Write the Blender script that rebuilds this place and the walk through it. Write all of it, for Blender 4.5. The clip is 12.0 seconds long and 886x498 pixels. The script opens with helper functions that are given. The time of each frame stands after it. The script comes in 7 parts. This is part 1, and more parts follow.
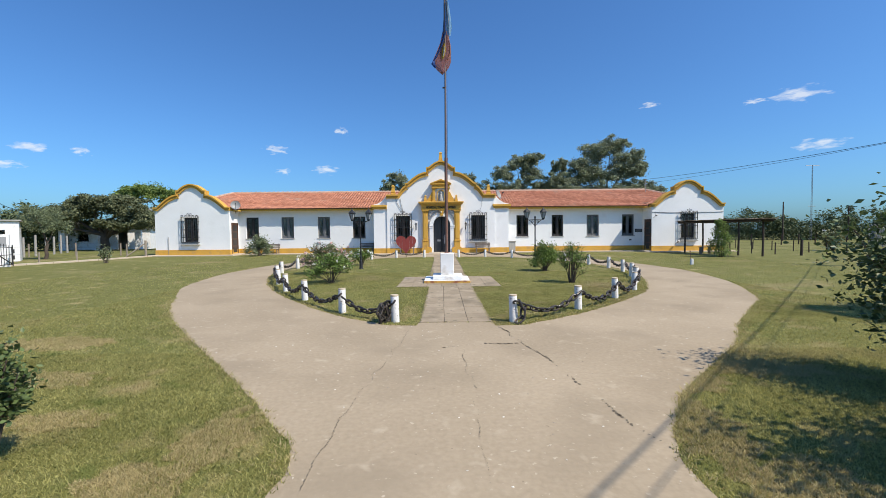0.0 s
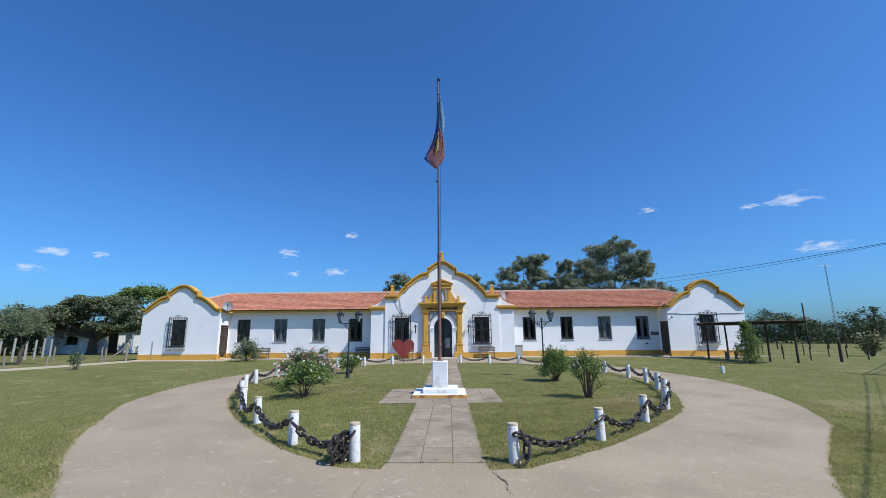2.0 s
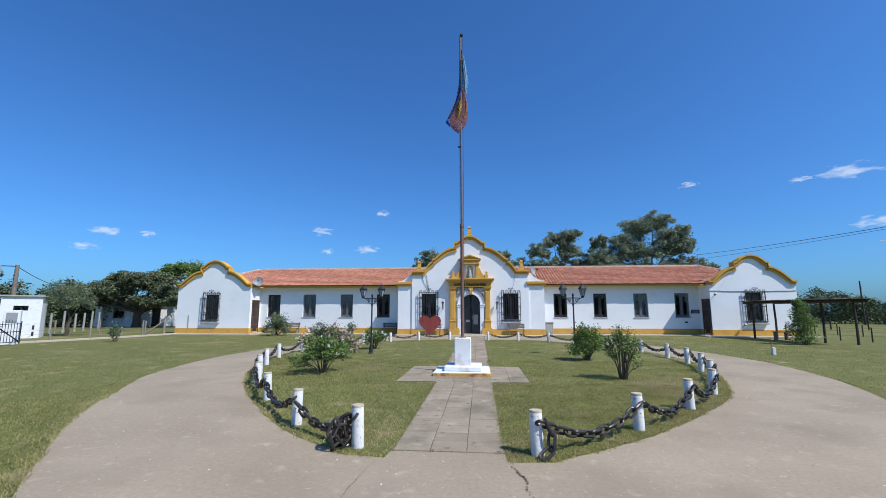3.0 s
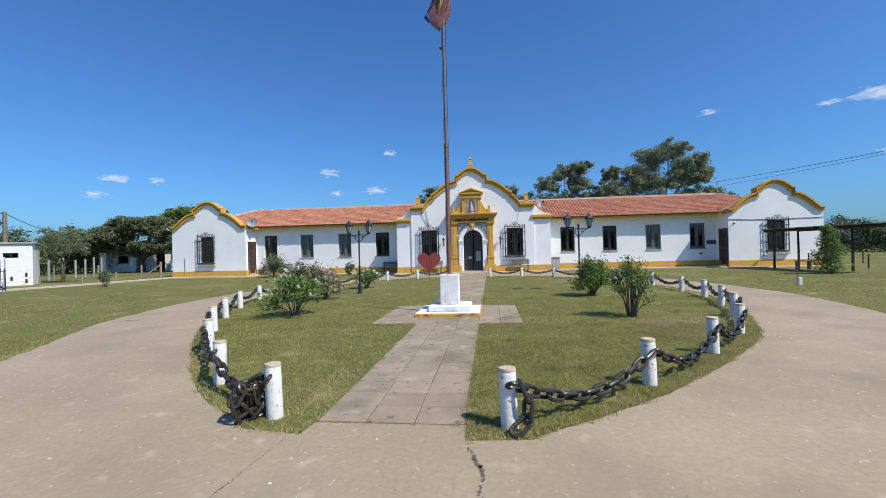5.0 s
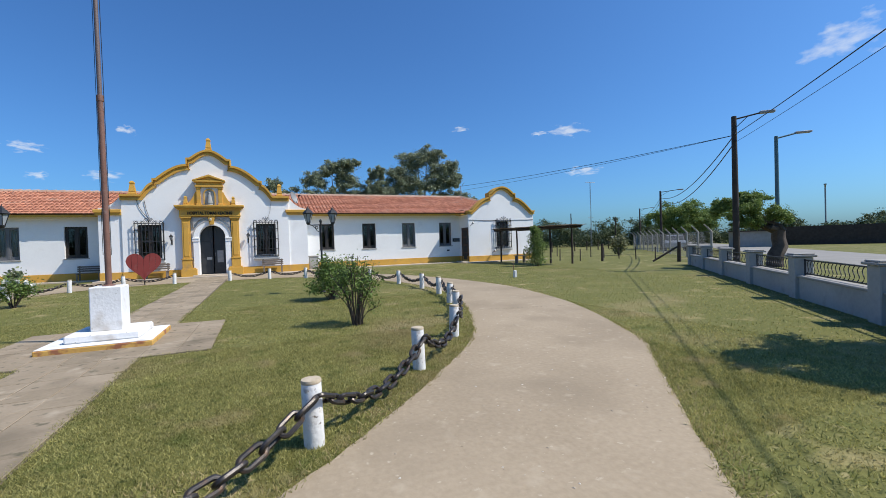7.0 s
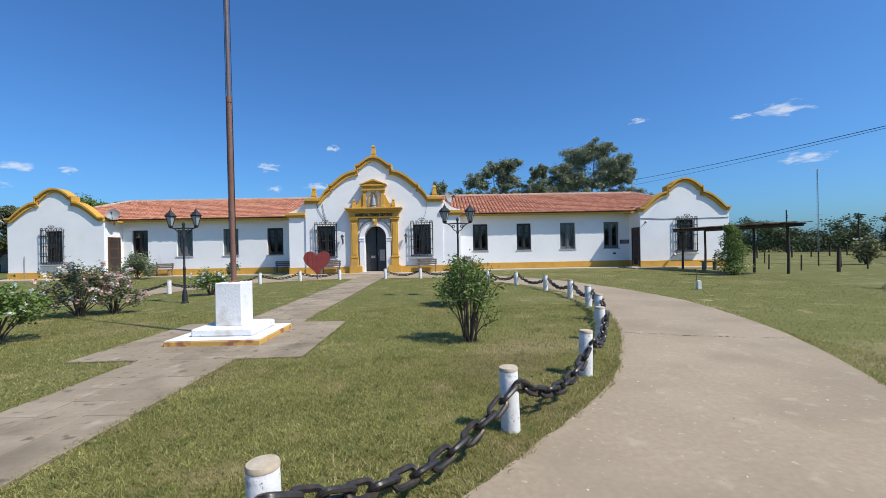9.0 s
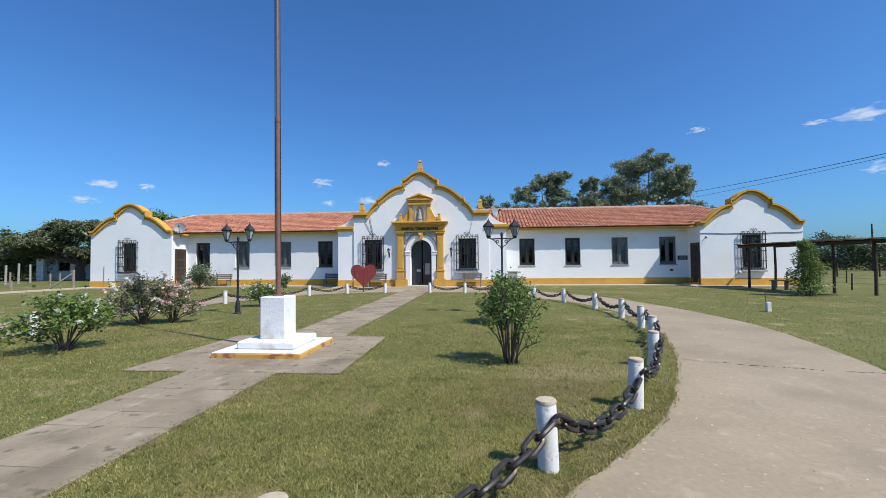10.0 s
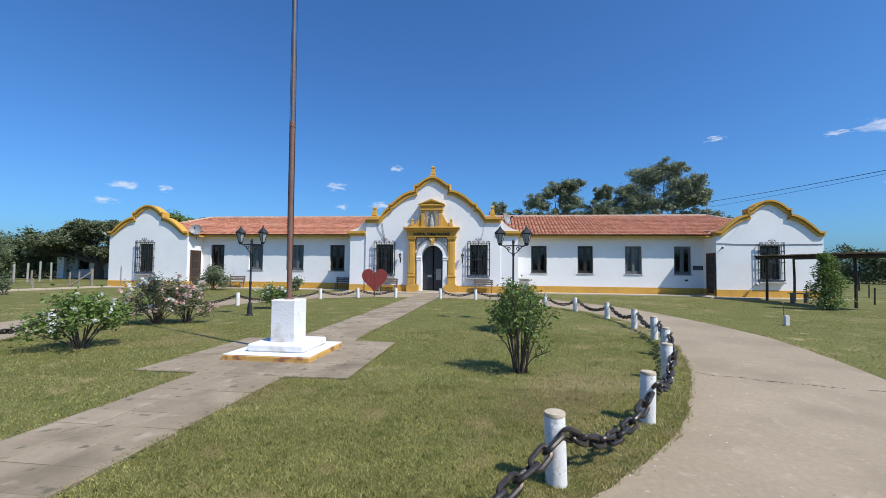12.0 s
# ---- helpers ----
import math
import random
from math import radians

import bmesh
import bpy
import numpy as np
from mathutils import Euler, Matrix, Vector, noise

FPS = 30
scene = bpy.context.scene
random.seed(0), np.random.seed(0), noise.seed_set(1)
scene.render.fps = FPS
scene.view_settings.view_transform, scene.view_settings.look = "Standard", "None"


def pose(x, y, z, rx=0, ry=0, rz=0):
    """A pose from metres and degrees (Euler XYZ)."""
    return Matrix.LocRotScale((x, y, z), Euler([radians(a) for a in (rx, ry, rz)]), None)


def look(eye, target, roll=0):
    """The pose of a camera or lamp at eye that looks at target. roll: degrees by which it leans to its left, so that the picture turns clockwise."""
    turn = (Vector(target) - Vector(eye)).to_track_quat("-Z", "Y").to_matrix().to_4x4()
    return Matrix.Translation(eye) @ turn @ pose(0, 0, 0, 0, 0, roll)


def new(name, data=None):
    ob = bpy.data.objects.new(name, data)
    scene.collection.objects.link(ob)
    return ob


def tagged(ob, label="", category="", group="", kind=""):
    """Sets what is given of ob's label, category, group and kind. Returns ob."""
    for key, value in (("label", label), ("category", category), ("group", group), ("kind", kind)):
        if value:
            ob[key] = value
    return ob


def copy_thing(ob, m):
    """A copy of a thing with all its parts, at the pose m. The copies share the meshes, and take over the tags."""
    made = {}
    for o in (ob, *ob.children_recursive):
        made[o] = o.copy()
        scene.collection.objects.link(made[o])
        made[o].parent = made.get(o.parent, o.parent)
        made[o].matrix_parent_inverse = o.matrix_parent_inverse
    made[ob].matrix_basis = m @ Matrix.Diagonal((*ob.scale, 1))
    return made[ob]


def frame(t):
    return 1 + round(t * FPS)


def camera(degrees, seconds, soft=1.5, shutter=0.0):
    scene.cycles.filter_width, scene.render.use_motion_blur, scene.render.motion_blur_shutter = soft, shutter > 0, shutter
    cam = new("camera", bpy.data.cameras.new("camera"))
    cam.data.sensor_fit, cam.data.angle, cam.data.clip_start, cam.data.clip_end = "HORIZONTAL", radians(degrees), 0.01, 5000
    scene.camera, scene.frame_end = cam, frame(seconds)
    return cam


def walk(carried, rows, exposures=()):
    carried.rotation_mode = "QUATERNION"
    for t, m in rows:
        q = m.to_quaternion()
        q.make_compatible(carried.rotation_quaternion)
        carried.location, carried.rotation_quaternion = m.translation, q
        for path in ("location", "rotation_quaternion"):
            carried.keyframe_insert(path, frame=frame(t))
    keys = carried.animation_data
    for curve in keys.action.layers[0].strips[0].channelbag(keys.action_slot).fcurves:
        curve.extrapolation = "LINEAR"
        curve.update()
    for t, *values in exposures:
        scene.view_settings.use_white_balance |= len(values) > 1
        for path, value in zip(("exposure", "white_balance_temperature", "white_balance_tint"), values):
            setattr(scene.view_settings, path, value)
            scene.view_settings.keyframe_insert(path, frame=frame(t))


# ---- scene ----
cam = camera(92.2, 12.0, soft=0.75)
PATH = [
    (0, (-0.114, -12.825, 1.522), (-0.111, -10.826, 1.445), -0.5),
    (0.5, (-0.045, -12.506, 1.492), (-0.038, -10.508, 1.42), -0.8),
    (1, (0.077, -12.103, 1.487), (0.064, -10.104, 1.436), -0.7),
    (1.5, (0.178, -11.692, 1.542), (0.16, -9.701, 1.726), -0.5),
    (2, (0.29, -11.381, 1.561), (0.264, -9.421, 1.957), -0.5),
    (2.5, (0.402, -10.981, 1.533), (0.365, -9.018, 1.913), -0.4),
    (3, (0.483, -10.607, 1.524), (0.312, -8.636, 1.817), -0.0),
    (3.2, (0.512, -10.449, 1.505), (0.233, -8.486, 1.767), 0.1),
    (4.8, (0.884, -9.23, 1.403), (0.557, -7.257, 1.417), -1.1),
    (5, (0.965, -9.084, 1.403), (0.742, -7.096, 1.413), -1.4),
    (5.5, (1.244, -8.698, 1.402), (1.5, -6.714, 1.391), -1.6),
    (6, (1.564, -8.387, 1.397), (2.097, -6.46, 1.375), -1.9),
    (6.5, (1.929, -7.985, 1.374), (2.638, -6.115, 1.343), -2.1),
    (6.7, (2.047, -7.856, 1.387), (2.844, -6.022, 1.359), -1.8),
    (8.3, (3.087, -6.719, 1.369), (3.405, -4.745, 1.338), -1.7),
    (8.5, (3.163, -6.614, 1.368), (3.361, -4.624, 1.341), -1.6),
    (9, (3.264, -6.36, 1.349), (3.296, -4.36, 1.347), -1.1),
    (9.5, (3.33, -6.219, 1.381), (3.234, -4.221, 1.409), -0.9),
    (10, (3.367, -6.202, 1.402), (3.179, -4.212, 1.465), -0.5),
    (10.5, (3.372, -6.186, 1.415), (3.102, -4.206, 1.496), -0.2),
    (11, (3.359, -6.175, 1.414), (3.067, -4.199, 1.503), 0.0),
    (11.5, (3.36, -6.149, 1.409), (3.077, -4.172, 1.503), 0.3),
    (12, (3.378, -6.181, 1.417), (3.136, -4.198, 1.506), 0.6),
]
walk(cam, [(t, look(eye, target, roll)) for t, eye, target, roll in PATH],
     [(0, 0.17, 7050, 10), (0.6, 0.06, 6920, 10), (1.0, -0.02, 6850, 10), (2.0, -0.05, 6150, 10), (3, -0.05, 6100, 10), (5.5, 0.0, 6720, 10), (8.5, 0.0, 6650, 10), (10, 0.0, 6550, 10), (12, 0.0, 6500, 10)])

# ---- light ----
SUN_DIR = Vector((1.0, -0.55, 1.4)).normalized()
world = bpy.data.worlds.new("sky")
scene.world = world
world.use_nodes = True
wn = world.node_tree.nodes
wn.clear()
sky = wn.new("ShaderNodeTexSky")
sky.sky_type = "NISHITA"
sky.sun_disc = False
sky.sun_elevation = math.asin(SUN_DIR.z)
sky.sun_rotation = math.atan2(SUN_DIR.x, SUN_DIR.y)
sky.air_density, sky.dust_density, sky.ozone_density = 1.0, 1.3, 2.6
bg = wn.new("ShaderNodeBackground")
bg.inputs["Strength"].default_value = 0.094
wout = wn.new("ShaderNodeOutputWorld")
tint = wn.new("ShaderNodeMix")
tint.data_type, tint.blend_type = "RGBA", "MULTIPLY"
tint.inputs["Factor"].default_value = 1.0
tint.inputs["B"].default_value = (0.54, 1.06, 1.66, 1)
world.node_tree.links.new(sky.outputs["Color"], tint.inputs["A"])
world.node_tree.links.new(tint.outputs["Result"], bg.inputs["Color"])
world.node_tree.links.new(bg.outputs["Background"], wout.inputs["Surface"])
sun = new("sun", bpy.data.lights.new("sun", "SUN"))
sun.data.energy, sun.data.angle, sun.data.color = 5.0, radians(0.53), (1.0, 0.95, 0.87)
sun.matrix_world = look(SUN_DIR * 60, (0, 0, 0))


# ---- materials ----
def material(name, dark, light, scale=6.0, rough=0.85, fine=60.0, bump=0.15, spread=0.5, metal=0.0, island=0.0, detail_mix=0.35,
             third=None, third_scale=0.7, third_low=0.55, third_high=0.7, spec=0.5, obj=0.0, bump_dist=0.01, patches=()):
    """Two scales of noise between two colours, a third colour in patches, a fine bump."""
    m = bpy.data.materials.new(name)
    m.use_nodes = True
    nt = m.node_tree
    n, l = nt.nodes, nt.links
    b = n["Principled BSDF"]
    tc = n.new("ShaderNodeTexCoord")
    big = n.new("ShaderNodeTexNoise")
    big.inputs["Scale"].default_value, big.inputs["Detail"].default_value = scale, 5
    small = n.new("ShaderNodeTexNoise")
    small.inputs["Scale"].default_value, small.inputs["Detail"].default_value = fine, 4
    l.new(tc.outputs["Object"], big.inputs["Vector"])
    l.new(tc.outputs["Object"], small.inputs["Vector"])
    mixf = n.new("ShaderNodeMix")
    mixf.inputs["Factor"].default_value = detail_mix
    l.new(big.outputs["Fac"], mixf.inputs["A"])
    l.new(small.outputs["Fac"], mixf.inputs["B"])
    ramp = n.new("ShaderNodeMapRange")
    ramp.inputs["From Min"].default_value, ramp.inputs["From Max"].default_value = 0.5 - spread / 2, 0.5 + spread / 2
    last = mixf.outputs["Result"]
    if island or obj:
        info = n.new("ShaderNodeNewGeometry") if island else n.new("ShaderNodeObjectInfo")
        src = info.outputs["Random Per Island"] if island else info.outputs["Random"]
        add = n.new("ShaderNodeMath")
        add.operation = "MULTIPLY_ADD"
        add.inputs[1].default_value, add.inputs[2].default_value = island or obj, -0.5 * (island or obj)
        l.new(src, add.inputs[0])
        add2 = n.new("ShaderNodeMath")
        add2.operation = "ADD"
        l.new(last, add2.inputs[0])
        l.new(add.outputs[0], add2.inputs[1])
        last = add2.outputs[0]
    l.new(last, ramp.inputs["Value"])
    col = n.new("ShaderNodeMix")
    col.data_type = "RGBA"
    col.inputs["A"].default_value, col.inputs["B"].default_value = (*dark, 1), (*light, 1)
    l.new(ramp.outputs["Result"], col.inputs["Factor"])
    out = col.outputs["Result"]
    for third, third_scale, third_low, third_high in (((third, third_scale, third_low, third_high),) if third else ()) + tuple(patches):
        tn = n.new("ShaderNodeTexNoise")
        tn.inputs["Scale"].default_value, tn.inputs["Detail"].default_value = third_scale, 8
        l.new(tc.outputs["Object"], tn.inputs["Vector"])
        tr = n.new("ShaderNodeMapRange")
        tr.inputs["From Min"].default_value, tr.inputs["From Max"].default_value = third_low, third_high
        l.new(tn.outputs["Fac"], tr.inputs["Value"])
        c3 = n.new("ShaderNodeMix")
        c3.data_type = "RGBA"
        c3.inputs["B"].default_value = (*third, 1)
        l.new(tr.outputs["Result"], c3.inputs["Factor"])
        l.new(out, c3.inputs["A"])
        out = c3.outputs["Result"]
    l.new(out, b.inputs["Base Color"])
    b.inputs["Roughness"].default_value, b.inputs["Metallic"].default_value = rough, metal
    b.inputs["Specular IOR Level"].default_value = spec
    if bump:
        bp = n.new("ShaderNodeBump")
        bp.inputs["Strength"].default_value, bp.inputs["Distance"].default_value = bump, bump_dist
        l.new(small.outputs["Fac"], bp.inputs["Height"])
        l.new(bp.outputs["Normal"], b.inputs["Normal"])
    return m


def leaf_material(name, dark, light, rough=0.55, through_light=0.3, **more):
    m = material(name, dark, light, scale=1.2, rough=rough, fine=8, bump=0, spread=0.6, island=0.5, spec=0.35, **more)
    n, l = m.node_tree.nodes, m.node_tree.links
    b, out = n["Principled BSDF"], n["Material Output"]
    tr = n.new("ShaderNodeBsdfTranslucent")
    mx = n.new("ShaderNodeMixShader")
    mx.inputs["Fac"].default_value = through_light
    l.new(b.inputs["Base Color"].links[0].from_socket, tr.inputs["Color"])
    l.new(b.outputs["BSDF"], mx.inputs[1])
    l.new(tr.outputs["BSDF"], mx.inputs[2])
    l.new(mx.outputs["Shader"], out.inputs["Surface"])
    return m


M_WHITE = material("white_wall_paint", (0.78, 0.78, 0.775), (0.87, 0.87, 0.86), scale=0.8, fine=14, bump=0.25, spread=0.5, third=(0.68, 0.67, 0.65), third_scale=1.1, third_low=0.62, third_high=0.95)
M_YELLOW = material("ochre_paint", (0.52, 0.28, 0.045), (0.66, 0.38, 0.07), scale=1.5, fine=22, bump=0.2, third=(0.40, 0.25, 0.10), third_scale=2.5, third_low=0.56, third_high=0.8)
M_TILE = material("clay_roof_tile", (0.31, 0.115, 0.065), (0.60, 0.26, 0.15), scale=0.9, fine=12, bump=0.2, spread=0.9, island=0.55, third=(0.34, 0.26, 0.20), third_scale=0.9, third_low=0.58, third_high=0.80)
M_UNDER = material("roof_felt", (0.20, 0.085, 0.05), (0.30, 0.13, 0.08))
M_MORTAR = material("ridge_mortar", (0.38, 0.24, 0.17), (0.58, 0.42, 0.32), scale=2, fine=18)
M_FRAME = material("dark_brown_joinery", (0.018, 0.014, 0.012), (0.04, 0.032, 0.028), scale=4, fine=40, rough=0.5)
M_IRON = material("black_wrought_iron", (0.012, 0.013, 0.015), (0.035, 0.036, 0.04), scale=6, fine=50, rough=0.5, spec=0.4)
M_CHAIN = material("greasy_black_chain_iron", (0.016, 0.014, 0.013), (0.075, 0.065, 0.058), scale=14, fine=70, rough=0.38, metal=0.35, third=(0.11, 0.06, 0.035), third_scale=22, third_low=0.58, third_high=0.75)
M_GREYFRAME = material("grey_painted_sash", (0.10, 0.10, 0.105), (0.16, 0.16, 0.165), rough=0.5)
M_STEELGREY = material("grey_metal_frame", (0.22, 0.22, 0.22), (0.36, 0.36, 0.36), rough=0.5)
M_CONC = material("road_concrete", (0.275, 0.217, 0.146), (0.41, 0.33, 0.232), scale=0.45, fine=22, bump=0.35, spread=0.42, detail_mix=0.4, third=(0.275, 0.22, 0.152), third_scale=0.8, third_low=0.50, third_high=0.75, spec=0.2, patches=(((0.44, 0.365, 0.265), 4.2, 0.60, 0.78), ((0.46, 0.385, 0.285), 18.0, 0.645, 0.72), ((0.24, 0.19, 0.13), 12.0, 0.70, 0.76)))
M_JOINT = material("soil_filled_joint", (0.10, 0.08, 0.055), (0.20, 0.16, 0.11), scale=8, fine=40)
M_PAVE = material("paving_slab", (0.245, 0.195, 0.132), (0.37, 0.298, 0.213), scale=1.3, fine=26, bump=0.35, obj=0.28, third=(0.17, 0.138, 0.095), third_scale=1.1, third_low=0.52, third_high=0.74, spec=0.2, patches=(((0.13, 0.115, 0.075), 7.0, 0.60, 0.70), ((0.42, 0.35, 0.26), 3.0, 0.58, 0.74)))
# each slab takes its own stretch of the pattern
slab_nodes = M_PAVE.node_tree
slab_place = slab_nodes.nodes.new("ShaderNodeNewGeometry")
for link in list(slab_nodes.links):
    if link.from_node.type == "TEX_COORD":
        slab_nodes.links.new(slab_place.outputs["Position"], link.to_socket)
M_TERRACE = material("terrace_screed", (0.40, 0.33, 0.25), (0.52, 0.44, 0.345), scale=1.0, fine=20)
M_POST = material("flaking_white_post_paint", (0.62, 0.61, 0.59), (0.80, 0.80, 0.79), scale=5, fine=30, bump=0.5, third=(0.42, 0.38, 0.34), third_scale=14, third_low=0.60, third_high=0.72, patches=(((0.16, 0.13, 0.11), 38.0, 0.66, 0.72),))
M_POSTTOP = material("weathered_post_top", (0.40, 0.31, 0.20), (0.62, 0.54, 0.42), scale=9, fine=50)
M_PLINTH = material("peeling_whitewash", (0.68, 0.68, 0.67), (0.82, 0.82, 0.82), scale=3, fine=25, bump=0.5, third=(0.52, 0.47, 0.41), third_scale=3.2, third_low=0.56, third_high=0.78, patches=(((0.36, 0.33, 0.30), 21.0, 0.69, 0.74),))
M_SLABEDGE = material("flaking_ochre_edge", (0.48, 0.27, 0.07), (0.62, 0.38, 0.10), scale=5, fine=30, third=(0.30, 0.12, 0.06), third_scale=6, third_low=0.5, third_high=0.62)
M_POLE = material("rusty_painted_pole", (0.13, 0.06, 0.042), (0.25, 0.13, 0.095), scale=4, fine=40, rough=0.6, third=(0.32, 0.30, 0.29), third_scale=3, third_low=0.6, third_high=0.7)
M_POLETOP = material("thin_steel_mast", (0.11, 0.075, 0.07), (0.20, 0.15, 0.14), scale=3, fine=30, rough=0.5)
M_RED = material("faded_red_paint", (0.20, 0.026, 0.024), (0.34, 0.06, 0.05), scale=3, fine=30, spread=0.7, third=(0.26, 0.11, 0.09), third_scale=5, third_low=0.56, third_high=0.8)
M_BENCH = material("weathered_bench_wood", (0.13, 0.105, 0.085), (0.27, 0.22, 0.18), scale=4, fine=40)
M_DARKWOOD = material("dark_post_wood", (0.028, 0.020, 0.015), (0.075, 0.055, 0.042), scale=5, fine=45, bump=0.4)
M_GREYWOOD = material("grey_fence_wood", (0.17, 0.14, 0.11), (0.32, 0.27, 0.21), scale=4, fine=40, bump=0.4)
M_DOORIN = material("brown_door_wood", (0.055, 0.024, 0.012), (0.11, 0.05, 0.026), scale=3, fine=30, rough=0.5)
M_STONE = material("grey_statue_stone", (0.25, 0.25, 0.24), (0.42, 0.42, 0.40), scale=6)
M_NICHE = material("niche_paint", (0.36, 0.37, 0.36), (0.50, 0.50, 0.48), scale=6)
M_LETTER = material("black_letters", (0.012, 0.012, 0.012), (0.025, 0.025, 0.025))
M_DISH = material("grey_dish_metal", (0.20, 0.20, 0.20), (0.30, 0.30, 0.30), scale=5, rough=0.5)
M_PLAQUE = material("bronze_plaque", (0.02, 0.02, 0.022), (0.05, 0.05, 0.05), rough=0.4)
M_WALLGREY = material("stained_boundary_wall_paint", (0.30, 0.295, 0.28), (0.46, 0.45, 0.43), scale=1.0, fine=15, third=(0.22, 0.20, 0.17), third_scale=2.0, third_low=0.58, third_high=0.8)
M_CONCPOST = material("concrete_post", (0.26, 0.25, 0.23), (0.38, 0.36, 0.33), scale=3, fine=25)
M_BARK = material("tree_bark", (0.045, 0.033, 0.025), (0.12, 0.09, 0.07), scale=5, fine=30, bump=0.6)
M_EUCBARK = material("pale_bark", (0.20, 0.16, 0.12), (0.36, 0.31, 0.25), scale=4, fine=20, bump=0.3)
# dark grey base colour carries the dimness of the rooms
M_ROOMDIM = material("dim_room_grey", (0.10, 0.10, 0.10), (0.16, 0.16, 0.16))
M_LEAF = leaf_material("shrub_leaves", (0.085, 0.145, 0.03), (0.22, 0.31, 0.075))
M_LEAFDARK = leaf_material("dark_tree_leaves", (0.07, 0.086, 0.042), (0.195, 0.215, 0.11), rough=0.7, through_light=0.15)
M_LEAFEUC = leaf_material("eucalyptus_leaves", (0.155, 0.185, 0.115), (0.38, 0.42, 0.28), rough=0.6, through_light=0.3)
M_LEAFMID = leaf_material("broad_tree_leaves", (0.1, 0.165, 0.042), (0.27, 0.35, 0.1), rough=0.65)
M_LEAFFAR = leaf_material("far_tree_leaves", (0.06, 0.085, 0.04), (0.17, 0.21, 0.10), rough=0.7, through_light=0.15)
M_LEAFSAGE = leaf_material("sage_shrub_leaves", (0.12, 0.155, 0.075), (0.26, 0.3, 0.17))
M_LEAFROSE = leaf_material("rose_leaves", (0.115, 0.135, 0.055), (0.28, 0.28, 0.14))
M_LEAFHIB = leaf_material("dark_glossy_leaves", (0.045, 0.075, 0.026), (0.14, 0.19, 0.065), rough=0.45, through_light=0.2)
M_PETALPINK = leaf_material("pink_petals", (0.66, 0.37, 0.34), (0.84, 0.67, 0.61))
M_PETALWHITE = leaf_material("white_petals", (0.70, 0.70, 0.62), (0.82, 0.82, 0.76))
M_GRASSBLADE = leaf_material("grass_blades", (0.178, 0.178, 0.047), (0.57, 0.525, 0.205), rough=0.7, through_light=0.5, third=(0.42, 0.335, 0.175), third_scale=0.33, third_low=0.56, third_high=0.74, patches=(((0.46, 0.38, 0.19), 1.7, 0.575, 0.72), ((0.17, 0.21, 0.05), 2.6, 0.58, 0.78), ((0.09, 0.115, 0.03), 16.0, 0.60, 0.70)))
M_DRYBLADE = leaf_material("dry_grass_blades", (0.33, 0.275, 0.115), (0.60, 0.49, 0.26), rough=0.8, through_light=0.4)
M_GRASS = material("mown_lawn", (0.096, 0.105, 0.027), (0.19, 0.182, 0.058), scale=0.35, fine=18, bump=0.9, spread=0.55, detail_mix=0.55, third=(0.27, 0.22, 0.11), third_scale=0.33, third_low=0.56, third_high=0.75, spec=0.15, bump_dist=0.02, patches=(((0.33, 0.275, 0.13), 1.7, 0.575, 0.72), ((0.095, 0.12, 0.03), 2.6, 0.58, 0.78), ((0.30, 0.26, 0.12), 11.0, 0.60, 0.72), ((0.06, 0.07, 0.02), 16.0, 0.60, 0.70)))
M_STREET = material("pale_street_gravel", (0.20, 0.19, 0.17), (0.30, 0.28, 0.25), scale=0.8)


def glass_material(name):
    m = bpy.data.materials.new(name)
    m.use_nodes = True
    b = m.node_tree.nodes["Principled BSDF"]
    b.inputs["Base Color"].default_value = (0.75, 0.78, 0.78, 1)
    b.inputs["Roughness"].default_value = 0.04
    b.inputs["Transmission Weight"].default_value = 1.0
    b.inputs["IOR"].default_value = 1.45
    return m


M_GLASS = glass_material("window_glass")
# opaque smoked grey, lightened and blued in colour for the reflected sky
M_LANTERN = material("smoked_glass_with_sky_sheen", (0.28, 0.30, 0.32), (0.42, 0.44, 0.46), rough=0.2, bump=0)


# ---- building helpers ----
def add_box(bm, x0, x1, y0, y1, z0, z1):
    vs = [bm.verts.new((x, y, z)) for x in (x0, x1) for y in (y0, y1) for z in (z0, z1)]
    for a, b, c, d in ((0, 1, 3, 2), (4, 6, 7, 5), (0, 4, 5, 1), (2, 3, 7, 6), (0, 2, 6, 4), (1, 5, 7, 3)):
        bm.faces.new([vs[i] for i in (a, b, c, d)])
    return vs


def add_ring_tube(bm, centres, radii, seg=10, cap=True):
    """A tube through the centres, with a radius at each."""
    rings = []
    for i, c in enumerate(centres):
        c = Vector(c)
        a = Vector(centres[max(i - 1, 0)])
        b = Vector(centres[min(i + 1, len(centres) - 1)])
        d = (b - a).normalized()
        side = d.orthogonal().normalized() if abs(d.z) < 0.9 else Vector((1, 0, 0))
        side = (side - d * side.dot(d)).normalized()
        up = d.cross(side)
        rings.append([bm.verts.new(c + (side * math.cos(k * math.tau / seg) + up * math.sin(k * math.tau / seg)) * radii[i]) for k in range(seg)])
    for r0, r1 in zip(rings, rings[1:]):
        for k in range(seg):
            bm.faces.new((r0[k], r0[(k + 1) % seg], r1[(k + 1) % seg], r1[k]))
    if cap:
        bm.faces.new(rings[0][::-1])
        bm.faces.new(rings[-1])


def add_rod(bm, p0, p1, r, seg=6):
    add_ring_tube(bm, [p0, p1], [r, r], seg)


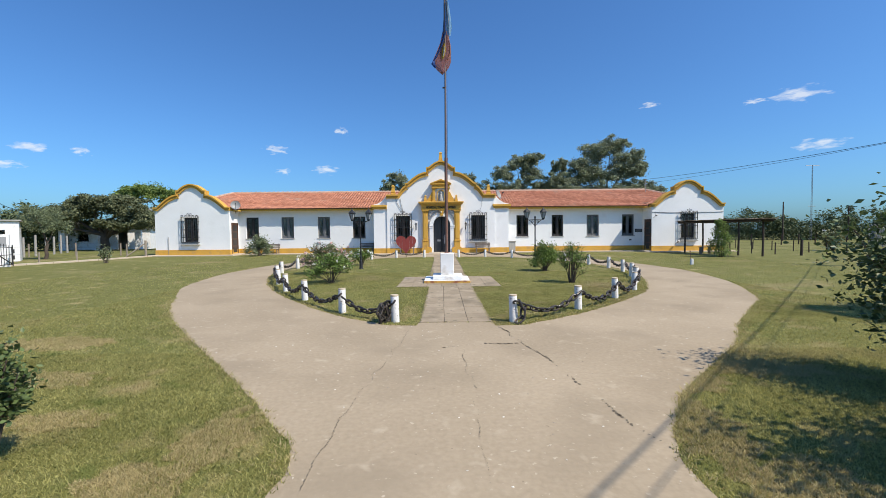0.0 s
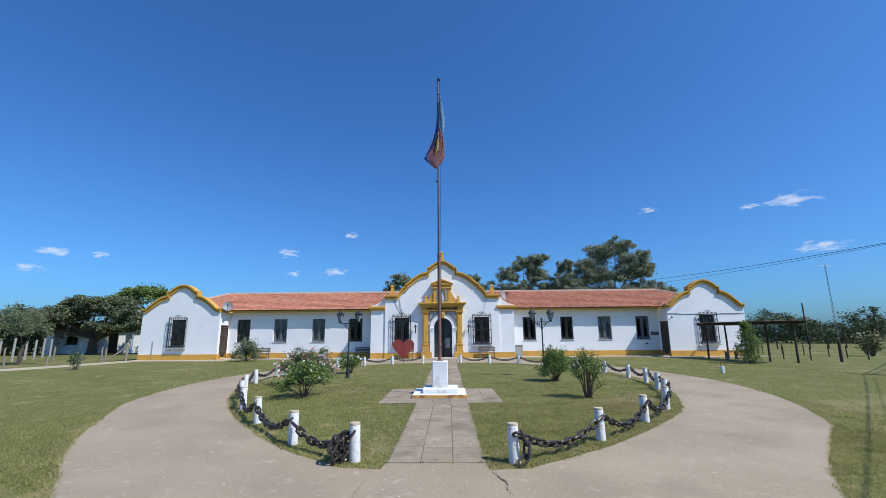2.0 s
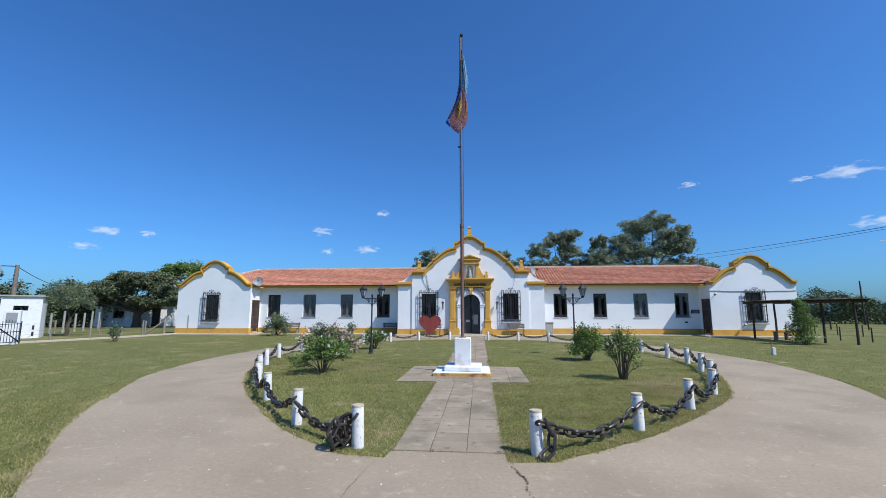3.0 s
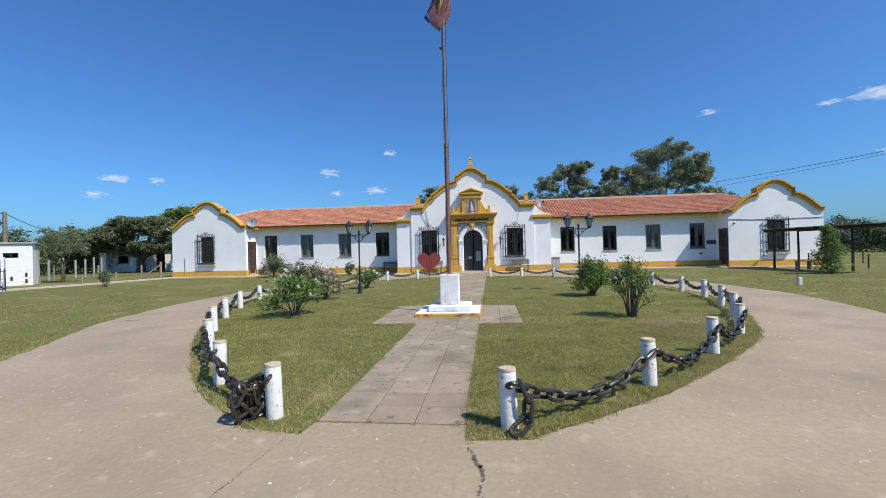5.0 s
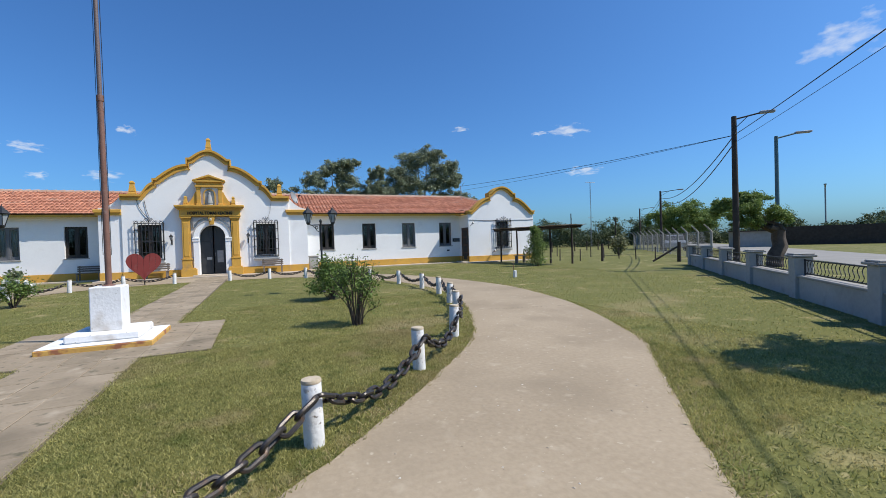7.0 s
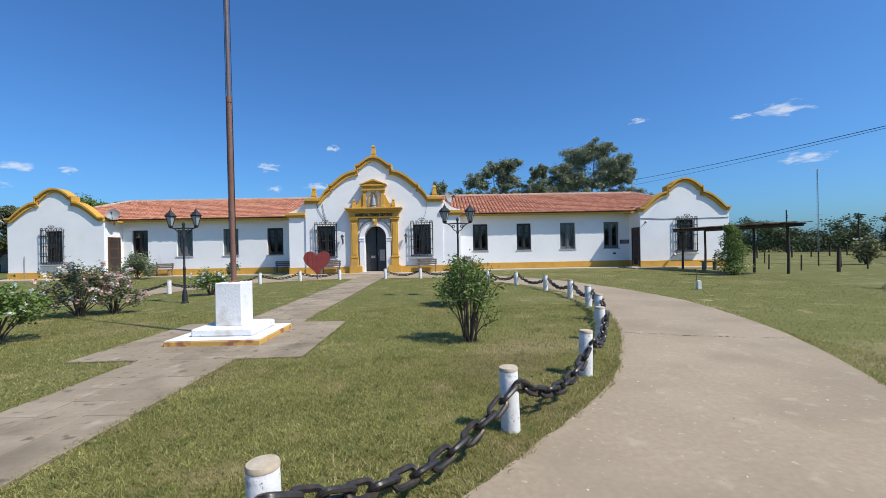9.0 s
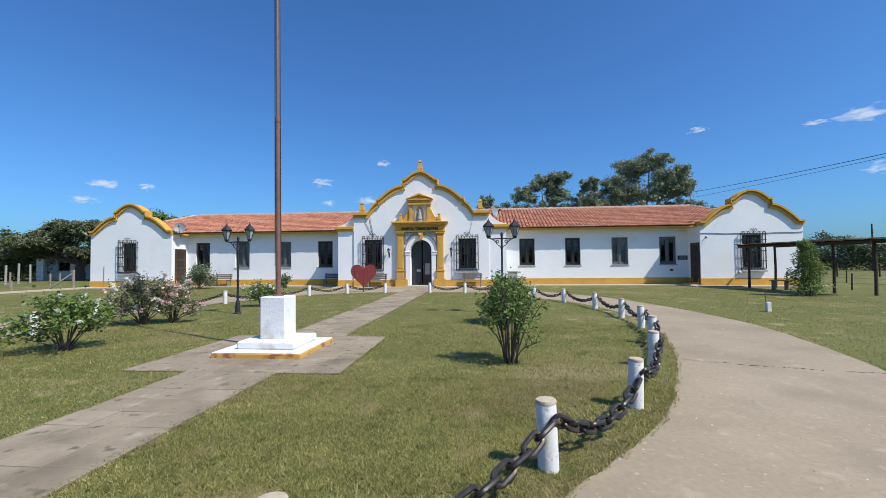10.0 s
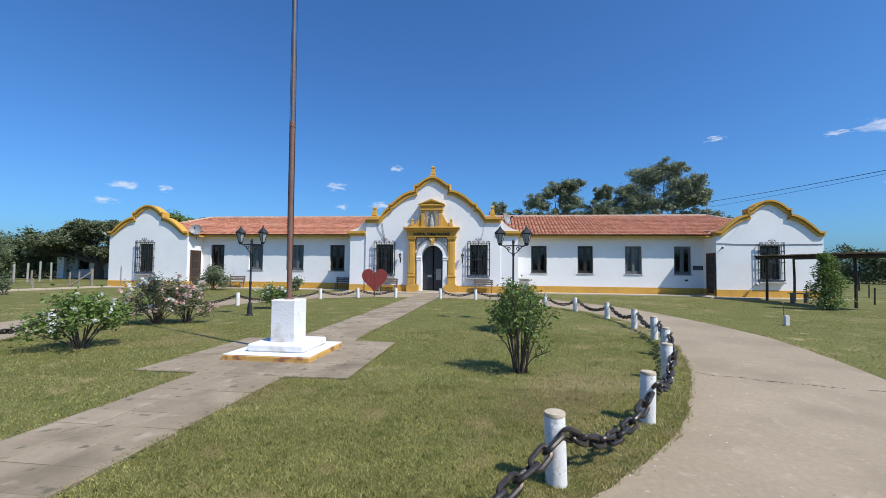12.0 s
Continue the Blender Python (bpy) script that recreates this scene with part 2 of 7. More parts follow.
def add_turned(bm, x, y, profile, seg=16):
    """A turned shape about the upright through (x, y): (radius, z) from below."""
    rings = [[bm.verts.new((x + r * math.cos(k * math.tau / seg), y + r * math.sin(k * math.tau / seg), z)) for k in range(seg)] for r, z in profile]
    for r0, r1 in zip(rings, rings[1:]):
        for k in range(seg):
            bm.faces.new((r0[k], r0[(k + 1) % seg], r1[(k + 1) % seg], r1[k]))
    bm.faces.new(rings[0][::-1])
    bm.faces.new(rings[-1])


def add_square_turned(bm, x, y, profile):
    """A four-sided shape with stepped sides: (half width, z) from below."""
    rings = [[bm.verts.new((x + sx * r, y + sy * r, z)) for sx, sy in ((-1, -1), (1, -1), (1, 1), (-1, 1))] for r, z in profile]
    for r0, r1 in zip(rings, rings[1:]):
        for k in range(4):
            bm.faces.new((r0[k], r0[(k + 1) % 4], r1[(k + 1) % 4], r1[k]))
    bm.faces.new(rings[0][::-1])
    bm.faces.new(rings[-1])


def add_plate(bm, outline, y0, y1):
    """An outline in x and z, from y0 (front) to y1."""
    a = [bm.verts.new((x, y0, z)) for x, z in outline]
    b = [bm.verts.new((x, y1, z)) for x, z in outline]
    bm.faces.new(a)
    bm.faces.new(b[::-1])
    for i in range(len(a)):
        j = (i + 1) % len(a)
        bm.faces.new((a[j], a[i], b[i], b[j]))


def add_band(bm, top, bottom, y0, y1):
    """A band between two lines of x and z with as many points, from y0 to y1."""
    rows = [[bm.verts.new((x, y, z)) for x, z in line] for line, y in ((top, y0), (bottom, y0), (bottom, y1), (top, y1))]
    n = len(top)
    for r in range(4):
        p, q = rows[r], rows[(r + 1) % 4]
        for i in range(n - 1):
            bm.faces.new((p[i], p[i + 1], q[i + 1], q[i]))
    bm.faces.new([row[0] for row in rows])
    bm.faces.new([row[-1] for row in rows][::-1])


def add_wall(bm, x0, x1, z0, z1, y0, y1, openings):
    """A wall with openings (x0, x1, z0, z1) that go through it."""
    xs = sorted({x0, x1, *(v for o in openings for v in o[:2])})
    zs = sorted({z0, z1, *(v for o in openings for v in o[2:4])})

    def solid(i, k):
        if not (0 <= i < len(xs) - 1 and 0 <= k < len(zs) - 1):
            return False
        cx, cz = (xs[i] + xs[i + 1]) / 2, (zs[k] + zs[k + 1]) / 2
        return not any(o[0] < cx < o[1] and o[2] < cz < o[3] for o in openings)

    def quad(*pts):
        bm.faces.new([bm.verts.new(p) for p in pts])

    for i in range(len(xs) - 1):
        for k in range(len(zs) - 1):
            if not solid(i, k):
                continue
            a, b, c, d = xs[i], xs[i + 1], zs[k], zs[k + 1]
            quad((a, y0, c), (b, y0, c), (b, y0, d), (a, y0, d))
            quad((a, y1, c), (a, y1, d), (b, y1, d), (b, y1, c))
            if not solid(i - 1, k):
                quad((a, y0, c), (a, y0, d), (a, y1, d), (a, y1, c))
            if not solid(i + 1, k):
                quad((b, y0, c), (b, y1, c), (b, y1, d), (b, y0, d))
            if not solid(i, k - 1):
                quad((a, y0, c), (a, y1, c), (b, y1, c), (b, y0, c))
            if not solid(i, k + 1):
                quad((a, y0, d), (b, y0, d), (b, y1, d), (a, y1, d))
    bmesh.ops.remove_doubles(bm, verts=bm.verts, dist=0.0005)


def mesh_of(name, bm, mat, smooth=False, bevel=0.0):
    bmesh.ops.recalc_face_normals(bm, faces=bm.faces)
    if bevel:
        edges = [e for e in bm.edges if len(e.link_faces) == 2 and e.calc_face_angle(0) > 0.6]
        bmesh.ops.bevel(bm, geom=edges, offset=bevel, segments=1, affect="EDGES", clamp_overlap=True)
    me = bpy.data.meshes.new(name)
    bm.to_mesh(me)
    bm.free()
    me.materials.append(mat)
    if smooth:
        me.polygons.foreach_set("use_smooth", [True] * len(me.polygons))
        me.set_sharp_from_angle(angle=radians(40))
    return me


def part(name, bm, mat, parent=None, label="", smooth=False, bevel=0.0):
    ob = new(name, mesh_of(name, bm, mat, smooth, bevel))
    if parent:
        ob.parent = parent
    if label:
        tagged(ob, label)
    return ob


def thing(name, label, category, m=None, group="", kind=""):
    ob = new(name)
    if m:
        ob.matrix_basis = m
    return tagged(ob, label, category, group, kind)


def smooth_line(points, steps=8, closed=False):
    """Catmull-Rom through points."""
    n = len(points)
    out = []
    for i in range(n if closed else n - 1):
        if closed:
            p = [Vector(points[(i + k - 1) % n]) for k in range(4)]
        else:
            p = [Vector(points[min(max(i + k - 1, 0), n - 1)]) for k in range(4)]
        for s in range(steps):
            t = s / steps
            out.append(0.5 * (2 * p[1] + (p[2] - p[0]) * t + (2 * p[0] - 5 * p[1] + 4 * p[2] - p[3]) * t * t + (3 * p[1] - p[0] - 3 * p[2] + p[3]) * t ** 3))
    if not closed:
        out.append(Vector(points[-1]))
    return out


def wobble(points, amount, scale=2.0):
    return [Vector((p.x + amount * noise.noise((p.x * scale, p.y * scale, 3.1)), p.y + amount * noise.noise((p.x * scale, p.y * scale, 9.7)))) for p in points]


def inside(x, y, poly):
    """Whether the points (numpy) lie within the polygon."""
    hit = np.zeros(len(x), bool)
    n = len(poly)
    for i in range(n):
        x0, y0 = poly[i][0], poly[i][1]
        x1, y1 = poly[(i + 1) % n][0], poly[(i + 1) % n][1]
        if y0 == y1:
            continue
        hit ^= ((y0 > y) != (y1 > y)) & (x < (x1 - x0) * (y - y0) / (y1 - y0) + x0)
    return hit


# ---- ground, road, paths ----
ground_bm = bmesh.new()
gx = [-1500, -400, -120, -60, -30, -14, -7, 0, 7, 14, 30, 60, 120, 400, 1500]
grid = [[ground_bm.verts.new((x, y, 0)) for x in gx] for y in gx]
for j in range(len(gx) - 1):
    for i in range(len(gx) - 1):
        ground_bm.faces.new((grid[j][i], grid[j][i + 1], grid[j + 1][i + 1], grid[j + 1][i]))
ground = tagged(part("ground", ground_bm, M_GRASS), "mown green lawn with dry straw-coloured patches", "lawn", kind="structure")

POSTS_R = [(1.08, -5.68), (2.53, -4.56), (3.79, -3.22), (4.80, -1.93), (5.60, -0.28), (6.18, 1.35), (6.62, 3.05), (6.75, 4.75), (6.62, 6.75), (6.10, 8.8), (5.25, 10.2), (4.0, 12.45), (2.51, 13.3), (0.89, 13.4)]
POSTS_L = [(-0.93, -5.57), (-2.05, -4.66), (-3.27, -3.1), (-4.27, -1.56), (-5.06, 0.0), (-5.76, 1.7), (-6.35, 3.7), (-6.47, 5.89), (-5.78, 8.19), (-5.22, 10.15), (-4.23, 11.84), (-2.89, 12.98), (-1.23, 13.45)]
ring = [Vector(p) for p in POSTS_R] + [Vector(p) for p in POSTS_L[::-1]]
middle = Vector((0.2, 4.0))
ISLAND = []
for p in ring:
    d = (p - middle).normalized()
    ISLAND.append(p + d * 0.28)
ISLAND[0] = Vector((1.23, -5.90))
ISLAND[-1] = Vector((-1.06, -5.81))
ISLAND = wobble(smooth_line(ISLAND, 10), 0.035, 5.0)
ISLAND = [Vector((-0.52, -5.67)), Vector((0.73, -5.67)), Vector((0.74, -5.95))] + ISLAND + [Vector((-0.55, -5.90))]
OUTER = [(1.43, -10.3), (1.57, -9.78), (2.21, -8.79), (3.77, -7.2), (4.8, -5.83), (6.2, -4.24), (7.06, -3.16), (8.36, -0.25), (9.02, 2.53), (9.17, 4.56), (8.78, 7.9), (7.93, 10.97), (6.45, 13.47), (5.44, 15.25), (5.1, 17.1)]
OUTER_L = [(-5.3, 17.1), (-5.65, 15.3), (-6.45, 13.5), (-7.5, 10.95), (-8.37, 7.57), (-8.52, 5.02), (-8.44, 2.97), (-7.64, -0.44), (-6.45, -2.79), (-5.83, -3.96), (-4.66, -5.63), (-2.86, -7.76), (-2.08, -8.71), (-1.2, -9.87), (-1.16, -10.4)]
ROAD = [Vector((1.43, -38))] + wobble(smooth_line(OUTER, 8), 0.035, 4.5) + wobble(smooth_line(OUTER_L, 8), 0.035, 4.5) + [Vector((-1.16, -38))]
road_bm = bmesh.new()
for loop in (ROAD, ISLAND):
    vs = [road_bm.verts.new((p.x, p.y, 0.005)) for p in loop]
    for i in range(len(vs)):
        road_bm.edges.new((vs[i], vs[(i + 1) % len(vs)]))
edges = list(road_bm.edges)
bmesh.ops.triangle_fill(road_bm, use_beauty=True, use_dissolve=False, edges=edges)
for e in edges:
    if e.is_valid:
        a, b = e.verts
        road_bm.faces.new((a, b, road_bm.verts.new((b.co.x, b.co.y, -0.05)), road_bm.verts.new((a.co.x, a.co.y, -0.05))))
road = tagged(part("road", road_bm, M_CONC), "pale worn concrete drive looping round the lawn", "drive", kind="structure")


def crack(points, width, z, parent, mat, name="joint"):
    """A narrow uneven ribbon along a line on the ground."""
    line = wobble(smooth_line([Vector(p) for p in points], 26), 0.06, 4.0)
    chips = random.Random(int(points[0][0] * 100) + int(points[0][1] * 10))
    bm = bmesh.new()
    for p, q in zip(line, line[1:]):
        steps = max(1, int((q - p).length / 0.014))
        for k in range(steps):
            c = p.lerp(q, k / steps)
            strength = 0.55 + 1.2 * noise.noise((c.x * 2.3, c.y * 2.3, 5.2))
            if chips.random() > strength:
                continue
            r = width * chips.uniform(0.25, 0.6) * (0.6 + 0.6 * strength)
            ox, oy = chips.gauss(0, width * 0.22), chips.gauss(0, width * 0.22)
            turn = chips.uniform(0, math.tau)
            bm.faces.new([bm.verts.new((c.x + ox + r * chips.uniform(0.5, 1.4) * math.cos(turn + j * math.tau / 6), c.y + oy + r * chips.uniform(0.5, 1.4) * math.sin(turn + j * math.tau / 6), z)) for j in range(6)])
    return tagged(part(name, bm, mat, parent), kind="stuff")


for pts, w in (([(-0.72, -5.85), (-0.85, -7.2), (-1.05, -9.1), (-1.1, -10.5)], 0.008),
               ([(0.66, -5.9), (0.98, -7.5), (1.25, -9.3), (1.38, -9.9)], 0.02),
               ([(0.36, -6.98), (0.98, -6.93)], 0.022), ([(0.05, -7.1), (0.03, -8.0), (0.1, -8.6)], 0.008), ([(0.05, -8.9), (0.06, -10.4)], 0.006),
               ([(-0.2, -7.15), (-0.05, -7.1)], 0.012), ([(5.95, 0.22), (7.0, -0.1), (8.2, -0.42)], 0.022), ([(-5.6, 0.3), (-6.8, -0.05), (-7.7, -0.3)], 0.018),
               ([(6.8, 6.9), (8.7, 7.6)], 0.015), ([(-6.5, 7.2), (-8.3, 7.7)], 0.015)):
    pts = [(x + 0.11, y - 0.12 if y < 0 else y - 0.04) for x, y in pts]
    crack(pts, w * 1.35, 0.009, road, M_JOINT)

terrace_bm = bmesh.new()
for x0, x1, y0, y1 in ((-21.3, -14.9, 17.25, 19.0), (-14.9, -5.1, 18.55, 20.5), (-5.1, 4.75, 17.0, 19.0), (4.75, 14.4, 18.55, 20.5), (14.4, 20.8, 17.25, 19.0)):
    add_box(terrace_bm, x0, x1, y0, y1, -0.05, 0.06)
terrace = tagged(part("pavement_terrace", terrace_bm, M_TERRACE, bevel=0.01), "pale cement walkway along the foot of the building", "walkway", kind="structure")

# ---- the building ----
building = thing("building", "long single-storey white colonial building with ochre trim", "building")
AX = -0.19
YM, YC, YW = 19.4, 17.78, 17.98
XL0, XL1, XR0, XR1 = -20.8, -15.45, 15.02, 20.2
CL, CR = (XL0 + XL1) / 2, (XR0 + XR1) / 2
WL = [(-14.9, -13.95), (-12.25, -11.30), (-9.50, -8.58), (-6.86, -5.91)]
WR = [(5.5, 6.4), (8.16, 9.03), (10.8, 11.73), (13.46, 14.40)]
WZ0, WZ1 = 1.18, 2.78


def wall_part(name, *a):
    bm = bmesh.new()
    add_wall(bm, *a)
    bmesh.ops.remove_doubles(bm, verts=bm.verts, dist=1e-4)
    return part(name, bm, M_WHITE, building)


wall_part("wall", XL1, AX - 4.8, 0, 3.32, YM, YM + 0.3, [(a, b, WZ0, WZ1) for a, b in WL])
wall_part("wall", 4.6, XR0, 0, 3.32, YM, YM + 0.3, [(a, b, WZ0, WZ1) for a, b in WR])
GL, GR = (-18.72, -17.76), (17.17, 18.13)
wall_part("wall", XL0, XL1, 0, 3.32, YW, YW + 0.3, [(*GL, 1.0, 2.75)])
wall_part("wall", XR0, XR1, 0, 3.32, YW, YW + 0.3, [(*GR, 1.0, 2.75)])
CWL, CWR = (-3.42, -2.42), (1.97, 2.97)
DX0, DX1, DSP = -0.75, 0.46, 2.07
wall_part("wall", -4.06, 3.66, 0, 3.9, YC, YC + 0.35, [(*CWL, 1.05, 2.75), (*CWR, 1.05, 2.75), (DX0, DX1, 0, 2.69)])
# corners above the arch
bm = bmesh.new()
r, cx = (DX1 - DX0) / 2, (DX0 + DX1) / 2
for s in (-1, 1):
    pts = [(cx + s * r, 2.70)] + [(cx + s * r * math.cos(a), DSP + (2.69 - DSP) * math.sin(a)) for a in [k * math.pi / 20 for k in range(11)]]
    if s < 0:
        pts = pts[::-1]
    bm = bmesh.new()
    add_plate(bm, pts, YC + 0.002, YC + 0.348)
    part("arch_corner", bm, M_WHITE, building)
# sides, back and inner walls
bm = bmesh.new()
for x0, x1, y0, y1, z1 in ((XL1 - 0.3, XL1, YW + 0.3, YM + 0.3, 3.32), (XR0, XR0 + 0.3, YW + 0.3, YM + 0.3, 3.32), (XL0, XL0 + 0.3, YW + 0.3, 27.4, 3.32), (XR1 - 0.3, XR1, YW + 0.3, 27.4, 3.32),
                           (XL0, XR1, 27.4, 27.7, 3.32), (-4.06, -3.76, YC + 0.35, 23.0, 3.9), (3.36, 3.66, YC + 0.35, 23.0, 3.9)):
    bm = bmesh.new()
    add_box(bm, x0, x1, y0, y1, 0, z1)
    part("wall", bm, M_WHITE, building)
# floor, ceiling and back wall, darkened in colour so the windows look dim
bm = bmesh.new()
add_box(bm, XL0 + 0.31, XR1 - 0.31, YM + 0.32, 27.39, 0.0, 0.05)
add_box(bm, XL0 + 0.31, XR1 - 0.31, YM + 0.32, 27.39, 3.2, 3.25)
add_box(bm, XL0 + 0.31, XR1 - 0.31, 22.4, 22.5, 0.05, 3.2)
part("interior", bm, M_ROOMDIM, building)
# blocks beside the centre
for x0, x1 in ((-5.02, -4.065), (3.665, 4.66)):
    bm = bmesh.new()
    add_box(bm, x0, x1, YC + 0.07, YM + 0.3, 0, 3.26)
    part("wall", bm, M_WHITE, building)
    bm = bmesh.new()
    add_box(bm, x0 - 0.10, x1 + 0.10 if x0 > 0 else x1, YC - 0.03, YM - 0.45, 3.24, 3.36)
    add_box(bm, x0 - 0.16, x1 + 0.16 if x0 > 0 else x1, YC - 0.10, YM - 0.45, 3.36, 3.52)
    part("cornice", bm, M_YELLOW, building, bevel=0.015)
    # the swept white shoulder above
    bm = bmesh.new()
    inner, outer = (x1, x0) if x0 < 0 else (x0, x1)
    s = 1 if outer > inner else -1
    w = abs(outer - inner)
    pts = [(inner, 3.52), (inner, 4.12)] + [(inner + s * w * (0.12 + 0.88 * t), 4.10 - 0.52 * math.sin(t * math.pi / 2) ** 0.8) for t in [k / 8 for k in range(9)]] + [(outer, 3.52)]
    add_plate(bm, pts, YC + 0.1, YC + 0.4)
    part("shoulder", bm, M_WHITE, building)


def mirrored(side, c):
    right = [(c + x, z) for x, z in side]
    return [(2 * c - x, z) for x, z in right] + right[-2::-1]


def wing_line(c, half, m, lip=0.035, n=12):
    """The curved top of a wing gable from tip to tip, m metres inside its coping."""
    tip, step_x, z0, z1, peak, a = 3.50 - m, 1.02 - 0.55 * m, 4.40 - m, 4.70 - m, 5.16 - m, half - 0.28
    side = [(half, tip), (a, tip)]
    for k in range(1, n + 1):
        t = k / n
        side.append((a - 0.3 * m + (step_x - a + 0.3 * m) * t, tip + (z0 - tip) * (0.8 * math.sin(t * math.pi / 2) ** 0.85 + 0.2 * t * t * (3 - 2 * t))))
    side += [(step_x + lip, z0 + 0.01), (step_x + lip, z1), (step_x - 0.12, z1 + 0.01)]
    for k in range(1, n + 1):
        t = k / n
        side.append(((step_x - 0.12) * (1 - t), z1 + 0.01 + (peak - z1 - 0.01) * math.sin(t * math.pi / 2) ** 0.85))
    return mirrored(side, c)


def centre_line(m, lip=0.035):
    """The top of the central gable: a flat shoulder, two curves and a crown."""
    x1, x2 = 2.50 - 0.55 * m, 1.0 - 0.55 * m
    side = [(3.90, 4.26 - m), (3.06 - 0.3 * m, 4.26 - m)]
    for k in range(1, 11):
        t = k / 10
        side.append((3.06 - 0.3 * m + (x1 - 3.06 + 0.3 * m) * t, 4.26 - m + 0.62 * math.sin(t * math.pi / 2) ** 1.05))
    side += [(x1 + lip, 4.89 - m), (x1 + lip, 5.07 - m), (x1 - 0.12, 5.08 - m)]
    for k in range(1, 13):
        t = k / 12
        side.append((x1 - 0.12 + (x2 - x1 + 0.12) * t, 5.08 - m + 0.76 * math.sin(t * math.pi / 2) ** 0.95))
    side += [(x2 + lip, 5.85 - m), (x2 + lip, 6.17 - m), (x2 - 0.12, 6.18 - m)]
    for k in range(1, 11):
        t = k / 10
        side.append(((x2 - 0.12) * (1 - t), 6.18 - m + 0.45 * math.sin(t * math.pi / 2) ** 1.05))
    return mirrored(side, AX)


def gable(line, base, y, thick, mould):
    foot = line(mould * 0.5, 0.0)
    x0, x1 = foot[0][0], foot[-1][0]
    bm = bmesh.new()
    add_band(bm, [(min(max(x, x0 + 0.06), x1 - 0.06), z) for x, z in foot], [(min(max(x, x0 + 0.06), x1 - 0.06), base) for x, z in foot], y + 0.001, y + thick - 0.001)
    part("gable", bm, M_WHITE, building)
    for a, b, out in ((0.0, 0.36, 0.17), (0.30, 0.74, 0.07), (0.70, 1.0, 0.10)):
        bm = bmesh.new()
        add_band(bm, line(mould * a), line(mould * b), y - out, y + thick + out * 0.6)
        part("gable_moulding", bm, M_YELLOW, building)


for c, half in ((CL, 2.72), (CR, 2.64)):
    gable(lambda m, lip=0.035, c=c, half=half: wing_line(c, half, m, lip), 3.32, YW, 0.3, 0.25)
gable(centre_line, 3.9, YC, 0.35, 0.27)


def pinnacle(x, y, z, s, name="pinnacle"):
    bm = bmesh.new()
    add_square_turned(bm, x, y, [(0.19 * s, z), (0.19 * s, z + 0.10 * s), (0.14 * s, z + 0.13 * s), (0.16 * s, z + 0.20 * s), (0.10 * s, z + 0.62 * s), (0.125 * s, z + 0.64 * s), (0.125 * s, z + 0.70 * s), (0.05 * s, z + 0.80 * s)])
    return part(name, bm, M_YELLOW, building)


pinnacle(AX - 3.42, YC + 0.17, 4.27, 0.86)
pinnacle(AX + 3.42, YC + 0.17, 4.27, 0.86)
pinnacle(AX, YC + 0.17, 6.62, 0.84)

# ochre foot of the walls
for x0, x1, y in ((XL0 - 0.02, XL1 + 0.02, YW), (XR0 - 0.02, XR1 + 0.02, YW), (-4.08, -1.58, YC), (1.3, 3.68, YC), (-5.04, -4.08, YC + 0.07), (3.68, 4.68, YC + 0.07), (XL1 + 0.02, -5.04, YM), (4.68, XR0 - 0.02, YM)):
    bm = bmesh.new()
    add_box(bm, x0, x1, y - 0.035, y + 0.02, 0.0, 0.43)
    part("base_band", bm, M_YELLOW, building, bevel=0.008)
for x0, x1, y0, y1 in ((XL1 - 0.01, XL1 + 0.03, YW + 0.02, YM - 0.04), (XR0 - 0.03, XR0 + 0.01, YW + 0.02, YM - 0.04), (-5.055, -5.01, YC + 0.09, YM - 0.04), (4.65, 4.695, YC + 0.09, YM - 0.04)):
    bm = bmesh.new()
    add_box(bm, x0, x1, y0, y1, 0.0, 0.428)
    part("base_band", bm, M_YELLOW, building)

# roofs of curved clay tiles
def tile_roof(corner, along, down, cols_len, rows_len, name, clip=None, pitch=0.21, course=0.34):
    """Tiles over a plane: corner at the ridge, along the ridge, down the slope."""
    along, down = Vector(along).normalized(), Vector(down).normalized()
    up = along.cross(down)
    if up.z < 0:
        up = -up
    corner = Vector(corner)
    verts, faces = [], []
    nc, nr = int(cols_len / pitch), int(rows_len / course + 0.999)
    arc = [(math.cos(a), math.sin(a)) for a in (math.pi, math.pi * 0.75, math.pi * 0.5, math.pi * 0.25, 0)]
    for j in range(nr):
        for i in range(nc):
            if clip and not clip((i + 0.5) * pitch, (j + 0.5) * course):
                continue
            jig = random.uniform(-0.012, 0.012)
            base = len(verts)
            for e, (d, lift, wid) in enumerate(((j * course - 0.03, 0.0, 0.40), (min((j + 1) * course + 0.02, rows_len + 0.05) + jig, 0.024, 0.56))):
                for ca, sa in arc:
                    verts.append(tuple(corner + along * ((i + 0.5) * pitch + ca * wid * pitch) + down * d + up * (sa * 0.052 + lift + jig * 0.5)))
            for k in range(4):
                faces.append((base + k, base + k + 1, base + 5 + k + 1, base + 5 + k))
            faces.append(tuple(base + 5 + k for k in range(5)))
    me = bpy.data.meshes.new(name)
    me.from_pydata(verts, [], faces)
    me.materials.append(M_TILE)
    ob = new(name, me)
    ob.parent = building
    return ob


RY, RZ, EY, EZ = 23.4, 4.95, 18.93, 3.37
slope = Vector((0, EY - RY, EZ - RZ))
RX0, RX1 = -17.7, 17.0
EX0, EX1 = -21.0, 20.5
sl = slope.length


